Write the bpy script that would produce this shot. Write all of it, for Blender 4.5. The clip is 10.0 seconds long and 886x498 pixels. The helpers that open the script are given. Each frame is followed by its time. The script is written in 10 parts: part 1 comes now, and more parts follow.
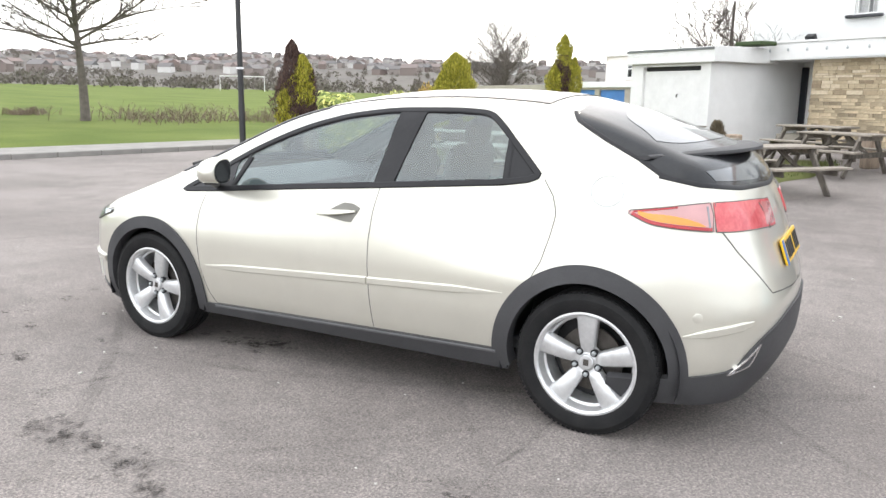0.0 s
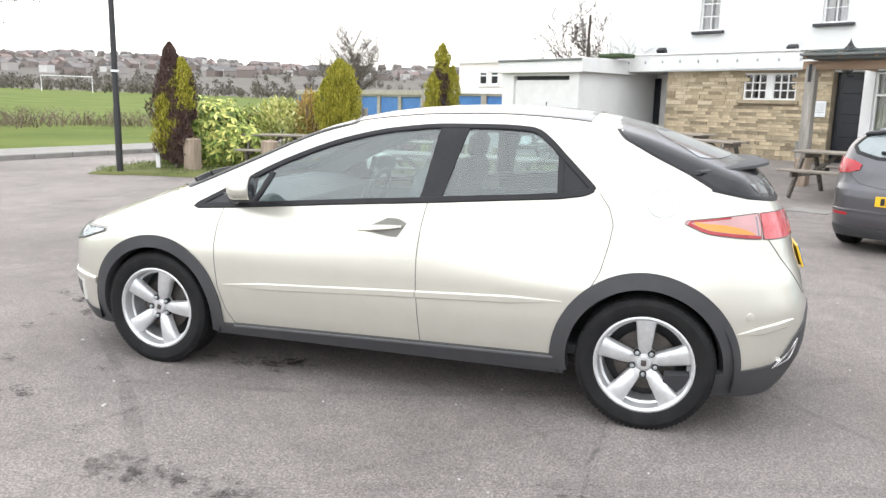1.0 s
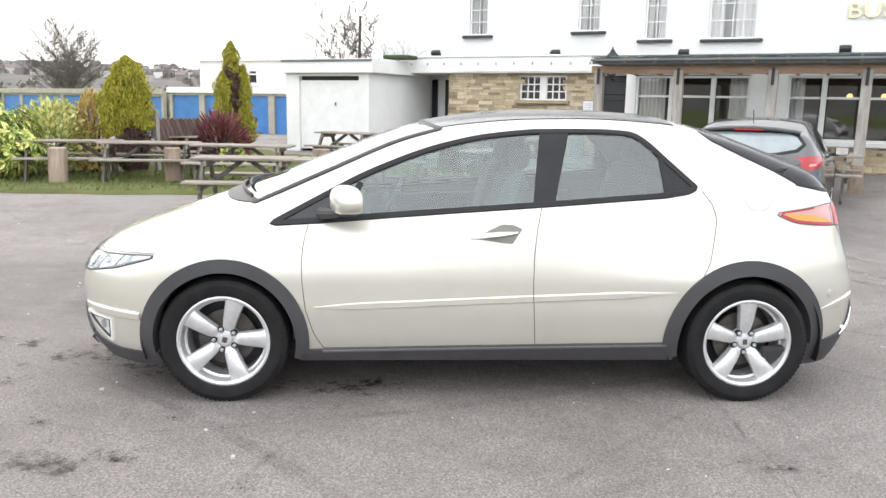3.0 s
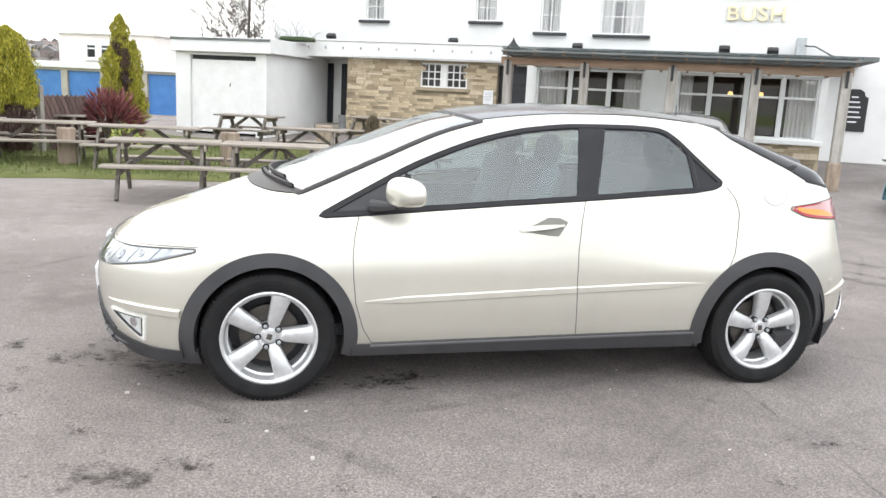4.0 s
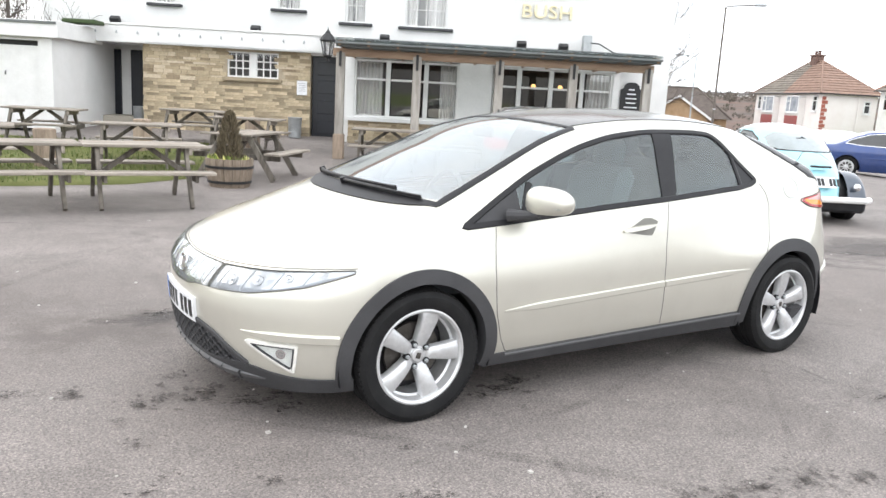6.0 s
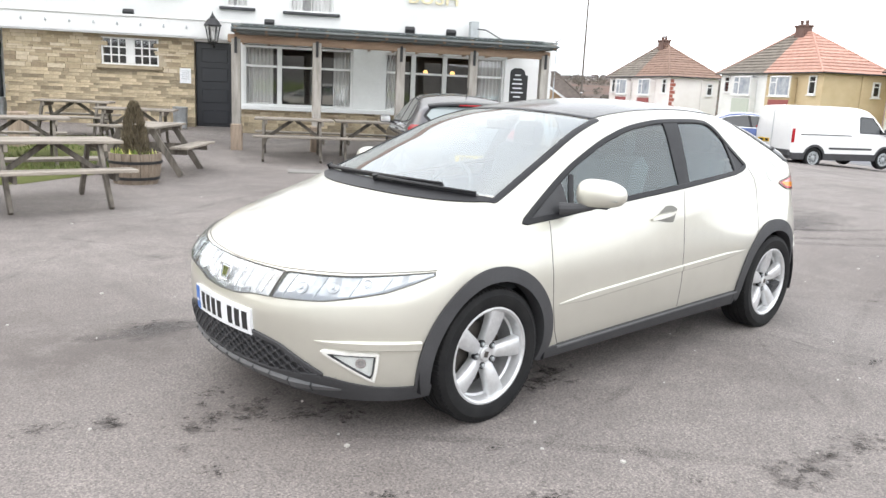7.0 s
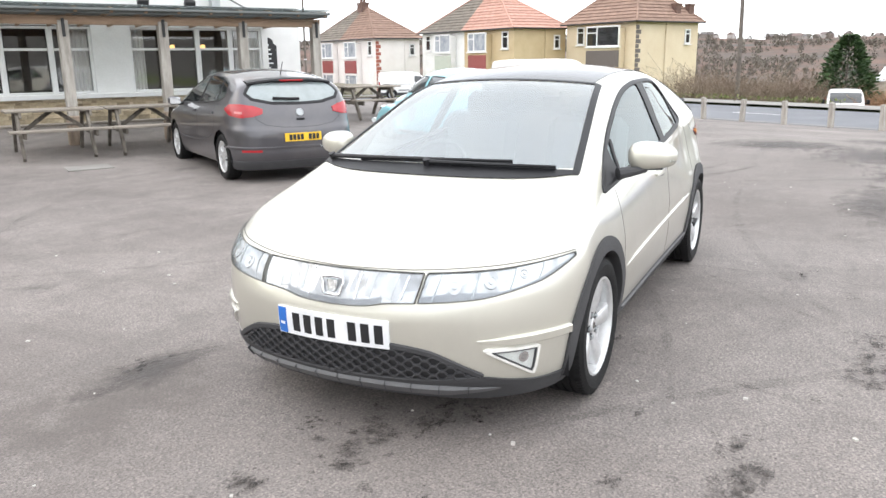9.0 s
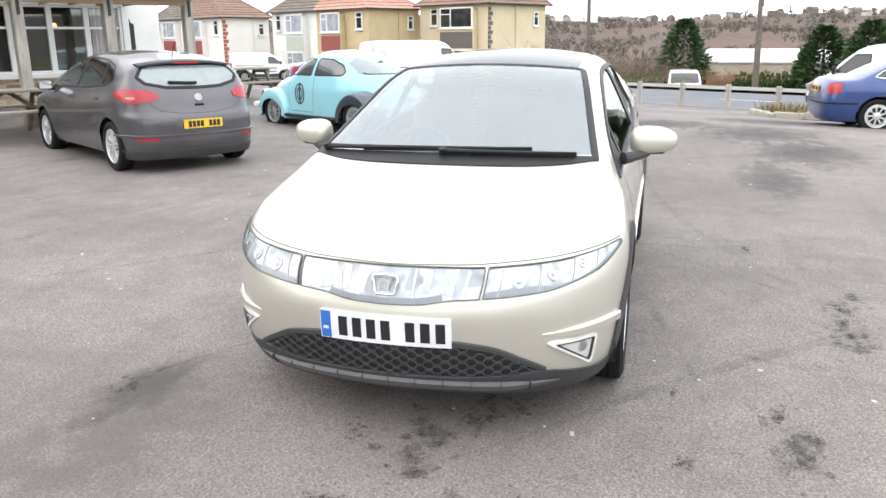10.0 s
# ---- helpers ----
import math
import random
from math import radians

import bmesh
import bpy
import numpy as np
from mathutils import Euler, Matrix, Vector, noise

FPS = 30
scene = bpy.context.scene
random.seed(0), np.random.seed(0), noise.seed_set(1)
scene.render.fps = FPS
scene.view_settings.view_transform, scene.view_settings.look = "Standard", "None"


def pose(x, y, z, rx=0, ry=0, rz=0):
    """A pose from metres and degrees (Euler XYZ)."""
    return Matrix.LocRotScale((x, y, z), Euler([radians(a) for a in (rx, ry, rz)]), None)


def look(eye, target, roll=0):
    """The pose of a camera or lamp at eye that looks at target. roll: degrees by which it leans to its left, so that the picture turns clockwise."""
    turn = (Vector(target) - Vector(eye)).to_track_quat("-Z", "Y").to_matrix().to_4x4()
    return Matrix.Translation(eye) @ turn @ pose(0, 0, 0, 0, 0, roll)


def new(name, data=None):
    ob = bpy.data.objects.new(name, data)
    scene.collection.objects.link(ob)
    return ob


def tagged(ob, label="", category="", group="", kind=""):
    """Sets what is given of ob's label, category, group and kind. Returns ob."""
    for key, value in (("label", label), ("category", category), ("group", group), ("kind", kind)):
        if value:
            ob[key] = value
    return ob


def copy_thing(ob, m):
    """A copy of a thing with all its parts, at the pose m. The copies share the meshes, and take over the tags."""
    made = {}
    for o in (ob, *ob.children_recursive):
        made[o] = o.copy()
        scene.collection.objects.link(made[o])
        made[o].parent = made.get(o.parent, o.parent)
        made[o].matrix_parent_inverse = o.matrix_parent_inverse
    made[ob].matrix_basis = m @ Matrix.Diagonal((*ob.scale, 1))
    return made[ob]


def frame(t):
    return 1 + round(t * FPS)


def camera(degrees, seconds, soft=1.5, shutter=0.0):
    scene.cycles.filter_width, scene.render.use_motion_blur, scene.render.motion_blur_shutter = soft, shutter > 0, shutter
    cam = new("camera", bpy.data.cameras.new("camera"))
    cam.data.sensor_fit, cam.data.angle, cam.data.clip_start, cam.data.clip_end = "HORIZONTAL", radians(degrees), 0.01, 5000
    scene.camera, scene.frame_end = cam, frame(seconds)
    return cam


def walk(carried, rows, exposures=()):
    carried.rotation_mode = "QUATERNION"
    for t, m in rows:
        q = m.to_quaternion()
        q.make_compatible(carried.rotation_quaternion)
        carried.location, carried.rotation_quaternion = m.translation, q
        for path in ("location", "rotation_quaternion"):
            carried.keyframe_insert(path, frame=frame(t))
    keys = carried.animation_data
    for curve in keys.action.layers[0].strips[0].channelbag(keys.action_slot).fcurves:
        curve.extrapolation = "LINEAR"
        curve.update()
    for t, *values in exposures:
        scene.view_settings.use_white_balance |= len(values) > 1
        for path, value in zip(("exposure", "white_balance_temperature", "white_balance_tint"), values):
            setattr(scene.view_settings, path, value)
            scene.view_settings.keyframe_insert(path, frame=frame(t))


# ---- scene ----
cam = camera(59.3, 10.0)
PATH = [
    (0, (-2.318, 3.916, 1.429), (-1.367, 2.2, 1.041), 0.7),
    (0.5, (-1.886, 4.126, 1.451), (-1.124, 2.313, 1.086), 2.9),
    (1, (-1.445, 4.387, 1.475), (-0.86, 2.511, 1.103), 1.3),
    (1.5, (-0.989, 4.458, 1.457), (-0.582, 2.532, 1.1), 1.1),
    (2, (-0.497, 4.586, 1.458), (-0.283, 2.629, 1.108), 2.7),
    (2.5, (-0.04, 4.631, 1.462), (0.032, 2.664, 1.108), 2.1),
    (2.7, (0.15, 4.615, 1.469), (0.152, 2.646, 1.117), 1.1),
    (3.8, (1.174, 4.535, 1.471), (0.798, 2.61, 1.082), 3.6),
    (4, (1.336, 4.467, 1.474), (0.892, 2.555, 1.089), 2.9),
    (4.5, (1.795, 4.361, 1.475), (1.197, 2.489, 1.105), 4.0),
    (5, (2.239, 4.231, 1.488), (1.47, 2.421, 1.125), 4.2),
    (5.5, (2.636, 4.008, 1.486), (1.731, 2.268, 1.09), 4.2),
    (5.7, (2.809, 3.926, 1.483), (1.843, 2.218, 1.096), 4.0),
    (6.8, (3.579, 3.323, 1.497), (2.359, 1.793, 1.085), 2.1),
    (7, (3.729, 3.192, 1.483), (2.42, 1.736, 1.08), 2.7),
    (7.5, (4.058, 2.88, 1.511), (2.623, 1.557, 1.073), 1.6),
    (8, (4.268, 2.498, 1.508), (2.74, 1.298, 1.035), 0.3),
    (8.5, (4.518, 2.105, 1.511), (2.852, 1.096, 1.056), 0.3),
    (9, (4.646, 1.742, 1.501), (2.91, 0.869, 1.029), -0.7),
    (9.5, (4.715, 1.337, 1.509), (2.93, 0.583, 1.014), -0.1),
    (10, (4.82, 0.967, 1.528), (2.96, 0.449, 1.007), -0.4),
]
walk(cam, [(t, look(eye, target, roll)) for t, eye, target, roll in PATH], exposures=[(0.0, 0.0), (10.0, 0.0)])

# ---- light: a bright overcast sky ----
world = bpy.data.worlds.new("overcast")
scene.world = world
world.use_nodes = True
wt = world.node_tree
wt.nodes.clear()
w_out = wt.nodes.new("ShaderNodeOutputWorld")
w_add = wt.nodes.new("ShaderNodeAddShader")
w_sky = wt.nodes.new("ShaderNodeTexSky")
w_sky.sky_type, w_sky.sun_disc = "NISHITA", False
w_sky.sun_elevation, w_sky.sun_rotation, w_sky.dust_density = radians(38), radians(150), 4.0
w_bg = wt.nodes.new("ShaderNodeBackground")
w_bg.inputs["Strength"].default_value = 0.05
w_cloud = wt.nodes.new("ShaderNodeBackground")
w_cloud.inputs["Strength"].default_value = 2.2
w_co = wt.nodes.new("ShaderNodeTexCoord")
w_noise = wt.nodes.new("ShaderNodeTexNoise")
w_noise.inputs["Scale"].default_value = 2.2
w_noise.inputs["Detail"].default_value = 5.0
w_ramp = wt.nodes.new("ShaderNodeValToRGB")
w_ramp.color_ramp.elements[0].position, w_ramp.color_ramp.elements[0].color = 0.3, (0.80, 0.85, 0.92, 1)
w_ramp.color_ramp.elements[1].position, w_ramp.color_ramp.elements[1].color = 0.7, (1.0, 1.0, 1.0, 1)
wt.links.new(w_co.outputs["Generated"], w_noise.inputs["Vector"])
wt.links.new(w_noise.outputs["Fac"], w_ramp.inputs["Fac"])
wt.links.new(w_ramp.outputs["Color"], w_cloud.inputs["Color"])
wt.links.new(w_sky.outputs["Color"], w_bg.inputs["Color"])
wt.links.new(w_bg.outputs["Background"], w_add.inputs[0])
wt.links.new(w_cloud.outputs["Background"], w_add.inputs[1])
wt.links.new(w_add.outputs["Shader"], w_out.inputs["Surface"])

sun = new("sun", bpy.data.lights.new("sun", "SUN"))
sun.data.energy, sun.data.angle, sun.data.color = 1.0, radians(90), (1.0, 0.97, 0.92)
sun.matrix_world = look((6, 14, 16), (0, 0, 0))


# ---- materials ----
def node_mat(name):
    m = bpy.data.materials.new(name)
    m.use_nodes = True
    return m, m.node_tree.nodes, m.node_tree.links, m.node_tree.nodes["Principled BSDF"]


def noise_node(nodes, links, scale, detail=4.0, rough=0.6, coord="Object", stretch=None):
    co = nodes.new("ShaderNodeTexCoord")
    tex = nodes.new("ShaderNodeTexNoise")
    tex.inputs["Scale"].default_value, tex.inputs["Detail"].default_value, tex.inputs["Roughness"].default_value = scale, detail, rough
    if stretch:
        mp = nodes.new("ShaderNodeMapping")
        mp.inputs["Scale"].default_value = stretch
        links.new(co.outputs[coord], mp.inputs["Vector"])
        links.new(mp.outputs["Vector"], tex.inputs["Vector"])
    else:
        links.new(co.outputs[coord], tex.inputs["Vector"])
    return tex


def ramp_node(nodes, links, src, stops):
    r = nodes.new("ShaderNodeValToRGB")
    el = r.color_ramp.elements
    while len(el) < len(stops):
        el.new(0.5)
    for e, (p, c) in zip(el, stops):
        e.position, e.color = p, (*c, 1) if len(c) == 3 else c
    links.new(src, r.inputs["Fac"])
    return r


def mix_node(nodes, links, fac, a, b, mode="MIX"):
    m = nodes.new("ShaderNodeMix")
    m.data_type, m.blend_type = "RGBA", mode
    for sock, val in ((m.inputs[0], fac), (m.inputs[6], a), (m.inputs[7], b)):
        if isinstance(val, (int, float)):
            sock.default_value = val
        elif isinstance(val, tuple):
            sock.default_value = (*val, 1)
        else:
            links.new(val, sock)
    return m.outputs[2]


def grainy(name, c0, c1, scale=6.0, rough=0.7, bump=0.15, fine=60.0, metal=0.0, stretch=None, per_object=0.0, coat=0.0, spec=0.5):
    """A surface of two tones, mottled at two scales, with a fine relief."""
    m, nodes, links, bsdf = node_mat(name)
    big = noise_node(nodes, links, scale, 5.0, 0.6, stretch=stretch)
    small = noise_node(nodes, links, fine, 3.0, 0.6, stretch=stretch)
    r = ramp_node(nodes, links, big.outputs["Fac"], [(0.3, c0), (0.7, c1)])
    col = mix_node(nodes, links, 0.25, r.outputs["Color"], ramp_node(nodes, links, small.outputs["Fac"], [(0.3, (0.3, 0.3, 0.3)), (0.7, (0.75, 0.75, 0.75))]).outputs["Color"], "OVERLAY")
    if per_object:
        info = nodes.new("ShaderNodeObjectInfo")
        hsv = nodes.new("ShaderNodeHueSaturation")
        mr = nodes.new("ShaderNodeMapRange")
        mr.inputs["To Min"].default_value, mr.inputs["To Max"].default_value = 1 - per_object, 1 + per_object
        links.new(info.outputs["Random"], mr.inputs["Value"])
        links.new(mr.outputs["Result"], hsv.inputs["Value"])
        links.new(col, hsv.inputs["Color"])
        col = hsv.outputs["Color"]
    links.new(col, bsdf.inputs["Base Color"])
    bsdf.inputs["Roughness"].default_value, bsdf.inputs["Metallic"].default_value = rough, metal
    bsdf.inputs["Coat Weight"].default_value = coat
    bsdf.inputs["Specular IOR Level"].default_value = spec
    if bump:
        b = nodes.new("ShaderNodeBump")
        b.inputs["Strength"].default_value, b.inputs["Distance"].default_value = bump, 0.01
        links.new(small.outputs["Fac"], b.inputs["Height"])
        links.new(b.outputs["Normal"], bsdf.inputs["Normal"])
    return m


def plain(name, c, rough=0.5, metal=0.0, coat=0.0, emit=0.0):
    m, nodes, links, bsdf = node_mat(name)
    n = noise_node(nodes, links, 9.0, 4.0)
    d = tuple(x * 0.88 for x in c)
    r = ramp_node(nodes, links, n.outputs["Fac"], [(0.35, d), (0.65, c)])
    links.new(r.outputs["Color"], bsdf.inputs["Base Color"])
    bsdf.inputs["Roughness"].default_value, bsdf.inputs["Metallic"].default_value, bsdf.inputs["Coat Weight"].default_value = rough, metal, coat
    bsdf.inputs["Coat Roughness"].default_value = 0.04
    if emit:
        bsdf.inputs["Emission Color"].default_value, bsdf.inputs["Emission Strength"].default_value = (*c, 1), emit
    return m


def paint(name, c, metal=0.35, rough=0.34, flake=0.04):
    """Metallic car paint under a clear coat, with a little road film."""
    m, nodes, links, bsdf = node_mat(name)
    n = noise_node(nodes, links, 900.0, 1.0)
    film = noise_node(nodes, links, 2.5, 6.0, 0.65)
    r = ramp_node(nodes, links, n.outputs["Fac"], [(0.35, tuple(x * (1 - flake) for x in c)), (0.65, tuple(min(1, x * (1 + flake)) for x in c))])
    links.new(mix_node(nodes, links, ramp_node(nodes, links, film.outputs["Fac"], [(0.45, (0, 0, 0)), (0.75, (0.12, 0.12, 0.12))]).outputs["Color"], r.outputs["Color"], (0.25, 0.23, 0.2)), bsdf.inputs["Base Color"])
    rr = nodes.new("ShaderNodeMapRange")
    rr.inputs["To Min"].default_value, rr.inputs["To Max"].default_value = rough - 0.05, rough + 0.08
    links.new(film.outputs["Fac"], rr.inputs["Value"])
    links.new(rr.outputs["Result"], bsdf.inputs["Roughness"])
    bsdf.inputs["Metallic"].default_value = metal
    bsdf.inputs["Coat Weight"].default_value, bsdf.inputs["Coat Roughness"].default_value = 1.0, 0.05
    return m


def glass_mat(name, tint, ior=1.5, gloss=1.0, haze=0.0, cool=0.92):
    """Thin sheet glass: see-through, tinted, with a mirror sheen that grows to the edge."""
    m, nodes, links, bsdf = node_mat(name)
    nodes.remove(bsdf)
    out = nodes["Material Output"]
    tr = nodes.new("ShaderNodeBsdfTransparent")
    tr.inputs["Color"].default_value = (*tint, 1)
    gl = nodes.new("ShaderNodeBsdfGlossy")
    gl.inputs["Roughness"].default_value = 0.02
    gl.inputs["Color"].default_value = (gloss * cool, gloss, gloss, 1)
    lw = nodes.new("ShaderNodeLayerWeight")
    lw.inputs["Blend"].default_value = 0.5
    pw = nodes.new("ShaderNodeMath")
    pw.operation = "POWER"
    pw.inputs[1].default_value = 4.5
    links.new(lw.outputs["Facing"], pw.inputs[0])
    fr = nodes.new("ShaderNodeMapRange")
    fr.inputs["To Min"].default_value, fr.inputs["To Max"].default_value = 2 * ((ior - 1) / (ior + 1)) ** 2, 0.95
    links.new(pw.outputs["Value"], fr.inputs["Value"])
    mx = nodes.new("ShaderNodeMixShader")
    links.new(fr.outputs["Result"], mx.inputs["Fac"])
    links.new(tr.outputs["BSDF"], mx.inputs[1])
    links.new(gl.outputs["BSDF"], mx.inputs[2])
    last = mx
    if haze:
        df = nodes.new("ShaderNodeBsdfDiffuse")
        df.inputs["Color"].default_value = (0.7, 0.74, 0.76, 1)
        mh = nodes.new("ShaderNodeMixShader")
        hn = noise_node(nodes, links, 3.0, 6.0, 0.7)
        hr = nodes.new("ShaderNodeMapRange")
        hr.inputs["To Min"].default_value, hr.inputs["To Max"].default_value = haze * 0.6, haze * 1.4
        links.new(hn.outputs["Fac"], hr.inputs["Value"])
        links.new(hr.outputs["Result"], mh.inputs["Fac"])
        links.new(mx.outputs["Shader"], mh.inputs[1])
        links.new(df.outputs["BSDF"], mh.inputs[2])
        last = mh
    links.new(last.outputs["Shader"], out.inputs["Surface"])
    return m


def asphalt_mat(name, tone=1.0, stains=True):
    m, nodes, links, bsdf = node_mat(name)
    big = noise_node(nodes, links, 0.35, 6.0, 0.6)
    mid = noise_node(nodes, links, 3.5, 6.0, 0.7)
    grit = noise_node(nodes, links, 95.0, 4.0, 0.8)
    a = ramp_node(nodes, links, big.outputs["Fac"], [(0.3, tuple(tone * v for v in (0.155, 0.138, 0.131))), (0.7, tuple(tone * v for v in (0.256, 0.232, 0.221)))])
    col = mix_node(nodes, links, 0.7, a.outputs["Color"], ramp_node(nodes, links, mid.outputs["Fac"], [(0.3, (0.4, 0.4, 0.4)), (0.7, (0.6, 0.6, 0.6))]).outputs["Color"], "OVERLAY")
    col = mix_node(nodes, links, 1.0, col, ramp_node(nodes, links, grit.outputs["Fac"], [(0.28, (0.17, 0.165, 0.16)), (0.5, (0.5, 0.5, 0.5)), (0.72, (0.86, 0.84, 0.81))]).outputs["Color"], "OVERLAY")
    vor = nodes.new("ShaderNodeTexVoronoi")
    vor.inputs["Scale"].default_value = 120.0
    vco = nodes.new("ShaderNodeTexCoord")
    links.new(vco.outputs["Object"], vor.inputs["Vector"])
    col = mix_node(nodes, links, 0.45, col, ramp_node(nodes, links, vor.outputs["Color"], [(0.15, (0.22, 0.22, 0.22)), (0.5, (0.5, 0.5, 0.5)), (0.85, (0.82, 0.80, 0.77))]).outputs["Color"], "OVERLAY")
    if stains:
        blot = noise_node(nodes, links, 0.85, 7.0, 0.72)
        spread = noise_node(nodes, links, 0.16, 2.0, 0.5)
        s = nodes.new("ShaderNodeMath")
        s.operation = "MULTIPLY"
        links.new(ramp_node(nodes, links, blot.outputs["Fac"], [(0.60, (0, 0, 0)), (0.70, (1, 1, 1))]).outputs["Color"], s.inputs[0])
        links.new(ramp_node(nodes, links, spread.outputs["Fac"], [(0.40, (0, 0, 0)), (0.62, (0.75, 0.75, 0.75))]).outputs["Color"], s.inputs[1])
        col = mix_node(nodes, links, s.outputs["Value"], col, (0.065, 0.058, 0.055))
        for px, py, rx, ry, most in ((3.4, -1.6, 2.2, 2.0, 0.55), (-3.4, 1.2, 2.0, 2.2, 0.50), (2.3, -1.1, 0.9, 0.5, 0.5), (-6.5, 0.8, 3.0, 2.0, 0.4), (7.0, 0.5, 3.0, 3.5, 0.35), (1.9, 0.2, 1.0, 0.7, 0.35)):
            co = nodes.new("ShaderNodeTexCoord")
            mp = nodes.new("ShaderNodeMapping")
            mp.inputs["Location"].default_value, mp.inputs["Scale"].default_value = (-px / rx, -py / ry, 0), (1 / rx, 1 / ry, 0)
            links.new(co.outputs["Object"], mp.inputs["Vector"])
            gr_ = nodes.new("ShaderNodeTexGradient")
            gr_.gradient_type = "SPHERICAL"
            links.new(mp.outputs["Vector"], gr_.inputs["Vector"])
            ragged = nodes.new("ShaderNodeMath")
            ragged.operation = "MULTIPLY"
            links.new(gr_.outputs["Fac"], ragged.inputs[0])
            links.new(ramp_node(nodes, links, mid.outputs["Fac"], [(0.36, (0.25, 0.25, 0.25)), (0.60, (1, 1, 1))]).outputs["Color"], ragged.inputs[1])
            col = mix_node(nodes, links, ramp_node(nodes, links, ragged.outputs["Value"], [(0.05, (0, 0, 0)), (0.50, (most, most, most))]).outputs["Color"], col, (0.098, 0.084, 0.077))
        streak = noise_node(nodes, links, 1.0, 5.0, 0.65, stretch=(0.25, 2.4, 1.0))
        cross = noise_node(nodes, links, 1.0, 6.0, 0.7, stretch=(1.5, 0.30, 1.0))
        col = mix_node(nodes, links, ramp_node(nodes, links, cross.outputs["Fac"], [(0.52, (0, 0, 0)), (0.72, (0.30, 0.30, 0.30))]).outputs["Color"], col, (0.085, 0.076, 0.071))
        col = mix_node(nodes, links, ramp_node(nodes, links, streak.outputs["Fac"], [(0.52, (0, 0, 0)), (0.75, (0.32, 0.32, 0.32))]).outputs["Color"], col, (0.10, 0.092, 0.087))
    links.new(col, bsdf.inputs["Base Color"])
    bsdf.inputs["Roughness"].default_value = 0.82
    bsdf.inputs["Specular IOR Level"].default_value = 0.4
    b = nodes.new("ShaderNodeBump")
    b.inputs["Strength"].default_value, b.inputs["Distance"].default_value = 0.5, 0.006
    links.new(grit.outputs["Fac"], b.inputs["Height"])
    links.new(b.outputs["Normal"], bsdf.inputs["Normal"])
    return m


M_ASPHALT = asphalt_mat("asphalt")
M_ROAD = grainy("road_asphalt", (0.125, 0.13, 0.145), (0.165, 0.17, 0.185), 0.6, 0.8, 0.3, 70.0)
M_TURF = grainy("worn_turf", (0.078, 0.092, 0.030), (0.145, 0.150, 0.058), 1.3, 0.95, 0.4, 40.0, spec=0.15)
M_LINING = grainy("cabin_cloth", (0.20, 0.21, 0.21), (0.27, 0.28, 0.28), 8.0, 0.95, 0.0)


def mark_mat(name, c, scale, lo, hi, most):
    """A thin, broken mark on the ground that lets the surface show through."""
    m, nodes, links, bsdf = node_mat(name)
    bsdf.inputs["Base Color"].default_value, bsdf.inputs["Roughness"].default_value = (*c, 1), 0.8
    tr = nodes.new("ShaderNodeBsdfTransparent")
    mx = nodes.new("ShaderNodeMixShader")
    n = noise_node(nodes, links, scale, 7.0, 0.75)
    links.new(ramp_node(nodes, links, n.outputs["Fac"], [(lo, (0, 0, 0)), (hi, (most, most, most))]).outputs["Color"], mx.inputs["Fac"])
    links.new(tr.outputs["BSDF"], mx.inputs[1])
    links.new(bsdf.outputs["BSDF"], mx.inputs[2])
    links.new(mx.outputs["Shader"], nodes["Material Output"].inputs["Surface"])
    return m


def worn_mat():
    """Dark old asphalt that shows through in rags, thinning out to the patch's edge."""
    m, nodes, links, bsdf = node_mat("worn_asphalt")
    bsdf.inputs["Roughness"].default_value = 0.85
    grain = noise_node(nodes, links, 70.0, 4.0)
    links.new(ramp_node(nodes, links, grain.outputs["Fac"], [(0.3, (0.075, 0.068, 0.066)), (0.7, (0.14, 0.13, 0.126))]).outputs["Color"], bsdf.inputs["Base Color"])
    tc = nodes.new("ShaderNodeTexCoord")
    mp = nodes.new("ShaderNodeVectorMath")
    mp.operation = "SUBTRACT"
    mp.inputs[1].default_value = (0.5, 0.5, 0.5)
    flat = nodes.new("ShaderNodeVectorMath")
    flat.operation = "MULTIPLY"
    flat.inputs[1].default_value = (1.5, 1.5, 0)
    ln = nodes.new("ShaderNodeVectorMath")
    ln.operation = "LENGTH"
    links.new(tc.outputs["Generated"], mp.inputs[0])
    links.new(mp.outputs["Vector"], flat.inputs[0])
    links.new(flat.outputs["Vector"], ln.inputs[0])
    n = noise_node(nodes, links, 2.6, 9.0, 0.80, stretch=(1.0, 1.8, 1.0))
    mt = nodes.new("ShaderNodeMath")
    mt.operation = "SUBTRACT"
    links.new(n.outputs["Fac"], mt.inputs[0])
    links.new(ln.outputs["Value"], mt.inputs[1])
    mr = nodes.new("ShaderNodeMapRange")
    mr.inputs["From Min"].default_value, mr.inputs["From Max"].default_value = 0.10, 0.42
    mr.inputs["To Min"].default_value, mr.inputs["To Max"].default_value = 0.0, 0.60
    links.new(mt.outputs["Value"], mr.inputs["Value"])
    links.new(mr.outputs["Result"], bsdf.inputs["Alpha"])
    return m


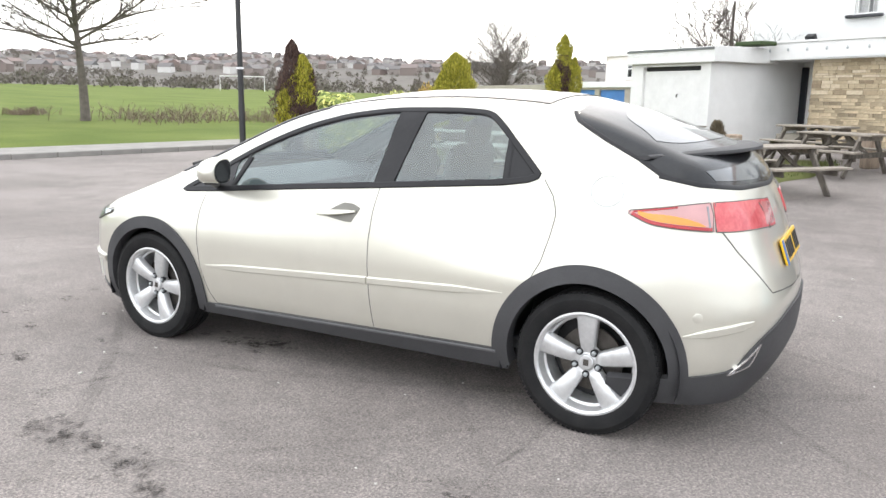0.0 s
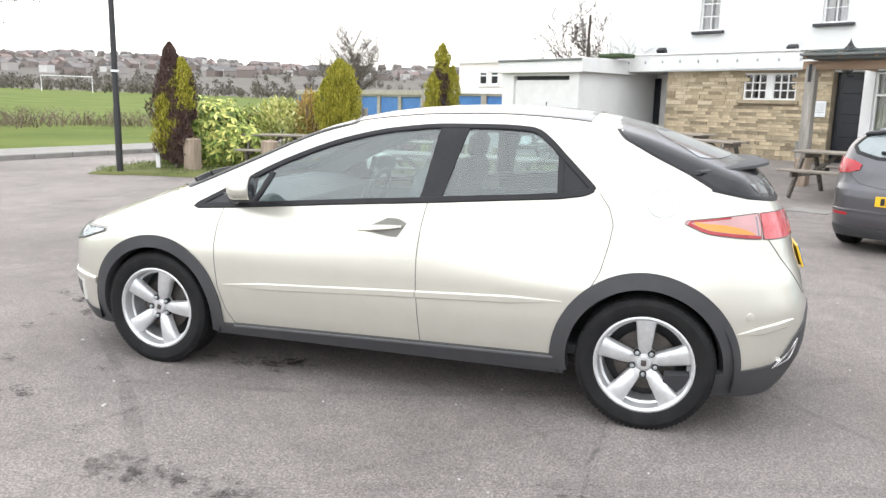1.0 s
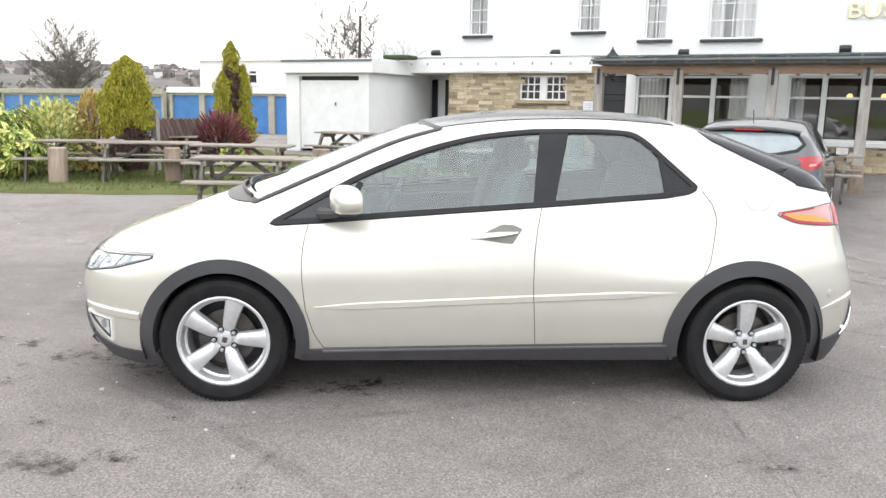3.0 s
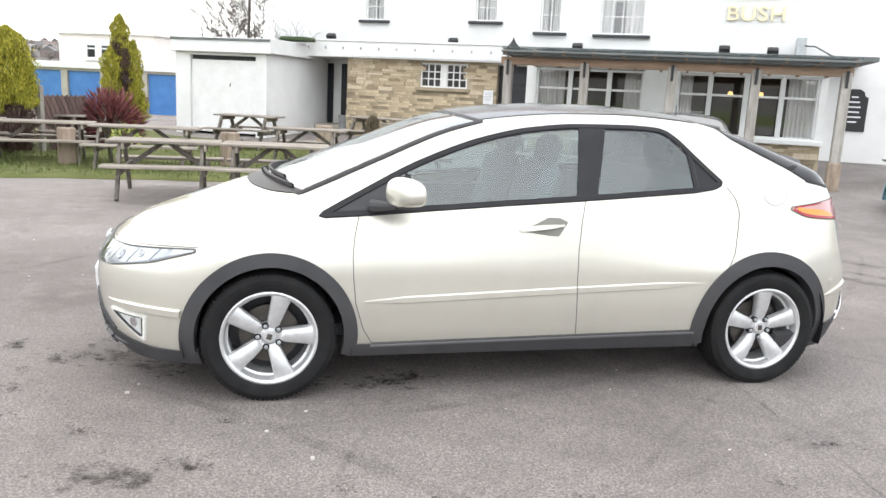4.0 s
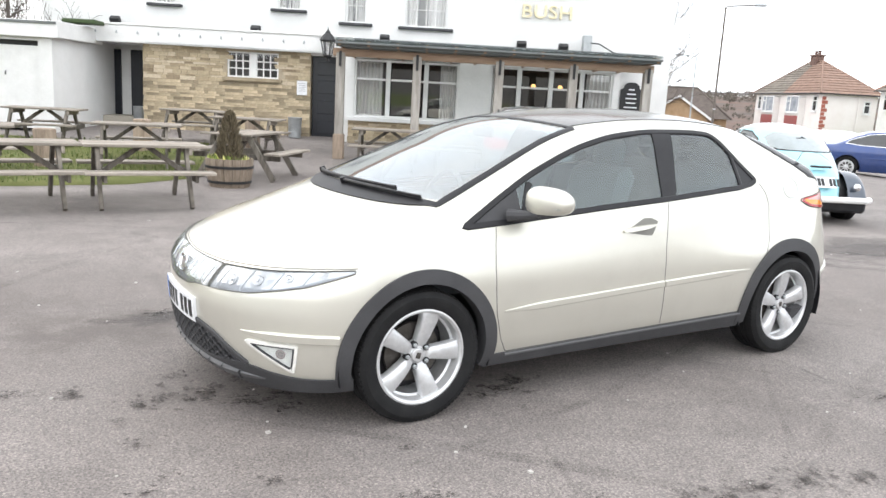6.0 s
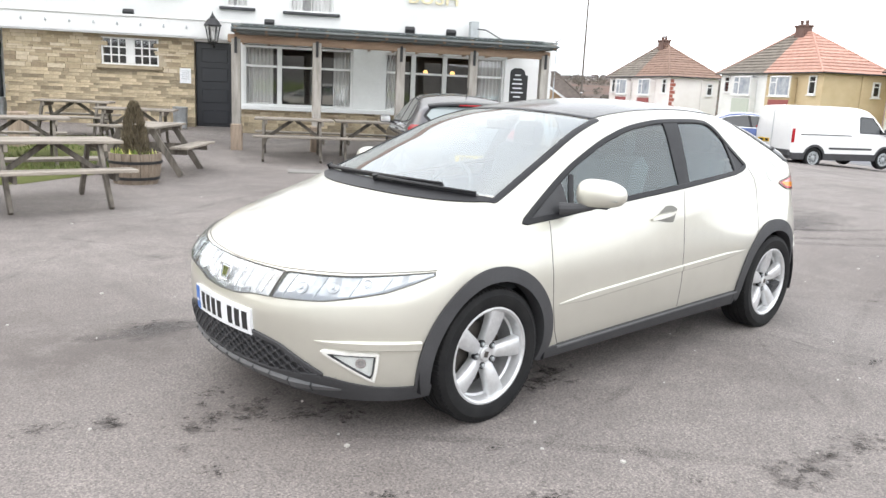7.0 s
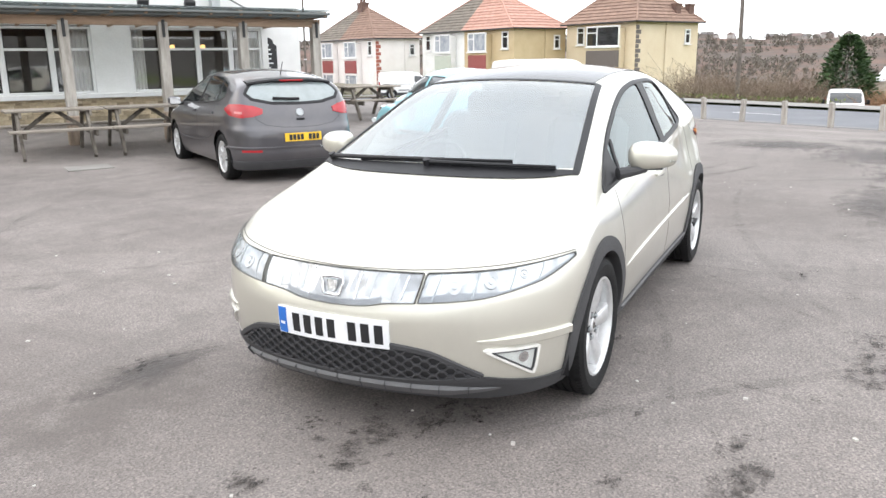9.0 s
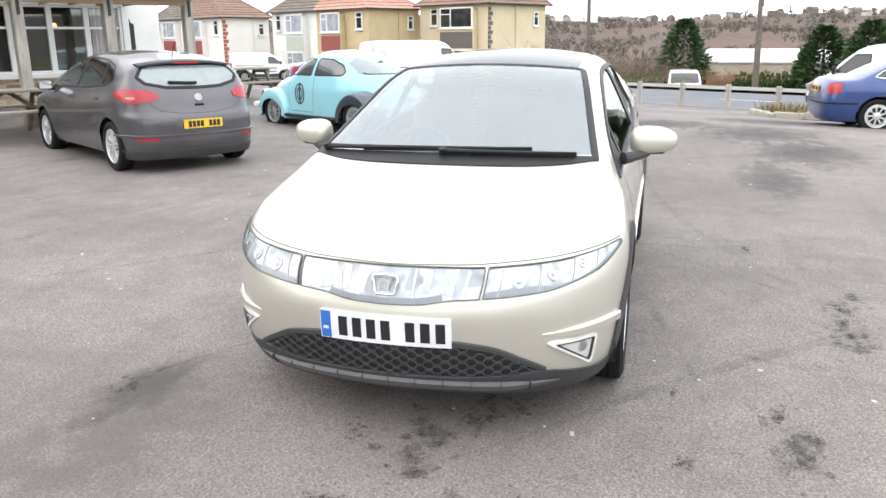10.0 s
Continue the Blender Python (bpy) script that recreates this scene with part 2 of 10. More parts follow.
M_STAIN = mark_mat("oil_stain", (0.046, 0.040, 0.036), 26.0, 0.38, 0.66, 0.62)
M_TYREMARK = mark_mat("tyre_mark", (0.085, 0.08, 0.077), 5.0, 0.40, 0.80, 0.55)
M_GRASS = grainy("grass", (0.080, 0.116, 0.020), (0.140, 0.176, 0.040), 0.25, 0.95, 0.4, 30.0, spec=0.15)
def hill_mat(name, stops, scale):
    """Scrubby hillside: broad drifts broken up by finer growth."""
    m, nodes, links, bsdf = node_mat(name)
    big, fine = noise_node(nodes, links, scale, 5.0, 0.6), noise_node(nodes, links, scale * 9, 6.0, 0.7)
    a, b = ramp_node(nodes, links, big.outputs["Fac"], stops), ramp_node(nodes, links, fine.outputs["Fac"], [(0.30, (0.25, 0.25, 0.25)), (0.72, (0.72, 0.70, 0.68))])
    links.new(mix_node(nodes, links, 0.75, a.outputs["Color"], b.outputs["Color"], "OVERLAY"), bsdf.inputs["Base Color"])
    bsdf.inputs["Roughness"].default_value = 0.95
    return m


M_HILL = hill_mat("hillside", [(0.30, (0.088, 0.085, 0.077)), (0.5, (0.125, 0.112, 0.10)), (0.7, (0.098, 0.10, 0.08))], 0.014)
M_BRACKEN = hill_mat("bracken_hillside", [(0.32, (0.072, 0.066, 0.058)), (0.46, (0.105, 0.075, 0.06)), (0.58, (0.135, 0.076, 0.056)), (0.70, (0.076, 0.073, 0.06))], 0.012)
M_KERB = grainy("kerb_stone", (0.20, 0.19, 0.18), (0.28, 0.27, 0.25), 3.0, 0.85)
M_PAINT = paint("champagne_paint", (0.63, 0.615, 0.545), 0.62, 0.36)
M_GREY = paint("grey_paint", (0.082, 0.079, 0.089), 0.45, 0.34)
M_BLUE = paint("blue_paint", (0.022, 0.055, 0.20), 0.4)
M_SKYBLUE = paint("pale_blue_paint", (0.30, 0.62, 0.70), 0.0, 0.3)
M_VANWHITE = paint("van_white_paint", (0.78, 0.78, 0.77), 0.0, 0.35)
M_DARKCAR = paint("slate_paint", (0.04, 0.055, 0.08), 0.4)
M_PLASTIC = grainy("dark_grey_plastic", (0.042, 0.042, 0.045), (0.058, 0.058, 0.061), 4.0, 0.6, 0.1, 220.0, spec=0.35)
M_BLACK = grainy("black_trim", (0.010, 0.010, 0.012), (0.017, 0.017, 0.019), 9.0, 0.45, 0.0, spec=0.3)
M_SEAM = plain("panel_gap", (0.13, 0.125, 0.115), 0.8)
M_RUBBER = grainy("tyre_rubber", (0.007, 0.007, 0.008), (0.015, 0.015, 0.015), 12.0, 0.72, 0.2, 120.0, spec=0.25)
M_ALLOY = grainy("silver_alloy", (0.56, 0.565, 0.57), (0.66, 0.665, 0.67), 8.0, 0.34, 0.0, 50.0, 0.55)
M_CHROME = plain("chrome", (0.78, 0.78, 0.79), 0.12, 1.0)
M_STEEL = grainy("brake_steel", (0.07, 0.062, 0.055), (0.12, 0.11, 0.10), 20.0, 0.5, 0.0, 90.0, 0.6)
M_GLASS = glass_mat("car_glass", (0.64, 0.78, 0.79), 1.72, 0.86, 0.0, 0.95)
M_SCREEN = glass_mat("windscreen_glass", (0.76, 0.82, 0.83), 2.35, 0.86, 0.04, 0.97)
M_DARKGLASS = plain("dark_glass", (0.012, 0.014, 0.016), 0.03, 0.0, 1.0)
M_ROOFGLASS = grainy("roof_glass", (0.012, 0.013, 0.015), (0.018, 0.019, 0.021), 3.0, 0.14, 0.0, spec=0.5)
M_TAILGLASS = grainy("tail_screen_glass", (0.012, 0.013, 0.015), (0.018, 0.019, 0.021), 3.0, 0.16, 0.0, spec=0.35)
# opaque pane; its grey base stands for light showing through the glass
M_TAILPANE = plain("tail_pane_glass", (0.085, 0.092, 0.10), 0.10, 0.0, 0.25)
M_LENS = glass_mat("clear_lens", (0.92, 0.94, 0.95), 1.30, 0.8)
M_SLAT = grainy("frosted_slat", (0.42, 0.42, 0.425), (0.60, 0.60, 0.60), 34.0, 0.25, 0.0, 80.0, 0.2)
def reflector_mat():
    """Bright faceted reflector behind a clear lens, the facets' gleam painted as cell tones."""
    m, nodes, links, bsdf = node_mat("lamp_reflector")
    co = nodes.new("ShaderNodeTexCoord")
    mp = nodes.new("ShaderNodeMapping")
    mp.inputs["Rotation"].default_value, mp.inputs["Scale"].default_value = (0.35, 0.2, 0.1), (0.6, 1.0, 0.75)
    links.new(co.outputs["Object"], mp.inputs["Vector"])
    cells = []
    for scale in (16.0, 44.0):
        v = nodes.new("ShaderNodeTexVoronoi")
        v.inputs["Scale"].default_value = scale
        links.new(mp.outputs["Vector"], v.inputs["Vector"])
        cells.append(v)
    a = ramp_node(nodes, links, cells[0].outputs["Color"], [(0.15, (0.34, 0.34, 0.35)), (0.45, (0.49, 0.49, 0.50)), (0.85, (0.64, 0.64, 0.65))])
    b = ramp_node(nodes, links, cells[1].outputs["Color"], [(0.2, (0.38, 0.38, 0.38)), (0.8, (0.62, 0.62, 0.62))])
    links.new(mix_node(nodes, links, 0.8, a.outputs["Color"], b.outputs["Color"], "OVERLAY"), bsdf.inputs["Base Color"])
    bsdf.inputs["Roughness"].default_value, bsdf.inputs["Metallic"].default_value = 0.2, 0.55
    bp = nodes.new("ShaderNodeBump")
    bp.inputs["Strength"].default_value, bp.inputs["Distance"].default_value = 0.5, 0.012
    links.new(cells[0].outputs["Distance"], bp.inputs["Height"])
    links.new(bp.outputs["Normal"], bsdf.inputs["Normal"])
    return m


M_REFLECT = reflector_mat()
M_LAMP_GREY = plain("lamp_grey_shroud", (0.26, 0.265, 0.285), 0.25, 0.3, 0.5)
# lighter grey plastic of the bumper lip, also the painted sill highlight
M_LIP = grainy("bumper_lip_and_sill_highlight", (0.085, 0.085, 0.089), (0.115, 0.115, 0.119), 4.0, 0.55, 0.1, 220.0)
# near-white and non-metal: the fog lamp's bright reflection is in the colour
M_FOG = grainy("fog_lamp_gleam", (0.66, 0.65, 0.61), (0.80, 0.79, 0.75), 18.0, 0.25, 0.0, 60.0, 0.0)
M_RED = plain("red_lens", (0.40, 0.014, 0.022), 0.08, 0.0, 0.4)
M_PALE_RED = plain("pale_red_lens", (0.62, 0.22, 0.22), 0.15, 0.0, 1.0)
M_CLEAR_RED = plain("smoky_pink_lens", (0.55, 0.30, 0.30), 0.12, 0.0, 0.6)
M_SALMON = grainy("salmon_red_lens", (0.50, 0.07, 0.085), (0.62, 0.15, 0.155), 14.0, 0.12, 0.0)
M_AMBER = plain("amber_lens", (0.85, 0.30, 0.04), 0.10, 0.0, 0.4)
M_PLATE_W = plain("white_plate", (0.82, 0.83, 0.85), 0.3)
M_PLATE_Y = plain("yellow_plate", (0.85, 0.52, 0.02), 0.3)
M_PLATE_B = plain("blue_band", (0.03, 0.16, 0.55), 0.3)
M_INK = plain("black_ink", (0.015, 0.015, 0.017), 0.5)
M_SEAT = grainy("seat_cloth", (0.075, 0.082, 0.085), (0.12, 0.13, 0.133), 10.0, 0.9)
M_CABIN = grainy("cabin_plastic", (0.06, 0.064, 0.07), (0.10, 0.105, 0.11), 6.0, 0.6)
M_RENDER = grainy("white_render", (0.70, 0.70, 0.685), (0.80, 0.80, 0.79), 1.2, 0.85, 0.25, 45.0)
M_WHITEPAINT = grainy("white_gloss_paint", (0.72, 0.72, 0.71), (0.80, 0.80, 0.79), 4.0, 0.4, 0.05)
M_CREAM = grainy("cream_render", (0.76, 0.71, 0.68), (0.82, 0.785, 0.76), 1.0, 0.85)
M_TAN = grainy("tan_render", (0.50, 0.39, 0.235), (0.58, 0.465, 0.30), 1.0, 0.85)
M_BUFF = grainy("buff_render", (0.62, 0.51, 0.36), (0.68, 0.58, 0.43), 1.0, 0.85)
M_STONE = grainy("sandstone", (0.33, 0.265, 0.175), (0.53, 0.445, 0.315), 4.0, 0.9, 0.5, 40.0, per_object=0.42)
M_MORTAR = grainy("mortar", (0.35, 0.29, 0.21), (0.45, 0.385, 0.29), 6.0, 0.95)
M_BLACKDOOR = plain("black_gloss_door", (0.014, 0.016, 0.022), 0.3)
M_SILL = grainy("dark_slate_sill", (0.035, 0.035, 0.04), (0.06, 0.06, 0.065), 4.0, 0.7)
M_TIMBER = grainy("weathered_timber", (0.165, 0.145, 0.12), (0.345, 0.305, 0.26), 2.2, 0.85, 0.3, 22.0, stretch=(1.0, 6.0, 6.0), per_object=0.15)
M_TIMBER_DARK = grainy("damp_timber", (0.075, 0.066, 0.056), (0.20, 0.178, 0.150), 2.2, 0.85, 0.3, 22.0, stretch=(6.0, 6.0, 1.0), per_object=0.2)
M_POST = grainy("grey_timber_post", (0.25, 0.23, 0.205), (0.44, 0.41, 0.37), 2.2, 0.85, 0.3, 22.0, stretch=(6.0, 6.0, 1.0), per_object=0.12)
M_BEAM = grainy("brown_timber_beam", (0.25, 0.165, 0.11), (0.38, 0.27, 0.19), 2.2, 0.85, 0.3, 22.0, stretch=(1.0, 6.0, 6.0))
M_FELT = grainy("roofing_felt", (0.12, 0.13, 0.13), (0.18, 0.19, 0.185), 2.0, 0.9)
M_IRON = plain("black_iron", (0.022, 0.022, 0.024), 0.5)
M_GALV = grainy("galvanised_steel", (0.34, 0.36, 0.37), (0.46, 0.48, 0.49), 8.0, 0.45, 0.0, 40.0, 0.6)
M_GOLD = plain("gold_letters", (0.80, 0.72, 0.50), 0.45, 0.2)
M_BARREL = grainy("barrel_oak", (0.17, 0.13, 0.095), (0.30, 0.245, 0.19), 4.0, 0.85, 0.3, 25.0, stretch=(6.0, 6.0, 1.0))
M_FENCE = grainy("stained_fence_board", (0.085, 0.055, 0.05), (0.17, 0.11, 0.095), 3.0, 0.85, 0.3, 25.0, stretch=(6.0, 6.0, 1.0), per_object=0.3)
M_SOIL = grainy("soil", (0.035, 0.025, 0.018), (0.065, 0.05, 0.035), 9.0, 0.95)
M_STUMP = grainy("brown_stump_timber", (0.215, 0.165, 0.125), (0.39, 0.31, 0.24), 2.2, 0.9, 0.3, 22.0, stretch=(6.0, 6.0, 1.0), per_object=0.12)
M_BARK = grainy("bark", (0.105, 0.090, 0.080), (0.175, 0.152, 0.135), 5.0, 0.95, 0.5, 30.0)
M_CURTAIN = grainy("net_curtain", (0.74, 0.735, 0.72), (0.86, 0.855, 0.84), 3.0, 0.9, 0.0, 20.0, stretch=(14.0, 1.0, 0.4))
M_SCOOP = plain("scoop_shade", (0.20, 0.195, 0.175), 0.45, 0.4)
# the dimness indoors is put into the dark colour of these room walls
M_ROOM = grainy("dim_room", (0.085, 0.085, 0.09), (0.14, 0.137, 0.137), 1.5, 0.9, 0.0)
M_BLUEDOOR = grainy("blue_garage_door", (0.045, 0.16, 0.42), (0.065, 0.21, 0.50), 2.0, 0.5)
M_CONCRETE = grainy("concrete", (0.33, 0.30, 0.25), (0.43, 0.40, 0.34), 2.5, 0.9)
M_ROOF_RED = grainy("orange_tile", (0.40, 0.215, 0.165), (0.50, 0.31, 0.25), 3.0, 0.85, per_object=0.1)
M_ROOF_BROWN = grainy("brown_tile", (0.20, 0.13, 0.10), (0.30, 0.20, 0.155), 2.0, 0.9, per_object=0.1)
M_ROOF_MOSS = grainy("mossy_tile", (0.14, 0.12, 0.10), (0.23, 0.205, 0.175), 2.0, 0.9, per_object=0.1)
M_BRICK = grainy("red_brick", (0.32, 0.10, 0.075), (0.42, 0.16, 0.12), 6.0, 0.9)
M_SHEDROOF = grainy("pale_metal_roof", (0.55, 0.57, 0.58), (0.65, 0.66, 0.67), 0.5, 0.6)


def stone_island_mat():
    """The same sandstone, varied from block to block of a joined mesh."""
    m, nodes, links, bsdf = node_mat("sandstone_courses")
    g = nodes.new("ShaderNodeNewGeometry")
    r = ramp_node(nodes, links, g.outputs["Random Per Island"], [(0.0, (0.26, 0.205, 0.14)), (0.35, (0.43, 0.355, 0.24)), (0.7, (0.51, 0.43, 0.30)), (1.0, (0.60, 0.52, 0.40))])
    n = noise_node(nodes, links, 18.0, 5.0)
    links.new(mix_node(nodes, links, 0.4, r.outputs["Color"], ramp_node(nodes, links, n.outputs["Fac"], [(0.3, (0.3, 0.3, 0.3)), (0.7, (0.75, 0.72, 0.7))]).outputs["Color"], "OVERLAY"), bsdf.inputs["Base Color"])
    bsdf.inputs["Roughness"].default_value = 0.9
    return m


M_STONE_FAR = stone_island_mat()


def leaf_mat(name, c0, c1, c2):
    m, nodes, links, bsdf = node_mat(name)
    g = nodes.new("ShaderNodeNewGeometry")
    r = ramp_node(nodes, links, g.outputs["Random Per Island"], [(0.0, c0), (0.55, c1), (1.0, c2)])
    links.new(r.outputs["Color"], bsdf.inputs["Base Color"])
    bsdf.inputs["Roughness"].default_value = 0.6
    return m


M_CONIFER = leaf_mat("golden_conifer", (0.15, 0.16, 0.018), (0.37, 0.345, 0.035), (0.58, 0.52, 0.08))
M_CONIFER_BROWN = leaf_mat("browned_conifer", (0.05, 0.028, 0.026), (0.10, 0.058, 0.05), (0.16, 0.10, 0.075))
M_DWARF = leaf_mat("dry_dwarf_conifer", (0.075, 0.058, 0.036), (0.15, 0.12, 0.075), (0.22, 0.185, 0.12))
M_LAUREL = leaf_mat("variegated_shrub", (0.07, 0.13, 0.022), (0.36, 0.43, 0.10), (0.80, 0.76, 0.26))
M_PALE_LEAF = leaf_mat("pale_variegated_leaf", (0.20, 0.24, 0.06), (0.58, 0.58, 0.20), (0.85, 0.82, 0.45))
M_ORANGE = leaf_mat("orange_shrub", (0.30, 0.20, 0.06), (0.48, 0.34, 0.10), (0.62, 0.48, 0.18))
M_PURPLE = leaf_mat("purple_shrub", (0.09, 0.02, 0.024), (0.18, 0.05, 0.055), (0.30, 0.11, 0.10))
M_FIR = leaf_mat("dark_fir", (0.02, 0.045, 0.016), (0.045, 0.085, 0.03), (0.08, 0.135, 0.05))
M_HEDGE = leaf_mat("hedge_leaf", (0.02, 0.045, 0.012), (0.05, 0.08, 0.02), (0.09, 0.12, 0.035))
M_FARTREE = leaf_mat("far_tree", (0.092, 0.078, 0.066), (0.130, 0.109, 0.090), (0.135, 0.130, 0.098))
M_FARPALE = leaf_mat("far_wall", (0.17, 0.13, 0.115), (0.27, 0.24, 0.22), (0.66, 0.65, 0.63))
M_FARROOF = leaf_mat("far_roof", (0.12, 0.117, 0.116), (0.155, 0.14, 0.135), (0.20, 0.145, 0.13))
M_WEED = leaf_mat("dry_weeds", (0.10, 0.10, 0.03), (0.20, 0.16, 0.06), (0.30, 0.24, 0.11))
M_TWIG = leaf_mat("brown_twigs", (0.11, 0.075, 0.05), (0.19, 0.14, 0.10), (0.26, 0.20, 0.15))
M_RUST = leaf_mat("rusty_twigs", (0.16, 0.075, 0.04), (0.27, 0.145, 0.075), (0.36, 0.22, 0.12))
M_WEED_GREEN = leaf_mat("green_weeds", (0.06, 0.09, 0.02), (0.15, 0.19, 0.05), (0.28, 0.28, 0.11))
M_BLADE = leaf_mat("grass_blade", (0.06, 0.10, 0.020), (0.12, 0.165, 0.036), (0.21, 0.23, 0.08))


# ---- mesh tools ----
class Mesh:
    """Collects corners and faces of one mesh."""

    def __init__(self):
        self.v, self.f = [], []

    def add(self, verts, faces, m=None):
        k = len(self.v)
        self.v += [tuple(m @ Vector(p)) for p in verts] if m is not None else [tuple(p) for p in verts]
        self.f += [tuple(i + k for i in f) for f in faces]
        return self

    def box(self, size, m=None, b=0.0):
        """A box about its centre, with edges chamfered by b."""
        hx, hy, hz = (s / 2 for s in size)
        if b <= 0:
            vs = [(x, y, z) for x in (-hx, hx) for y in (-hy, hy) for z in (-hz, hz)]
            return self.add(vs, [(0, 1, 3, 2), (4, 6, 7, 5), (0, 4, 5, 1), (2, 3, 7, 6), (0, 2, 6, 4), (1, 5, 7, 3)], m)
        vs, idx = [], {}
        for sx in (-1, 1):
            for sy in (-1, 1):
                for sz in (-1, 1):
                    for ax in range(3):
                        q = [sx * (hx - b), sy * (hy - b), sz * (hz - b)]
                        q[ax] = (sx * hx, sy * hy, sz * hz)[ax]
                        idx[sx, sy, sz, ax] = len(vs)
                        vs.append(tuple(q))
        fs = []
        for ax in range(3):
            o = [a for a in range(3) if a != ax]
            for s in (-1, 1):
                ring = []
                for a, c in ((-1, -1), (1, -1), (1, 1), (-1, 1)):
                    k = [0, 0, 0]
                    k[ax], k[o[0]], k[o[1]] = s, a, c
                    ring.append(idx[(*k, ax)])
                flip = (s > 0) == (ax == 1)
                fs.append(tuple(reversed(ring)) if flip else tuple(ring))
            for a in (-1, 1):
                for c in (-1, 1):
                    k0, k1 = [0, 0, 0], [0, 0, 0]
                    k0[ax], k1[ax] = -1, 1
                    k0[o[0]] = k1[o[0]] = a
                    k0[o[1]] = k1[o[1]] = c
                    fs.append((idx[(*k0, o[0])], idx[(*k1, o[0])], idx[(*k1, o[1])], idx[(*k0, o[1])]))
        for sx in (-1, 1):
            for sy in (-1, 1):
                for sz in (-1, 1):
                    fs.append(tuple(idx[sx, sy, sz, a] for a in range(3)))
        return self.add(vs, fs, m)

    def lathe(self, prof, n=24, m=None, caps=True):
        """Turns (radius, height) pairs about z."""
        vs = [(r * math.cos(2 * math.pi * i / n), r * math.sin(2 * math.pi * i / n), z) for r, z in prof for i in range(n)]
        fs = [(j * n + i, j * n + (i + 1) % n, (j + 1) * n + (i + 1) % n, (j + 1) * n + i) for j in range(len(prof) - 1) for i in range(n)]
        if caps and prof[0][0] > 1e-6:
            fs.append(tuple(reversed(range(n))))
        if caps and prof[-1][0] > 1e-6:
            fs.append(tuple((len(prof) - 1) * n + i for i in range(n)))
        return self.add(vs, fs, m)

    def tube(self, pts, radii, n=8, m=None):
        pts = [Vector(p) for p in pts]
        if not hasattr(radii, "__len__"):
            radii = [radii] * len(pts)
        vs, side = [], None
        for i, p in enumerate(pts):
            d = (pts[min(i + 1, len(pts) - 1)] - pts[max(i - 1, 0)]).normalized()
            if side is None:
                side = d.cross(Vector((0, 0, 1)) if abs(d.z) < 0.9 else Vector((1, 0, 0))).normalized()
            side = (side - d * side.dot(d)).normalized()
            up = d.cross(side)
            vs += [tuple(p + radii[i] * (math.cos(2 * math.pi * k / n) * side + math.sin(2 * math.pi * k / n) * up)) for k in range(n)]
        fs = [(j * n + i, j * n + (i + 1) % n, (j + 1) * n + (i + 1) % n, (j + 1) * n + i) for j in range(len(pts) - 1) for i in range(n)]
        fs += [tuple(reversed(range(n))), tuple((len(pts) - 1) * n + i for i in range(n))]
        return self.add(vs, fs, m)

    def prism(self, loop, depth, m=None):
        """A flat outline in x, z, drawn out along y from 0 to depth."""
        n = len(loop)
        vs = [(x, 0, z) for x, z in loop] + [(x, depth, z) for x, z in loop]
        fs = [tuple(range(n)), tuple(reversed(range(n, 2 * n)))] + [(i, i + n, (i + 1) % n + n, (i + 1) % n) for i in range(n)]
        return self.add(vs, fs, m)


def make(name, mesh, mat, parent=None, label="", smooth=True, sharp=35, normals=None):
    """Links a mesh as one object, under its parent where one is given."""
    me = bpy.data.meshes.new(name)
    me.from_pydata([tuple(p) for p in mesh.v], [], mesh.f)
    me.validate()
    me.update()
    if normals is None:
        bm = bmesh.new()
        bm.from_mesh(me)
        bmesh.ops.recalc_face_normals(bm, faces=bm.faces)
        bm.to_mesh(me)
        bm.free()
    if smooth:
        me.polygons.foreach_set("use_smooth", [True] * len(me.polygons))
        if normals is None:
            me.set_sharp_from_angle(angle=radians(sharp))
        else:
            me.normals_split_custom_set_from_vertices([tuple(n) for n in normals])
    me.materials.append(mat)
    ob = new(name, me)
    if parent is not None:
        ob.parent = parent
    if label:
        ob["label"] = label
    return ob


def thing(name, m, label, category, group="", kind=""):
    """An Empty at the thing's base, to hold its parts."""
    ob = new(name)
    ob.empty_display_size = 0.2
    ob.matrix_world = m
    return tagged(ob, label, category, group, kind)


def structure(name, mesh, mat, label, category, smooth=True, sharp=35):
    return tagged(make(name, mesh, mat, smooth=smooth, sharp=sharp), label, category, kind="structure")


def curve(pairs):
    """A smooth function through (x, y) pairs, without overshoot."""
    xs, ys = np.array(sorted(pairs), float).T
    h, d = np.diff(xs), np.diff(ys) / np.diff(xs)
    s = np.zeros(len(xs))
    s[0], s[-1] = d[0], d[-1]
    for i in range(1, len(xs) - 1):
        if d[i - 1] * d[i] > 0:
            s[i] = 2 * d[i - 1] * d[i] / (d[i - 1] + d[i])

    def f(x):
        x = np.clip(np.asarray(x, float), xs[0], xs[-1])
        i = np.clip(np.searchsorted(xs, x) - 1, 0, len(h) - 1)
        t = (x - xs[i]) / h[i]
        return (ys[i] * (1 + 2 * t) * (1 - t) ** 2 + ys[i + 1] * t * t * (3 - 2 * t) + h[i] * (s[i] * t * (1 - t) ** 2 - s[i + 1] * t * t * (1 - t)))
    return f


def inside(poly, x, y):
    """Which of the points lie in the polygon."""
    px, py = np.array(poly, float).T
    hit = np.zeros(np.shape(x), bool)
    for i in range(len(px)):
        x0, y0, x1, y1 = px[i - 1], py[i - 1], px[i], py[i]
        if y0 == y1:
            continue
        hit ^= ((y0 > y) != (y1 > y)) & (x < (x1 - x0) * (y - y0) / (y1 - y0) + x0)
    return hit


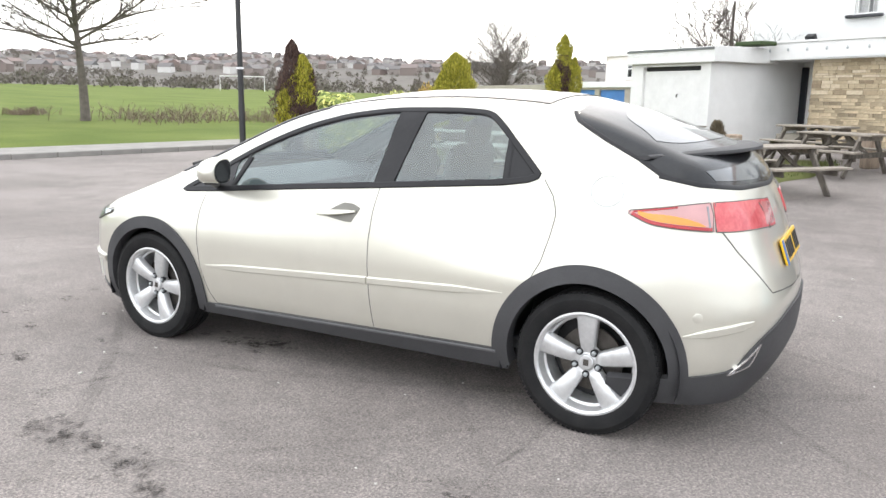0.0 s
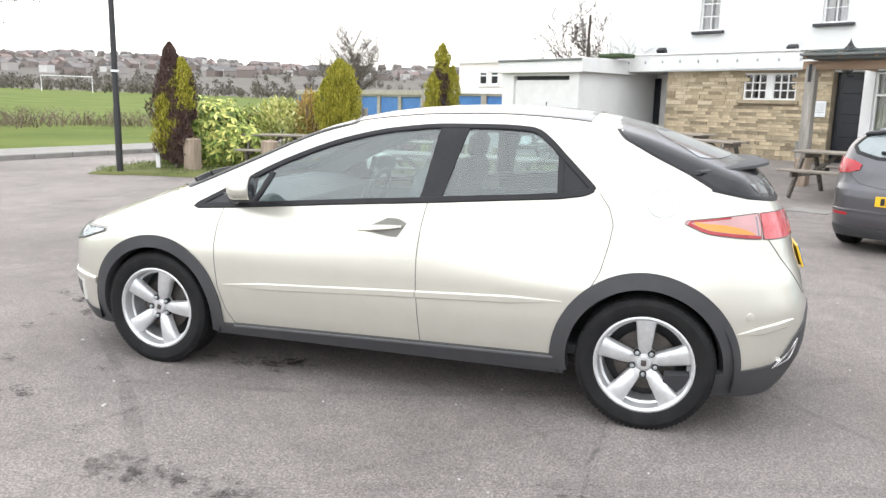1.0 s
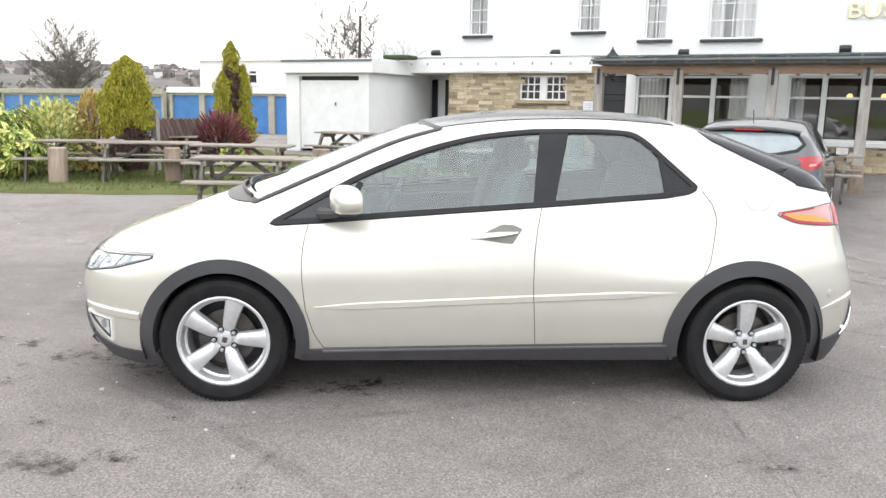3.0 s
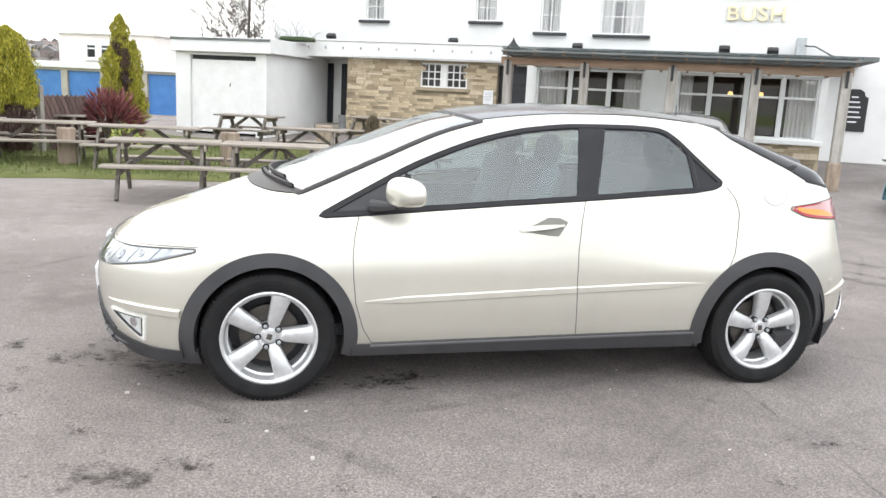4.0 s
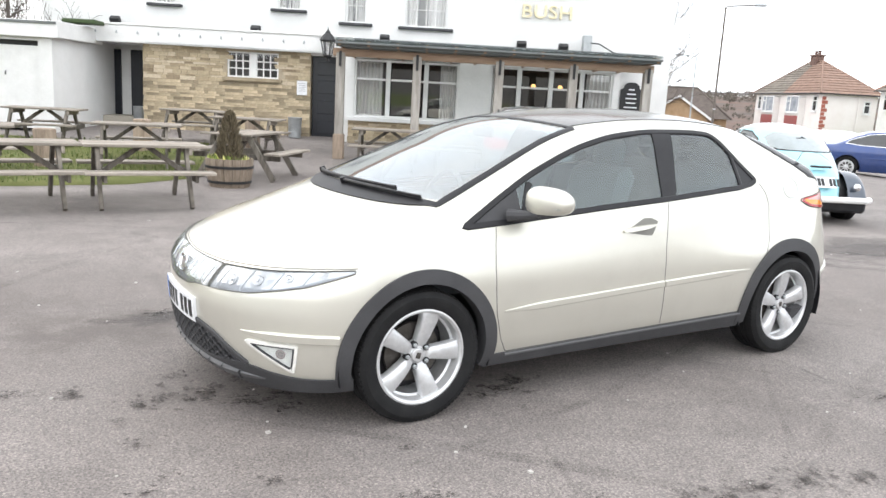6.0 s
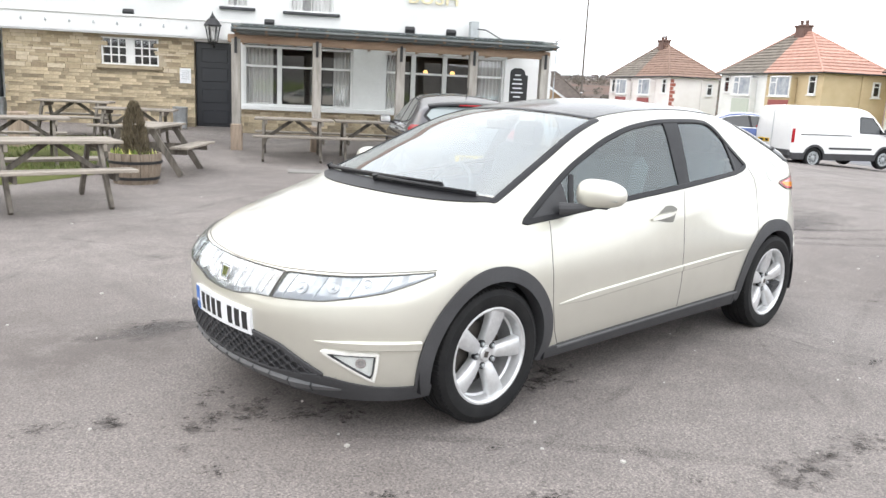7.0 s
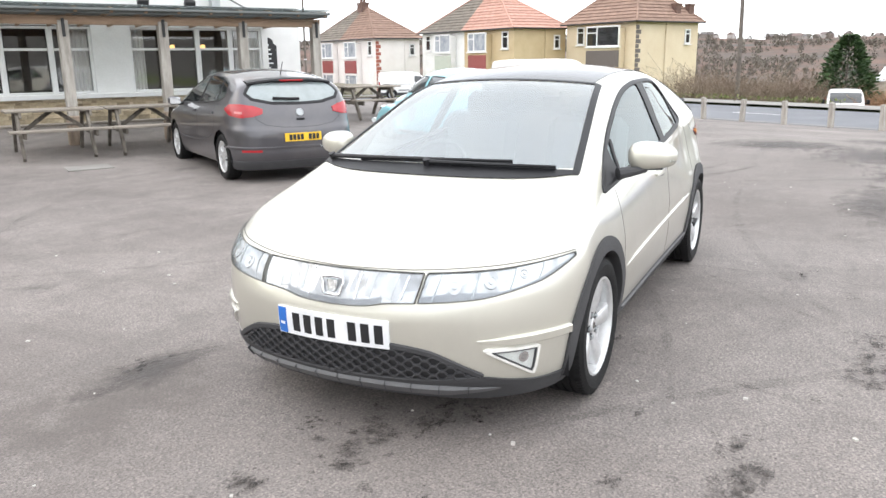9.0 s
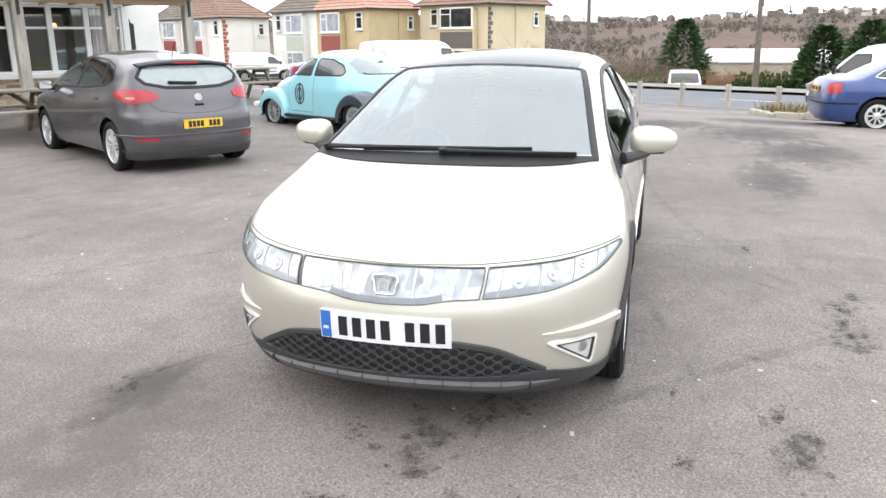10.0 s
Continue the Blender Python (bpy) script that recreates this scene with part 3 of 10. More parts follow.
def smax(a, b, k):
    h = np.clip(0.5 + 0.5 * (a - b) / k, 0, 1)
    return b + (a - b) * h + k * h * (1 - h)


def dense(pts, step):
    """The polyline resampled at even steps."""
    p = np.array(pts, float)
    d = np.concatenate([[0], np.cumsum(np.linalg.norm(np.diff(p, axis=0), axis=1))])
    s = np.linspace(0, d[-1], max(2, int(d[-1] / step) + 1))
    return np.stack([np.interp(s, d, p[:, k]) for k in range(p.shape[1])], 1)


class Shell:
    """A vehicle's outer skin, as where a smooth function of place is zero; x forward, y to its left."""

    def __init__(self, top, half, tuck, front, rear, plan_f, plan_r, crown=0.18, belt=None, k_top=0.08, k_end=0.10, spine=(-1.2, 1.3, 0.62), crown_p=2.0, taper=None):
        self.top, self.half, self.tuck = curve(top), curve(half), curve(tuck)
        self.front, self.rear = curve(front), curve(rear)
        self.plan_f, self.plan_r, self.crown, self.belt, self.crown_p = plan_f, plan_r, crown, belt, crown_p
        self.k_top, self.k_end, self.spine, self.taper = k_top, k_end, spine, taper

    def field(self, p):
        x, y, z = p[..., 0], np.abs(p[..., 1]), p[..., 2]
        e = 0.02
        slope = (self.top(x + e) - self.top(x - e)) / (2 * e)
        a = (z - self.top(x) + self.crown * y ** self.crown_p) / np.sqrt(1 + slope ** 2)
        zz = z
        if self.belt:
            w = np.clip((z - 0.62) / 0.3, 0, 1)
            zz = z - w * w * (3 - 2 * w) * self.belt(x)
        b = y - self.half(x) - self.tuck(zz)
        if self.taper:
            w = np.clip((z - 0.60) / 0.36, 0, 1)
            v = np.clip((z - 1.0) / 0.32, 0, 1)
            w = w * w * (3 - 2 * w)
            b = b + w * self.taper[0](x) + w * (1 - v * v * (3 - 2 * v)) * self.taper[1](x)
        c = x - self.front(z) + self.plan_f[0] * y ** 2 + self.plan_f[1] * y ** self.plan_f[2]
        d = self.rear(z) - x + self.plan_r[0] * y ** 2 + self.plan_r[1] * y ** self.plan_r[2]
        return smax(smax(a, b, self.k_top), smax(c, d, 0.02), self.k_end)

    def cast(self, o, d):
        """Where rays from inside leave the skin, and the normals there."""
        o, d = np.broadcast_arrays(np.asarray(o, float), np.asarray(d, float))
        d = d / np.linalg.norm(d, axis=-1, keepdims=True)
        lo, hi = np.zeros(o.shape[:-1]), np.full(o.shape[:-1], 3.0)
        for _ in range(34):
            mid = (lo + hi) / 2
            out = self.field(o + mid[..., None] * d) > 0
            hi, lo = np.where(out, mid, hi), np.where(out, lo, mid)
        p = o + lo[..., None] * d
        return p, self.normal(p)

    def normal(self, p):
        e = 1e-3
        g = np.stack([self.field(p + e * v) - self.field(p - e * v) for v in np.eye(3)], -1)
        return g / np.maximum(np.linalg.norm(g, axis=-1, keepdims=True), 1e-9)

    # four ways to lay a flat outline on the skin
    def side(self, q, sign=1):
        q = np.asarray(q, float)
        o = np.stack([q[..., 0], 0 * q[..., 0], q[..., 1]], -1)
        return self.cast(o, np.array([0, sign, 0.0]))

    def above(self, q, sign=1):
        q = np.asarray(q, float)
        o = np.stack([q[..., 0], q[..., 1] * sign, 0 * q[..., 0] + self.spine[2]], -1)
        return self.cast(o, np.array([0, 0, 1.0]))

    def nose(self, q, sign=1, x0=1.2):
        """q: degrees from straight ahead to the side, and height."""
        q = np.asarray(q, float)
        az = np.radians(q[..., 0])
        o = np.stack([0 * az + x0, 0 * az, q[..., 1]], -1)
        return self.cast(o, np.stack([np.cos(az), sign * np.sin(az), 0 * az], -1))

    def tail(self, q, sign=1, x0=-1.0):
        q = np.asarray(q, float)
        az = np.radians(q[..., 0])
        o = np.stack([0 * az + x0, 0 * az, q[..., 1]], -1)
        return self.cast(o, np.stack([-np.cos(az), sign * np.sin(az), 0 * az], -1))

    def grid(self, n_phi=150, n_mid=150, n_end=60, phi_max=180):
        """The half skin as a grid of places and normals, nose to tail by roof to sill."""
        x0, x1, z0 = self.spine
        phi = np.radians(np.linspace(0, phi_max, n_phi))
        al = np.radians(np.linspace(89.5, 0, n_end, endpoint=False))
        ox = np.concatenate([np.full(n_end, x1), np.linspace(x1, x0, n_mid), np.full(n_end, x0)])
        sn = np.concatenate([np.sin(al), np.zeros(n_mid), -np.sin(al[::-1])])
        cs = np.concatenate([np.cos(al), np.ones(n_mid), np.cos(al[::-1])])
        o = np.stack([np.repeat(ox[:, None], n_phi, 1), np.zeros((len(ox), n_phi)), np.full((len(ox), n_phi), z0)], -1)
        d = np.stack([np.repeat(sn[:, None], n_phi, 1), cs[:, None] * np.sin(phi)[None], cs[:, None] * np.cos(phi)[None]], -1)
        return self.cast(o, d)

    def panels(self, sort, floor=0.16, **res):
        """Splits both halves of the skin by sort(centres), which names each face's panel ('' for an opening).
        Gives name, side (1, -1 or 0), places, faces, normals."""
        p, nn = self.grid(**res)
        a, b = p.shape[:2]
        idx = np.arange(a * b).reshape(a, b)
        quads = np.stack([idx[:-1, :-1], idx[1:, :-1], idx[1:, 1:], idx[:-1, 1:]], -1).reshape(-1, 4)
        flat, fn = p.reshape(-1, 3), nn.reshape(-1, 3)
        c = flat[quads].mean(1)
        names = np.where(c[:, 2] < floor, "", sort(c))
        out = []
        for name in sorted(set(names)):
            if not name:
                continue
            q = quads[names == name]
            used, inv = np.unique(q, return_inverse=True)
            q = inv.reshape(-1, 4)
            v, n = flat[used], fn[used]
            flip = np.array([1, -1, 1])
            if name.endswith("*"):
                out.append((name[:-1], 1, v, q[:, ::-1], n))
                out.append((name[:-1], -1, v * flip, q, n * flip))
            else:
                out.append((name, 0, np.concatenate([v, v * flip]), np.concatenate([q[:, ::-1], q + len(v)]), np.concatenate([n, n * flip])))
        return out


def from_panel(name, v, f, n, mat, parent, label=""):
    m = Mesh()
    m.v, m.f = v.tolist(), [tuple(q) for q in f.tolist()]
    return make(name, m, mat, parent, label, normals=n)


def sheet(lay, lower, upper, n_across=8, step=0.03, off=0.003, sign=1, edge=0.006):
    """A curved panel between two outlines (equal counts of points) laid on the skin, with its edges turned in."""
    lo, hi = np.array(lower, float), np.array(upper, float)
    t = np.linspace(0, 1, n_across + 1)[:, None, None]
    q = lo[None] * (1 - t) + hi[None] * t
    p, n = lay(q, sign)
    v = p + off * n
    a, b = v.shape[:2]
    rim = [(0, j) for j in range(b)] + [(i, b - 1) for i in range(1, a)] + [(a - 1, j) for j in range(b - 2, -1, -1)] + [(i, 0) for i in range(a - 2, 0, -1)]
    m = Mesh()
    m.v = v.reshape(-1, 3).tolist()
    m.f = [(i * b + j, i * b + j + 1, (i + 1) * b + j + 1, (i + 1) * b + j) for i in range(a - 1) for j in range(b - 1)]
    k = len(m.v)
    m.v += [(v[i, j] - (off + edge) * n[i, j]).tolist() for i, j in rim]
    r = len(rim)
    m.f += [(rim[s][0] * b + rim[s][1], k + s, k + (s + 1) % r, rim[(s + 1) % r][0] * b + rim[(s + 1) % r][1]) for s in range(r)]
    return m


def pair(lower, upper, step=0.03):
    """Two outlines resampled to equal counts."""
    lo, hi = dense(lower, step), dense(upper, step)
    n = max(len(lo), len(hi))
    return [np.stack([np.interp(np.linspace(0, 1, n), np.linspace(0, 1, len(c)), c[:, k]) for k in (0, 1)], 1) for c in (lo, hi)]


def ribbon(lay, pts, width, height, step=0.02, sign=1, sink=0.004, closed=False, scale=None):
    """A raised strip along a polyline on the skin; width may taper by scale(s)."""
    if closed:
        pts = list(pts) + [pts[0]]
    q = dense(pts, step)
    p, n = lay(q, sign)
    t = np.gradient(p, axis=0)
    if closed:
        t[0] = t[-1] = p[1] - p[-2]
    t /= np.maximum(np.linalg.norm(t, axis=1, keepdims=True), 1e-9)
    w = np.cross(n, t)
    s = np.ones(len(p)) if scale is None else np.array([scale(u) for u in np.linspace(0, 1, len(p))])
    prof = [(-0.5, -sink), (-0.5, height * 0.55), (-0.36, height), (0.36, height), (0.5, height * 0.55), (0.5, -sink)]
    m = Mesh()
    k = len(prof)
    for i in range(len(p)):
        for a, h in prof:
            m.v.append((p[i] + w[i] * a * width * s[i] + n[i] * (h * (s[i] if h > 0 else 1))).tolist())
    m.f = [(i * k + j, i * k + j + 1, (i + 1) * k + j + 1, (i + 1) * k + j) for i in range(len(p) - 1) for j in range(k - 1)]
    if not closed:
        m.f += [tuple(range(k)), tuple(reversed(range((len(p) - 1) * k, len(p) * k)))]
    return m


# ---- the lie of the land ----
def ease(t):
    t = np.clip(t, 0, 1)
    return t * t * (3 - 2 * t)


def kerb_x(y):
    return 13.5 + (np.asarray(y, float) + 5.7) * 0.235


def ground(x, y):
    """Height of the ground: a level yard, rising to the pub and the field, falling to the road."""
    x, y = np.asarray(x, float), np.asarray(y, float)
    n, along = 0.5 * x + 0.866 * y, 0.866 * x - 0.5 * y
    z = 0.045 * np.clip(-n - 8, 0, 8) * ease((along + 12) / 6) * ease((14 - x) / 5)
    z = z - 0.065 * np.clip(-10 - along, 0, 10.2) - 0.12 * np.clip(-36 - along, 0, 40) - 0.015 * np.clip(-n - 26, 0, 40) * ease((-14 - along) / 6)
    z = z - 1.15 * ease((-31.0 - along) / 2.2) * ease((n + 30) / 5) * ease((along + 75) / 20)
    z = z + 0.022 * np.clip(x - 16, 0, 110) - 0.02 * np.clip(-y - 17, 0, 30) * ease((20 - x) / 8)
    return z


def gz(x, y):
    return float(ground(x, y))


def terrain():
    r = np.concatenate([np.arange(0, 44, 1.1), 44 * 1.055 ** np.arange(0, 74)])
    a = np.linspace(0, 2 * math.pi, 181)[:-1]
    m = Mesh()
    for i, rr in enumerate(r):
        x, y = rr * np.cos(a), -5 + rr * np.sin(a)
        z = ground(x, y) - 0.03 + 0.10 * ease((x - kerb_x(y) - 1.9) / 0.5)
        bump = np.array([noise.fractal((px / 260, py / 260, 3.1), 1.0, 2.0, 4) for px, py in zip(x, y)]) if rr > 90 else 0
        west = ease((-x / max(rr, 1) - 0.3) / 0.5)
        z = z + ease((rr - 170) / 900) * (35 + 8 * bump) * (1 - west) + west * ease((rr - 150) / 800) * (25 + 9 * bump)
        m.v += np.stack([x, y, z], 1).tolist()
    n = len(a)
    m.f = [(i * n + j, i * n + (j + 1) % n, (i + 1) * n + (j + 1) % n, (i + 1) * n + j) for i in range(len(r) - 1) for j in range(n)]
    ob = structure("ground", m, M_GRASS, "green grass field running up to brown hillside", "ground", sharp=180)
    ob.data.materials.append(M_HILL)
    ob.data.materials.append(M_BRACKEN)
    far = [i for i, rr in enumerate(r) if rr > 150][0]
    idx = np.repeat(np.arange(len(r) - 1) >= far, n).astype(int)
    facing = np.tile((np.cos(a) < -0.3), len(r) - 1)
    idx[facing & (np.repeat(r[:-1], n) > 70)] = 2
    ob.data.polygons.foreach_set("material_index", idx[:len(ob.data.polygons)])
    return ob


terrain()


def strip(name, x_lo, x_hi, ys, nx, lift, mat, label, category):
    """A sheet of ground between two lines of x, over given y."""
    m = Mesh()
    for y in ys:
        xs = np.linspace(float(x_lo(y)), float(x_hi(y)), nx)
        m.v += np.stack([xs, 0 * xs + y, ground(xs, 0 * xs + y) + lift], 1).tolist()
    m.f = [(i * nx + j, i * nx + j + 1, (i + 1) * nx + j + 1, (i + 1) * nx + j) for i in range(len(ys) - 1) for j in range(nx - 1)]
    return structure(name, m, mat, label, category, sharp=180)


def local_x(a):
    """The line a metres along the pub's front axis, as x over y."""
    return lambda y: (a + 0.5 * y) / 0.866


YS = np.arange(-80, 50, 1.0)
strip("yard", local_x(-20.2), kerb_x, YS, 80, 0.0, M_ASPHALT, "worn grey asphalt yard with dark oil stains", "asphalt yard")
strip("road", local_x(-27.6), local_x(-20.2), YS, 12, -0.010, M_ROAD, "grey road beyond the bollards", "road")
strip("pavement", lambda y: kerb_x(y) + 0.14, lambda y: kerb_x(y) + 2.3, YS, 4, 0.10, M_KERB, "grey footpath beside the field", "pavement")
strip("far_pavement", local_x(-30.0), local_x(-27.7), YS, 4, 0.09, M_KERB, "grey footpath across the road", "pavement")

for k in range(16):
    ds = Mesh()
    for y in (-52 + 5.0 * k, -50 + 5.0 * k):
        for dx in (-0.06, 0.06):
            px = float(local_x(-23.9)(y)) + dx
            ds.v.append((px, y, gz(px, y) - 0.004))
    ds.f = [(0, 1, 3, 2)]
    structure("road_line", ds, M_WHITEPAINT, "white dash of the road's centre line", "road marking")
strip("road_edge", local_x(-20.42), local_x(-20.2), YS, 2, 0.03, M_KERB, "low worn kerb between yard and road", "kerb")

BL = pose(0, 0, 0, 0, 0, -30)   # the pub's own axes: x along its front, y out of it


def wall(x0, x1, z0, z1, y0, y1, holes=()):
    """A wall with thickness from y0 to y1, with rectangular openings (xa, xb, za, zb) through it."""
    xs = sorted({x0, x1, *(h[0] for h in holes), *(h[1] for h in holes)})
    zs = sorted({z0, z1, *(h[2] for h in holes), *(h[3] for h in holes)})
    m = Mesh()
    cell = {}
    for i in range(len(xs) - 1):
        for k in range(len(zs) - 1):
            cx, cz = (xs[i] + xs[i + 1]) / 2, (zs[k] + zs[k + 1]) / 2
            cell[i, k] = not any(h[0] < cx < h[1] and h[2] < cz < h[3] for h in holes)
    for (i, k), solid in cell.items():
        if not solid:
            continue
        a, b, c, d = xs[i], xs[i + 1], zs[k], zs[k + 1]
        m.add([(a, y1, c), (b, y1, c), (b, y1, d), (a, y1, d)], [(0, 1, 2, 3)])
        m.add([(a, y0, c), (b, y0, c), (b, y0, d), (a, y0, d)], [(3, 2, 1, 0)])
        for di, dk, q in ((-1, 0, [(a, y0, c), (a, y1, c), (a, y1, d), (a, y0, d)]), (1, 0, [(b, y0, c), (b, y1, c), (b, y1, d), (b, y0, d)]),
                          (0, -1, [(a, y0, c), (b, y0, c), (b, y1, c), (a, y1, c)]), (0, 1, [(a, y0, d), (b, y0, d), (b, y1, d), (a, y1, d)])):
            if not cell.get((i + di, k + dk), False):
                m.add(q, [(0, 1, 2, 3)])
    return m


def window(parent, x0, x1, z0, z1, y, cols, rows, frame=0.05, bar=0.022, depth=0.06, glass=None, top_row=None):
    """A painted window in an opening: frame, glazing bars and panes. x1 > x0."""
    w, h, cx, cz = x1 - x0, z1 - z0, (x0 + x1) / 2, (z0 + z1) / 2
    f = Mesh()
    for px, pz, sx, sz in ((x0 + frame / 2, cz, frame, h), (x1 - frame / 2, cz, frame, h), (cx, z0 + frame / 2, w - 2 * frame, frame), (cx, z1 - frame / 2, w - 2 * frame, frame)):
        f.box((sx, depth, sz), pose(px, y, pz), 0.006)
    fr = make("window", f, M_WHITEPAINT, parent, "white painted window")
    xs = np.linspace(x0 + frame, x1 - frame, cols + 1)
    zs = np.linspace(z0 + frame, z1 - frame, rows + 1) if top_row is None else np.array([z0 + frame, top_row, z1 - frame])
    for x in xs[1:-1]:
        make("glazing_bar", Mesh().box((bar, depth * 0.7, h - 2 * frame), pose(x, y, cz), 0.004), M_WHITEPAINT, fr)
    for z in zs[1:-1]:
        make("glazing_bar", Mesh().box((w - 2 * frame, depth * 0.62, bar), pose(cx, y, z), 0.004), M_WHITEPAINT, fr)
    for i in range(cols):
        for k in range(len(zs) - 1):
            make("pane", Mesh().box((xs[i + 1] - xs[i] - bar, 0.006, zs[k + 1] - zs[k] - bar), pose((xs[i] + xs[i + 1]) / 2, y - 0.01, (zs[k] + zs[k + 1]) / 2)), glass or M_PANE, fr)
    return fr


M_PANE = glass_mat("window_glass", (0.88, 0.88, 0.88), 1.5, 0.95, 0.0, 1.0)
# porch roof sheet, made see-through so daylight reaches the wall below
M_PORCH_SHEET = glass_mat("see_through_roof_sheet", (0.74, 0.76, 0.75), 1.4, 0.45, 0.06)


def curtain(parent, x0, x1, z0, z1, y, folds=7):
    n = folds * 6
    vs = []
    for i in range(n + 1):
        x = x0 + (x1 - x0) * i / n
        d = 0.03 * math.sin(2 * math.pi * folds * i / n)
        vs += [(x, y + d, z0), (x, y + d, z1)]
    c = Mesh().add(vs, [(2 * i, 2 * i + 2, 2 * i + 3, 2 * i + 1) for i in range(n)])
    return make("curtain", c, M_CURTAIN, parent, "pale net curtain")


def pub():
    b = thing("pub_building", BL, "white rendered two-storey pub with stone front and flat-roofed wing", "pub")
    F = -17.0
    wins = [(7.58, 8.16, 3.52, 4.62), (4.26, 4.88, 3.55, 4.62), (2.50, 3.06, 3.30, 4.62), (0.32, 1.46, 3.28, 4.62)]
    make("upper_wall", wall(-5.85, 11.1, 0.0, 6.6, F - 0.35, F, wins), M_RENDER, b, "white rendered wall", smooth=False)
    make("gable_wall", Mesh().box((0.35, 7.0, 6.6), pose(-5.675, F - 3.85, 3.3)).box((0.35, 7.0, 6.6), pose(10.925, F - 3.85, 3.3)).box((16.9, 0.3, 6.6), pose(2.6, F - 7.4, 3.3)), M_RENDER, b, smooth=False)
    roof = Mesh().prism([(-0.45, 6.55), (-3.9, 8.6), (-7.4, 6.55), (-7.4, 6.7), (-3.9, 8.78), (-0.45, 6.7)], 17.4, pose(-6.1, F + 0.0, 0, 0, 0, 0) @ Matrix(((0, 1, 0, 0), (1, 0, 0, 0), (0, 0, 1, 0), (0, 0, 0, 1))))
    make("roof", roof, M_ROOF_BROWN, b, "brown tiled pitched roof", smooth=False)
    for i, (x0, x1, z0, z1) in enumerate(wins):
        w = window(b, x0, x1, z0, z1, F - 0.10, 4 if i == 3 else 2, 3 if i != 3 else 3, 0.05, 0.03)
        make("window_sill", Mesh().box((x1 - x0 + 0.34, 0.16, 0.07), pose((x0 + x1) / 2, F + 0.05, z0 - 0.04), 0.01), M_SILL, w, "dark painted stone sill")
        make("lintel", Mesh().box((x1 - x0 + 0.30, 0.05, 0.12), pose((x0 + x1) / 2, F + 0.026, z1 + 0.10), 0.008), M_SILL, w)
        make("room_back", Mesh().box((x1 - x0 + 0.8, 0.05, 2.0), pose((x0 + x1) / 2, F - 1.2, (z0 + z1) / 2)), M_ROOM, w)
        curtain(w, x0 + 0.03, x0 + (x1 - x0) * 0.45, z0 + 0.04, z1 - 0.04, F - 0.24, 4)
        curtain(w, x1 - (x1 - x0) * 0.30, x1 - 0.03, z0 + 0.04, z1 - 0.04, F - 0.24, 3)

    # stone-fronted wing with its white fascia and flat roof
    S = -15.0
    make("wing_wall", wall(3.67, 7.78, 0.0, 2.36, S - 0.35, S - 0.008, [(4.46, 5.72, 1.68, 2.30)]), M_MORTAR, b, "mortar between the stones", smooth=False)
    w = window(b, 4.46, 5.72, 1.68, 2.30, S - 0.06, 7, 3, 0.04, 0.03)
    make("shutter_panel", Mesh().box((0.16, 0.07, 0.54), pose(5.09, S - 0.055, 1.99), 0.006), M_WHITEPAINT, w)
    make("window_sill", Mesh().box((1.46, 0.16, 0.08), pose(5.09, S + 0.03, 1.63), 0.01), M_STONE, w)
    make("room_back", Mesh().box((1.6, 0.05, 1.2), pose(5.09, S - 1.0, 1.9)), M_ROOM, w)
    make("notice", Mesh().box((0.25, 0.02, 0.35), pose(3.87, S + 0.03, 1.50), 0.004), M_PLATE_W, b, "white notice on the stone wall")
    for k in range(5):
        make("notice_line", Mesh().box((0.16 if k % 2 else 0.19, 0.003, 0.012), pose(3.87, S + 0.0425, 1.61 - 0.045 * k)), M_GALV, b)
    make("fascia", Mesh().box((6.45, 0.10, 0.40), pose(5.83, S + 0.20, 2.555), 0.01), M_WHITEPAINT, b, "white painted fascia board")
    make("fascia_cap", Mesh().box((6.45, 0.16, 0.05), pose(5.83, S + 0.20, 2.78), 0.01), M_RENDER, b)
    make("wing_roof", Mesh().box((13.9, 2.3, 0.10), pose(2.1, -16.0, 2.72)), M_FELT, b, "flat felt roof")
    make("soffit", Mesh().box((5.2, 0.5, 0.04), pose(5.2, S + 0.0, 2.375)), M_WHITEPAINT, b)
    for k in range(13):
        x = 8.8 - 0.50 * k
        make("fairy_bulb", Mesh().lathe([(0.0, -0.05), (0.022, -0.035), (0.024, -0.01), (0.012, 0.01), (0.012, 0.025), (0, 0.03)], 10, pose(x, S + 0.28, 2.60)), M_GALV, b, "small festoon bulb")
    # passage between wing and garage, dark doorway
    make("passage_wall", Mesh().box((1.25, 0.2, 2.4), pose(8.40, -16.5, 1.2)), M_RENDER, b, smooth=False)
    for cx, cw in ((8.42, 0.30), (8.92, 0.17)):
        make("passage_door", Mesh().box((cw, 0.08, 1.68), pose(cx, -16.37, 1.40), 0.01), M_BLACKDOOR, b, "dark narrow door")
    make("passage_step", Mesh().box((1.2, 0.9, 0.4), pose(8.4, -15.95, 0.36), 0.02), M_CONCRETE, b)
    make("passage_jamb", Mesh().box((0.10, 1.3, 2.3), pose(7.73, -15.85, 1.2), 0.01), M_SILL, b)
    make("passage_ceiling", Mesh().box((1.3, 2.0, 0.08), pose(8.4, -15.8, 2.40)), M_RENDER, b)
    # porch door
    make("porch_door", Mesh().box((0.86, 0.07, 2.12), pose(3.22, S - 0.25, 1.24), 0.01), M_BLACKDOOR, b, "black panelled door")
    for zz in (0.55, 1.05, 1.55, 2.0):
        make("door_panel", Mesh().box((0.60, 0.025, 0.32), pose(3.22, S - 0.21, zz), 0.01), M_BLACKDOOR, b)
    make("door_jamb", Mesh().box((0.14, 0.9, 2.36), pose(2.70, S + 0.28, 1.18)), M_RENDER, b)
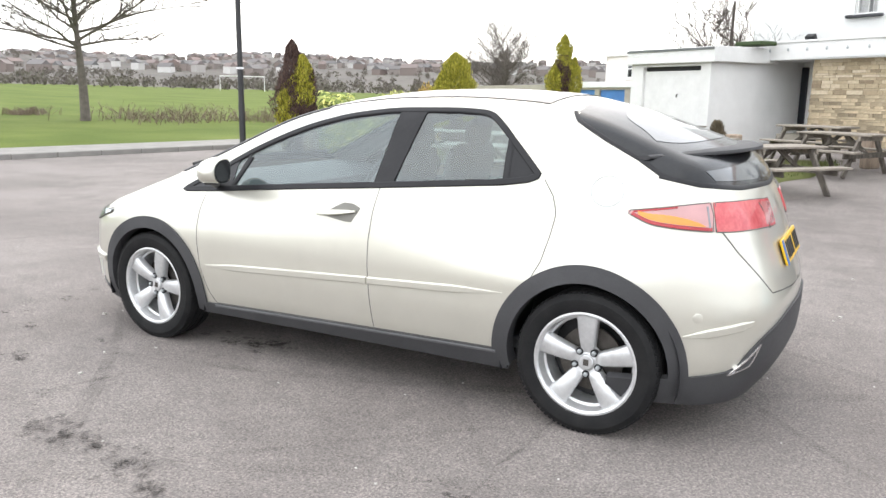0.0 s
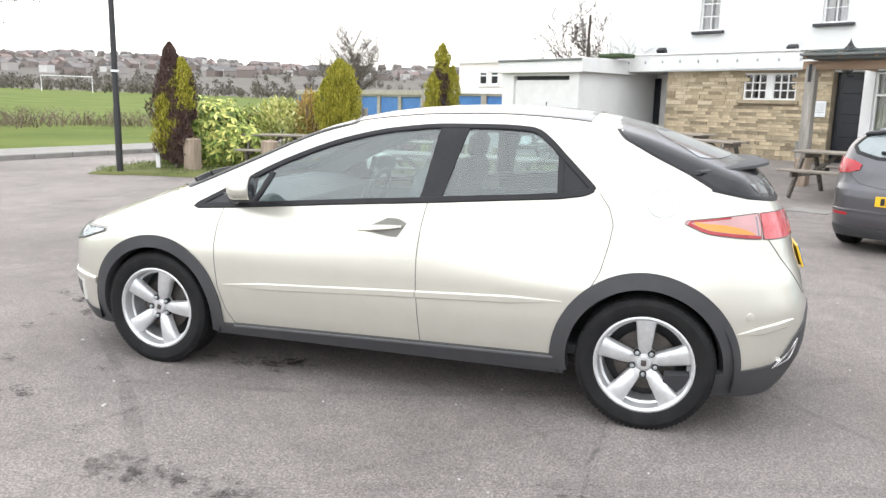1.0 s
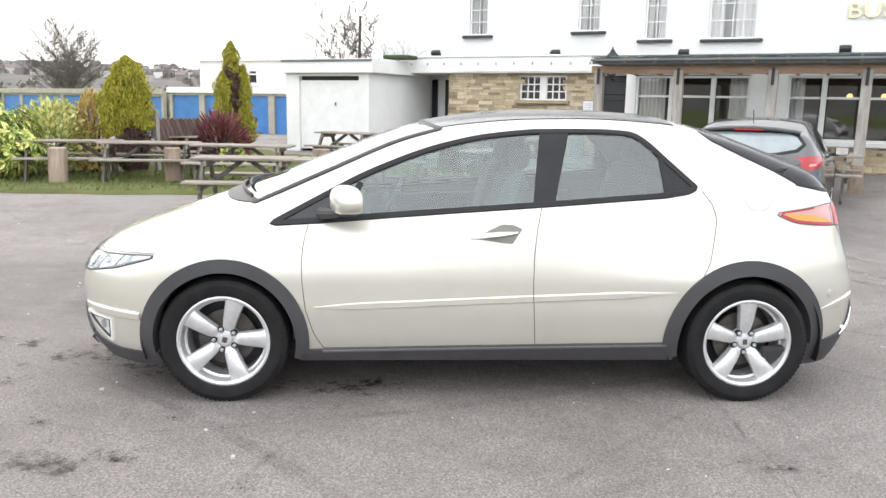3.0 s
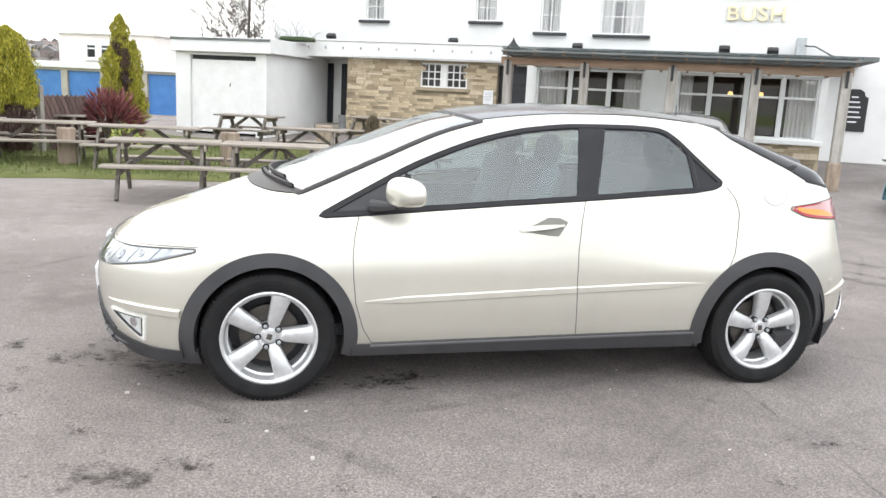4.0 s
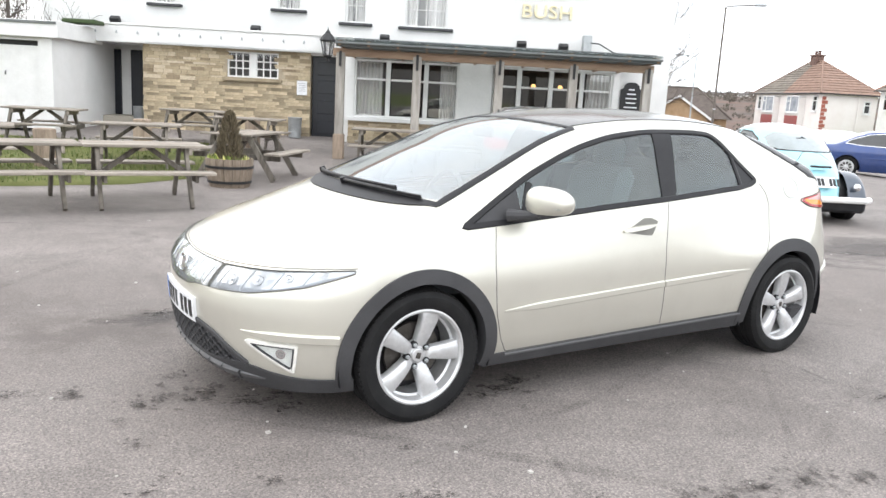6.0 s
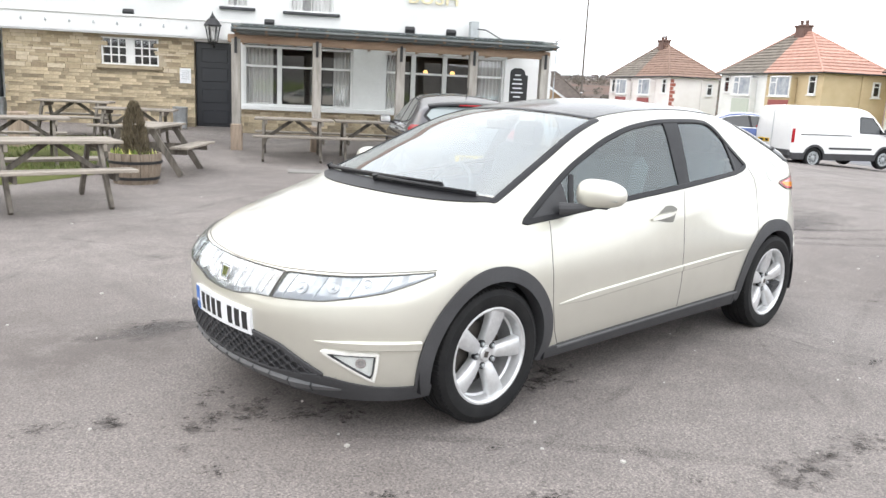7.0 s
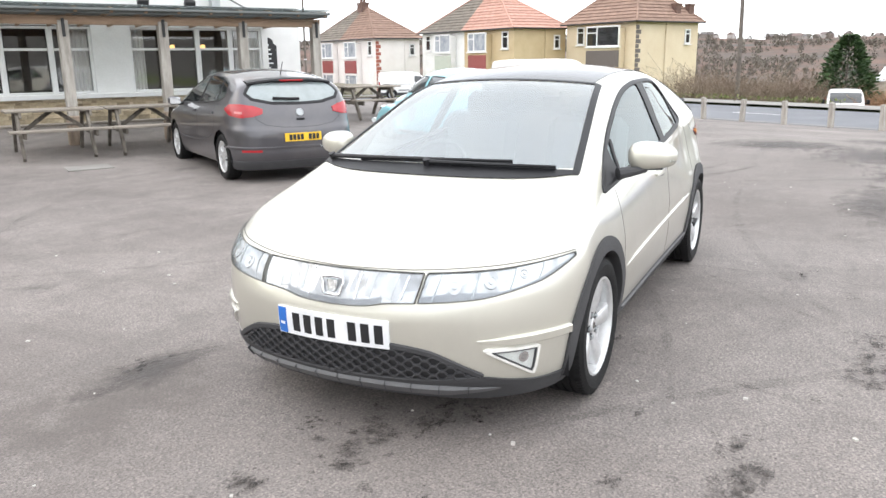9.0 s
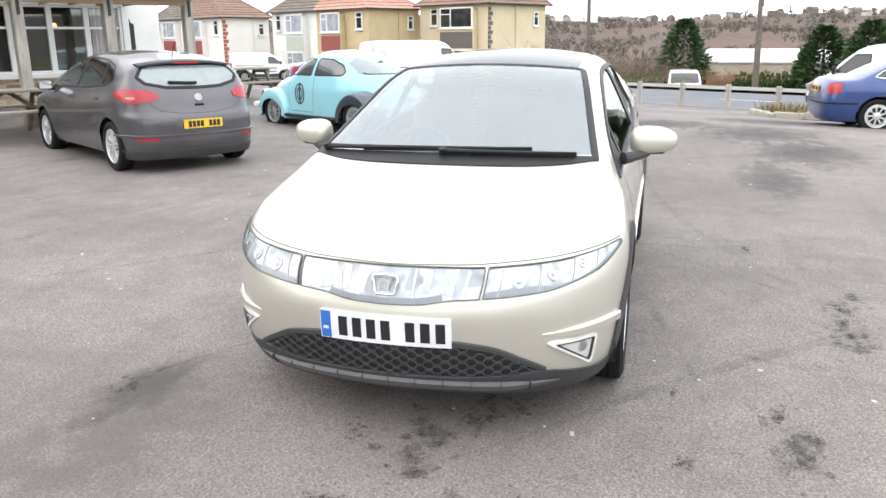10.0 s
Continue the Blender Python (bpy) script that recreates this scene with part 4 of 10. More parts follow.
    make("door_head", Mesh().box((1.0, 0.35, 0.30), pose(3.2, S - 0.2, 2.45)), M_RENDER, b)
    make("door_step", Mesh().box((1.05, 0.5, 0.12), pose(3.2, S + 0.05, 0.20), 0.02), M_BRICK, b, "red tiled step")

    # front room under the porch
    R = -14.1
    holes = [(0.02, 2.50, 0.86, 2.28), (-3.66, -0.72, 0.90, 2.26)]
    make("bay_wall", wall(-3.80, 2.62, 0.84, 2.60, R - 0.25, R, holes), M_RENDER, b, "white painted wall", smooth=False)
    make("bay_base", Mesh().box((6.42, 0.28, 0.90), pose(-0.59, R - 0.12, 0.40)), M_MORTAR, b, smooth=False)
    make("bay_sill", Mesh().box((6.46, 0.20, 0.10), pose(-0.59, R + 0.08, 0.86), 0.012), M_WHITEPAINT, b)
    make("bay_return", Mesh().box((0.25, 2.9, 2.6), pose(-3.68, R - 1.6, 1.3)), M_RENDER, b, smooth=False)
    for x0, x1, cols in ((0.02, 0.80, 1), (0.80, 1.70, 1), (1.70, 2.50, 1), (-1.42, -0.72, 1), (-2.18, -1.42, 1), (-2.92, -2.18, 1), (-3.66, -2.92, 1)):
        w = window(b, x0, x1, 0.90, 2.26, R - 0.08, cols, 2, 0.055, 0.05, 0.08, top_row=1.80)
    curtain(b, 1.84, 2.44, 0.92, 2.2, R - 0.17, 7)
    curtain(b, 0.08, 0.46, 0.92, 2.2, R - 0.17, 5)
    curtain(b, -1.05, -0.76, 0.92, 2.2, R - 0.17, 4)
    curtain(b, -3.6, -3.05, 0.92, 2.2, R - 0.17, 6)
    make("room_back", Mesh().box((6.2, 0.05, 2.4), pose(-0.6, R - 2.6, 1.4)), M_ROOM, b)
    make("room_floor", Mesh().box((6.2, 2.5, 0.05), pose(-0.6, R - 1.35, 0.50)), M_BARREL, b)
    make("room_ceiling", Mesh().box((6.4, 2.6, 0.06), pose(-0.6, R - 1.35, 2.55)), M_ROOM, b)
    for x, y in ((-1.9, R - 1.1), (-2.55, R - 0.9)):
        make("wall_lamp", Mesh().lathe([(0.0, -0.05), (0.05, -0.04), (0.06, 0.0), (0.045, 0.05), (0.0, 0.06)], 12, pose(x, y, 1.86)), plain("lamp_glow", (1.0, 0.62, 0.22), 0.5, 0, 0, 2.5), b, "small lit amber lamp")
    # timber porch
    P = -11.1
    for x in (2.50, 0.98, -0.66, -2.14, -3.64):
        zb = gz(*(BL @ Vector((x, P, 0))).xy) - 0.03
        post = make("porch_post", Mesh().box((0.17, 0.17, 2.23 - zb), pose(x, P, (2.23 + zb) / 2), 0.012), M_POST, b, "grey weathered timber post")
        make("post_base", Mesh().box((0.22, 0.22, 0.52), pose(x, P, zb + 0.27), 0.02), M_STUMP, post, "worn brown plinth block")
        make("post_bracket", Mesh().box((0.05, 0.02, 0.30), pose(x, P + 0.10, 2.11), 0.004), M_IRON, post)
    make("porch_beam", Mesh().box((6.39, 0.10, 0.15), pose(-0.545, P + 0.02, 2.235), 0.012), M_BEAM, b, "brown timber beam")
    tilt = pose(-0.615, (P + R) / 2 + 0.15, 2.415, 1.6, 0, 0)
    # added see-through roof, lets sky light brighten the porch
    make("porch_roof", Mesh().box((6.36, 3.55, 0.035), tilt, 0.006), M_PORCH_SHEET, b, "thin roof sheet made see-through to brighten the porch")
    make("porch_verge", Mesh().box((6.37, 1.15, 0.042), pose(-0.615, P - 0.145, 2.386, 1.6, 0, 0), 0.006), M_FELT, b, "grey felt strip along the roof edge")
    make("porch_fascia", Mesh().box((6.36, 0.03, 0.07), pose(-0.615, P + 0.30, 2.365), 0.005), M_FELT, b)
    for k in range(12):
        make("rafter", Mesh().box((0.05, 3.4, 0.09), pose(2.50 - 0.566 * k, (P + R) / 2 + 0.16, 2.345, 1.6, 0, 0), 0.006), M_BEAM, b)
    # lantern on its bracket by the porch
    lm = pose(3.20, -14.5, 2.24) @ Matrix.Scale(1.3, 4)
    lant = make("wall_lantern", Mesh().lathe([(0.118, 0.30), (0.150, 0.31), (0.152, 0.325), (0.075, 0.43), (0.05, 0.44), (0.05, 0.46), (0.02, 0.50), (0.0, 0.56)], 6, lm), M_IRON, b, "black iron lantern with clear panes", smooth=False)
    make("lantern_base", Mesh().lathe([(0.0, 0.0), (0.05, 0.01), (0.075, 0.03), (0.078, 0.05), (0.066, 0.05), (0.0, 0.04)], 6, lm), M_IRON, lant, smooth=False)
    for k in range(6):
        a = math.pi / 3 * k
        make("lantern_bar", Mesh().tube([lm @ Vector((0.074 * math.cos(a), 0.074 * math.sin(a), 0.04)), lm @ Vector((0.126 * math.cos(a), 0.126 * math.sin(a), 0.31))], 0.012, 6), M_IRON, lant)
    make("lantern_glass", Mesh().lathe([(0.068, 0.05), (0.116, 0.30)], 6, lm, False), M_PANE, lant, smooth=False)
    make("lantern_arm", Mesh().tube([(3.20, -14.5, 2.24), (3.20, -14.55, 2.18), (3.20, -14.8, 2.20)], 0.022, 8), M_IRON, lant)
    # flood lamps along the roof edge, vent, board
    for x, y, z in ((9.1, F + 0.1, 3.0), (5.4, F + 0.1, 2.96), (1.97, F + 0.1, 2.92), (-1.7, F + 0.1, 2.96), (-2.83, F + 0.1, 2.95)):
        fl = make("flood_lamp", Mesh().box((0.26, 0.16, 0.18), pose(x, y + 0.18, z, -30, 0, 0), 0.02), M_IRON, b, "black flood lamp")
        make("lamp_bracket", Mesh().box((0.04, 0.2, 0.04), pose(x, y + 0.04, z - 0.04)), M_IRON, fl)
    make("vent_box", Mesh().box((0.22, 0.25, 0.62), pose(-3.45, F + 0.3, 2.98), 0.01), M_GALV, b, "grey metal flue box")
    make("cable", Mesh().tube([(-3.5, F + 0.4, 3.1), (-3.75, F + 0.5, 3.08), (-4.1, F + 0.6, 2.88), (-4.5, F + 0.5, 2.80)], 0.018, 6), M_IRON, b)
    brd = [(-0.30, 0), (0.30, 0), (0.30, 0.82), (0.22, 0.86), (0.20, 0.95), (0.10, 1.02), (-0.10, 1.02), (-0.20, 0.95), (-0.22, 0.86), (-0.30, 0.82)]
    sign = make("menu_board", Mesh().prism(brd, 0.04, pose(-4.85, F + 0.01, 1.12)), M_INK, b, "black shaped menu board with white lettering", smooth=False)
    for k, wd in enumerate((0.16, 0.24, 0.3, 0.26, 0.36, 0.2)):
        make("board_line", Mesh().box((wd, 0.006, 0.035), pose(-4.85, F + 0.054, 1.95 - 0.12 * k)), M_PLATE_W, sign)
    # raised gold name
    for text, cx, cz, size in (("HOLLIN", -2.33, 4.26, 0.52), ("BUSH", -2.36, 3.70, 0.50)):
        c = bpy.data.curves.new("name_letters", "FONT")
        c.body, c.size, c.align_x, c.extrude, c.bevel_depth = text, size, "CENTER", 0.02, 0.004
        c.space_character = 1.05
        tmp = bpy.data.objects.new("tmp", c)
        me = bpy.data.meshes.new_from_object(tmp)
        bpy.data.objects.remove(tmp)
        me.materials.append(M_GOLD)
        ob = new("name_letters", me)
        ob.parent = b
        ob.matrix_local = pose(cx, F + 0.05, cz, 90, 0, 180)
        ob.scale = (1.12, 1, 1)
        ob["label"] = "raised gold letters of the pub name"

    # white flat-roofed garage
    G = -12.9
    make("garage_front", wall(9.0, 11.62, 0.0, 2.36, G - 0.2, G, [(9.30, 11.20, -0.1, 2.20)]), M_RENDER, b, "white painted garage wall", smooth=False)
    make("garage_side", Mesh().box((0.2, 3.6, 2.36), pose(9.1, G - 2.0, 1.18)).box((0.2, 5.5, 2.36), pose(11.52, G - 2.95, 1.18)), M_RENDER, b, smooth=False)
    make("garage_back", Mesh().box((2.7, 0.2, 2.5), pose(10.3, G - 5.6, 1.2)), M_RENDER, b, smooth=False)
    make("garage_fascia", Mesh().box((2.86, 0.10, 0.36), pose(10.25, G + 0.08, 2.45), 0.01).box((0.10, 2.35, 0.36), pose(8.86, G - 1.05, 2.46), 0.01), M_WHITEPAINT, b, "white garage fascia")
    make("garage_roof", Mesh().box((2.84, 5.8, 0.06), pose(10.25, G - 2.75, 2.585)), M_FELT, b)
    door = make("garage_door", Mesh().box((1.90, 0.05, 1.80), pose(10.25, G - 0.10, 1.19), 0.01), M_WHITEPAINT, b, "white up-and-over garage door")
    # black strip stands in for the shade above the door
    make("door_shadow_gap", Mesh().box((1.90, 0.05, 0.14), pose(10.25, G - 0.16, 2.13)), M_INK, door)
    make("door_handle", Mesh().tube([(10.05, G - 0.06, 1.52), (10.05, G - 0.03, 1.50), (10.05, G - 0.03, 1.44)], 0.014, 8), M_IRON, door)
    make("roof_hatch", Mesh().box((0.75, 0.6, 0.10), pose(8.9, G - 1.4, 2.74), 0.02), M_HEDGE, b)
    return b


PUB = pub()


def stones(parent, x0, x1, z0, z1, y, holes, seed, limit):
    """Coursed stones standing proud of the mortar, one object each, on shared blocks."""
    rnd = random.Random(seed)
    shapes = {}
    z, made, rest = z0, 0, Mesh()
    while z < z1 - 0.04:
        h = rnd.choice((0.045, 0.055, 0.065, 0.08, 0.10, 0.13))
        h = min(h, z1 - z)
        x = x0 - rnd.random() * 0.2
        while x < x1:
            w = rnd.uniform(0.09, 0.42) * rnd.uniform(0.7, 1.15)
            a, c = max(x, x0), min(x + w, x1)
            x += w
            if c - a < 0.05 or any(hh[0] - 0.02 < (a + c) / 2 < hh[1] + 0.02 and hh[2] - 0.02 < z + h / 2 < hh[3] + 0.02 for hh in holes):
                continue
            if made >= limit:
                rest.box((c - a - 0.005, 0.07, h - 0.006), pose((a + c) / 2, y - 0.032 + 0.016 * rnd.random(), z + h / 2), 0.005)
                continue
            key = (round((c - a) / 0.04) * 0.04 + 0.012, round(h, 3))
            if key not in shapes:
                ob = make("stone", Mesh().box((key[0] - 0.008, 0.07, key[1] - 0.006), None, 0.005), M_STONE, parent)
                shapes[key] = ob.data
            else:
                ob = new("stone", shapes[key])
                ob.parent = parent
            ob.matrix_local = pose((a + c) / 2, y - 0.032 + 0.018 * rnd.random(), z + h / 2)
            made += 1
        z += h
    if rest.v:
        tagged(make("stone_courses", rest, M_STONE_FAR, parent, smooth=False), kind="stuff")


# ---- the silver hatchback ----
def wheel_parts(parent, m, radius=0.316, width=0.205, rim=0.222, style="five", mat=None):
    """A wheel with its axle along y, outer face towards +y, as a part with sub-parts."""
    mat = mat or M_ALLOY
    tilt = pose(0, 0, 0, -90, 0, 0)
    w = width / 2
    t = Mesh().lathe([(rim - 0.008, -w * 0.85), (rim + 0.016, -w * 0.98), (radius - 0.035, -w), (radius - 0.010, -w * 0.88), (radius, -w * 0.64),
                      (radius, -w * 0.42), (radius - 0.008, -w * 0.40), (radius - 0.008, -w * 0.32), (radius, -w * 0.30), (radius, -0.006), (radius - 0.008, -0.004), (radius - 0.008, 0.004), (radius, 0.006),
                      (radius, w * 0.30), (radius - 0.008, w * 0.32), (radius - 0.008, w * 0.40), (radius, w * 0.42),
                      (radius, w * 0.64), (radius - 0.010, w * 0.88), (radius - 0.030, w * 0.985), (radius - 0.032, w * 1.0), (rim + 0.020, w * 0.985), (rim + 0.006, w * 0.90), (rim - 0.008, w * 0.80)], 56, tilt, False)
    tyre = make("wheel", t, M_RUBBER, parent, "black rubber tyre on its wheel")
    tyre.matrix_local = m
    r = Mesh().lathe([(rim + 0.004, w * 0.84), (rim + 0.006, w * 0.90), (rim - 0.002, w * 0.92), (rim - 0.012, w * 0.84), (rim - 0.018, w * 0.62), (rim - 0.03, -w * 0.8), (rim - 0.024, -w * 0.8), (rim - 0.010, w * 0.6)], 56, tilt, False)
    make("rim", r, mat, tyre, "silver alloy rim")
    if style == "five":
        tread = Mesh()
        for k in range(84):
            for q in (1, -1):
                tread.box((0.0155, 0.026, 0.006), pose(0, 0, 0, 0, 360 * k / 84 + (2 if q > 0 else 0), 0) @ pose(0, q * w * 0.74, radius - 0.0035, -q * 12, 0, 0))
        tagged(make("tread", tread, M_RUBBER, tyre, smooth=False), kind="stuff")
        make("rim_step", Mesh().lathe([(rim - 0.030, 0.034), (rim - 0.020, 0.040), (rim - 0.018, 0.030)], 56, tilt, False), mat, tyre)
    make("backing", Mesh().lathe([(0.0, -0.06), (rim - 0.03, -0.06), (rim - 0.03, -0.065), (0.0, -0.065)], 32, tilt), M_INK, tyre)
    make("brake_disc", Mesh().lathe([(0.06, 0.0), (0.142, 0.0), (0.142, -0.018), (0.06, -0.018)], 36, tilt, False), M_STEEL, tyre, "dull steel brake disc")
    if style == "five":
        s = Mesh()
        st = [(0.026, 0.026, 0.050), (0.050, 0.027, 0.056), (0.072, 0.030, 0.063), (0.10, 0.034, 0.070), (0.145, 0.039, 0.076), (0.185, 0.044, 0.078), (rim - 0.010, 0.051, 0.074)]
        for k in range(5):
            a = radians(-90 + 72 * k)
            rad, tan = Vector((math.cos(a), math.sin(a), 0)), Vector((-math.sin(a), math.cos(a), 0))
            vs = []
            for rr, hw, zz in st:
                for u, dz in ((-1, -0.045), (-1, -0.008), (-0.8, 0), (0.8, 0), (1, -0.008), (1, -0.045)):
                    vs.append(tuple(rad * rr + tan * hw * u + Vector((0, 0, zz + dz))))
            fs = [(i * 6 + j, i * 6 + j + 1, (i + 1) * 6 + j + 1, (i + 1) * 6 + j) for i in range(len(st) - 1) for j in range(5)]
            s.add(vs, fs, tilt)
        make("spokes", s, mat, tyre, "five broad silver spokes", sharp=50)
        make("hub", Mesh().lathe([(0.069, 0.02), (0.069, 0.040), (0.064, 0.046), (0.036, 0.056), (0.034, 0.052), (0.0, 0.053)], 32, tilt), mat, tyre)
        make("hub_cap", Mesh().lathe([(0.033, 0.048), (0.033, 0.060), (0.029, 0.064), (0.0, 0.065)], 24, tilt), M_ALLOY, tyre, "silver centre cap")
        make("cap_mark", Mesh().box((0.024, 0.003, 0.028), pose(0, 0.0655, 0), 0.001), M_STEEL, tyre)
        for k in range(5):
            a = radians(-54 + 72 * k)
            seat_m = tilt @ pose(0.0545 * math.cos(a), 0.0545 * math.sin(a), 0)
            nut = make("wheel_nut", Mesh().lathe([(0.0105, 0.046), (0.0105, 0.066), (0.007, 0.069), (0.0, 0.070)], 6, seat_m), M_GALV, tyre)
            make("nut_seat", Mesh().lathe([(0.0165, 0.040), (0.0165, 0.0585), (0.011, 0.056), (0.0, 0.054)], 18, seat_m), M_INK, nut)
    else:
        n = 9 if style == "cover" else 8
        s = Mesh().lathe([(rim, w * 0.72), (rim - 0.02, w * 0.82), (rim - 0.05, w * 0.8), (rim - 0.055, w * 0.6)], 40, tilt, False)
        s.lathe([(0.075, w * 0.5), (0.07, w * 0.78), (0.05, w * 0.84), (0, w * 0.86)], 28, tilt)
        for k in range(n):
            a = 2 * math.pi * k / n
            rad, tan = Vector((math.cos(a), math.sin(a), 0)), Vector((-math.sin(a), math.cos(a), 0))
            vs = []
            for rr, hw, zz in ((0.06, 0.016, w * 0.78), ((0.06 + rim) / 2, 0.017, w * 0.86), (rim - 0.03, 0.030, w * 0.80)):
                vs += [tuple(rad * rr + tan * hw * u + Vector((0, 0, zz + dz))) for u, dz in ((-1, -0.02), (-0.7, 0), (0.7, 0), (1, -0.02))]
            s.add(vs, [(i * 4 + j, i * 4 + j + 1, (i + 1) * 4 + j + 1, (i + 1) * 4 + j) for i in range(2) for j in range(3)], tilt)
        make("wheel_cover", s, mat, tyre, "silver wheel cover")
    return tyre


def bars(parent, m, widths, height, mat, gap=0.014, depth=0.004):
    """Plain bars standing for characters, side by side in x, on a plate in x, z."""
    x = -(sum(widths) + gap * (len(widths) - 1)) / 2
    for w in widths:
        b = Mesh().box((w, depth, height), m @ pose(x + w / 2, 0, 0))
        make("character_bar", b, mat, parent)
        x += w + gap


HB = Shell(
    top=[(2.30, 0.50), (2.16, 0.665), (2.10, 0.718), (2.0, 0.770), (1.8, 0.848), (1.5, 0.954), (1.3, 1.022), (1.1, 1.103), (0.8, 1.225), (0.4, 1.374), (0.1, 1.428), (-0.2, 1.455), (-0.53, 1.463), (-0.9, 1.446), (-1.2, 1.392), (-1.5, 1.297), (-1.75, 1.205), (-1.9, 1.10), (-2.0, 0.98), (-2.1, 0.8)],
    half=[(2.3, 0.84), (1.7, 0.872), (1.3, 0.880), (0.8, 0.872), (0.0, 0.868), (-0.8, 0.872), (-1.3, 0.880), (-1.7, 0.862), (-2.1, 0.81)],
    tuck=[(0.10, -0.15), (0.18, -0.075), (0.25, -0.04), (0.35, -0.014), (0.5, 0.0), (0.62, 0.0), (0.8, -0.012), (0.9, -0.030), (0.97, -0.055), (1.1, -0.125), (1.36, -0.272), (1.55, -0.38)],
    front=[(0.10, 2.02), (0.2, 2.11), (0.28, 2.165), (0.4, 2.19), (0.52, 2.20), (0.6, 2.19), (0.68, 2.155), (0.76, 2.09), (0.9, 1.95), (1.5, 1.8)],
    rear=[(0.10, -1.88), (0.25, -2.0), (0.4, -2.055), (0.55, -2.06), (0.68, -2.03), (0.8, -1.985), (0.95, -1.935), (1.05, -1.89), (1.2, -1.82), (1.5, -1.66)],
    plan_f=(0.28, 0.70, 6), plan_r=(0.16, 1.2, 8), crown=0.17,
    belt=curve([(1.6, -0.10), (1.08, -0.077), (-0.2, 0.027), (-1.05, 0.112), (-1.8, 0.13)]), k_top=0.09, k_end=0.09,
    taper=(curve([(0.5, 0.0), (-0.2, 0.002), (-0.5, 0.018), (-0.8, 0.048), (-1.05, 0.076), (-1.47, 0.072), (-2.0, 0.05)]),
           curve([(1.75, 0.0), (1.5, 0.014), (1.08, 0.030), (0.5, 0.022), (0.0, 0.016), (-0.6, 0.010), (-1.0, 0.0)])))

DLO_LOW = [(1.08, 0.893), (0.85, 0.908), (0.665, 0.925), (0.2, 0.965), (-0.2, 0.997), (-0.55, 1.026), (-0.876, 1.052), (-0.99, 1.070), (-1.035, 1.090)]
DLO_TOP = [(1.08, 0.893), (0.872, 1.004), (0.592, 1.147), (0.252, 1.273), (-0.005, 1.329), (-0.276, 1.355), (-0.55, 1.359), (-0.72, 1.350), (-0.78, 1.318), (-0.887, 1.224), (-1.035, 1.090)]
DLO_ARCH = curve(DLO_TOP)
DLO_TOP = [(float(x), float(DLO_ARCH(x))) for x in np.linspace(1.08, -1.035, 60)]
DLO = DLO_LOW + DLO_TOP[::-1][1:-1]
DLO_HOLE = [(x * 0.985 - 0.002, 0.985 * (z - 1.12) + 1.118) for x, z in DLO]


TAIL_X = [-1.95, -1.83, -1.71, -1.572, -1.455, -1.306, -1.154, -1.10]
TAIL_Z = [1.045, 1.062, 1.088, 1.116, 1.181, 1.249, 1.325, 1.40]


def screen_base(y):
    return 1.343 - 0.35 * y * y


def bonnet_back(y):
    return 1.437 - 0.39 * y * y - 0.25 * y ** 4


def screen_top(y):
    return 0.345 - 0.33 * y * y


SCREEN_SIDE = curve([(0.24, 0.540), (0.5, 0.574), (0.83, 0.632), (1.18, 0.702)])
SILL_TOP = curve([(0.9, 0.268), (0.83, 0.270), (-0.9, 0.308)])


def sort_hatch(c):
    x, y, z = c[:, 0], np.abs(c[:, 1]), c[:, 2]
    name = np.full(len(x), "quarter_panel*", dtype="<U20")
    roof = (z > 1.2) & ((y < 0.56) | (z > 1.34)) & (x < 0.6) & (x > -1.25)
    name[roof] = "roof"
    name[(z > 1.2) & (x > -0.80) & ~roof] = "cant_rail*"
    name[(x > 0.93) & (x < 1.62)] = "front_wing*"
    name[(x <= 0.93) & (x > -0.22) & (z < 1.1)] = "front_door*"
    name[(x <= -0.22) & (x > -1.11) & (z < 1.10)] = "rear_door*"
    name[(x <= 1.2) & (x > 0.2) & (z >= 0.95) & (y > 0.5) & ~roof & (z > np.interp(x, [-0.3, 0.25, 0.6, 0.87, 1.08], [1.3, 1.25, 1.13, 1.0, 0.89]))] = "front_pillar*"
    name[(x >= 1.62)] = "front_bumper"
    hood = (x > bonnet_back(y) - 0.03) & (z > np.interp(x, [1.0, 1.3, 1.64, 2.1], [0.93, 0.87, 0.765, 0.69])) & (y < 0.78)
    name[hood] = "bonnet"
    name[(x < -1.5) & (z < 0.63)] = "rear_bumper"
    name[(x < -1.72) & (z >= 0.63) & (y < 0.70)] = "tailgate"
    name[(x < -1.10) & (z > np.interp(x, TAIL_X, TAIL_Z))] = "rear_screen"
    name[(np.hypot(x - 1.3175, z - 0.31) < 0.385) & (y > 0.45)] = ""
    name[(np.hypot(x + 1.3095, z - 0.31) < 0.392) & (y > 0.45)] = ""
    name[inside(DLO_HOLE, x, z) & (y > 0.4)] = ""
    hole = (x < screen_base(y) - 0.03) & (x > screen_top(y) + 0.025) & (y < SCREEN_SIDE(x) - 0.013) & (z > 0.9)
    name[hole] = ""
    return name


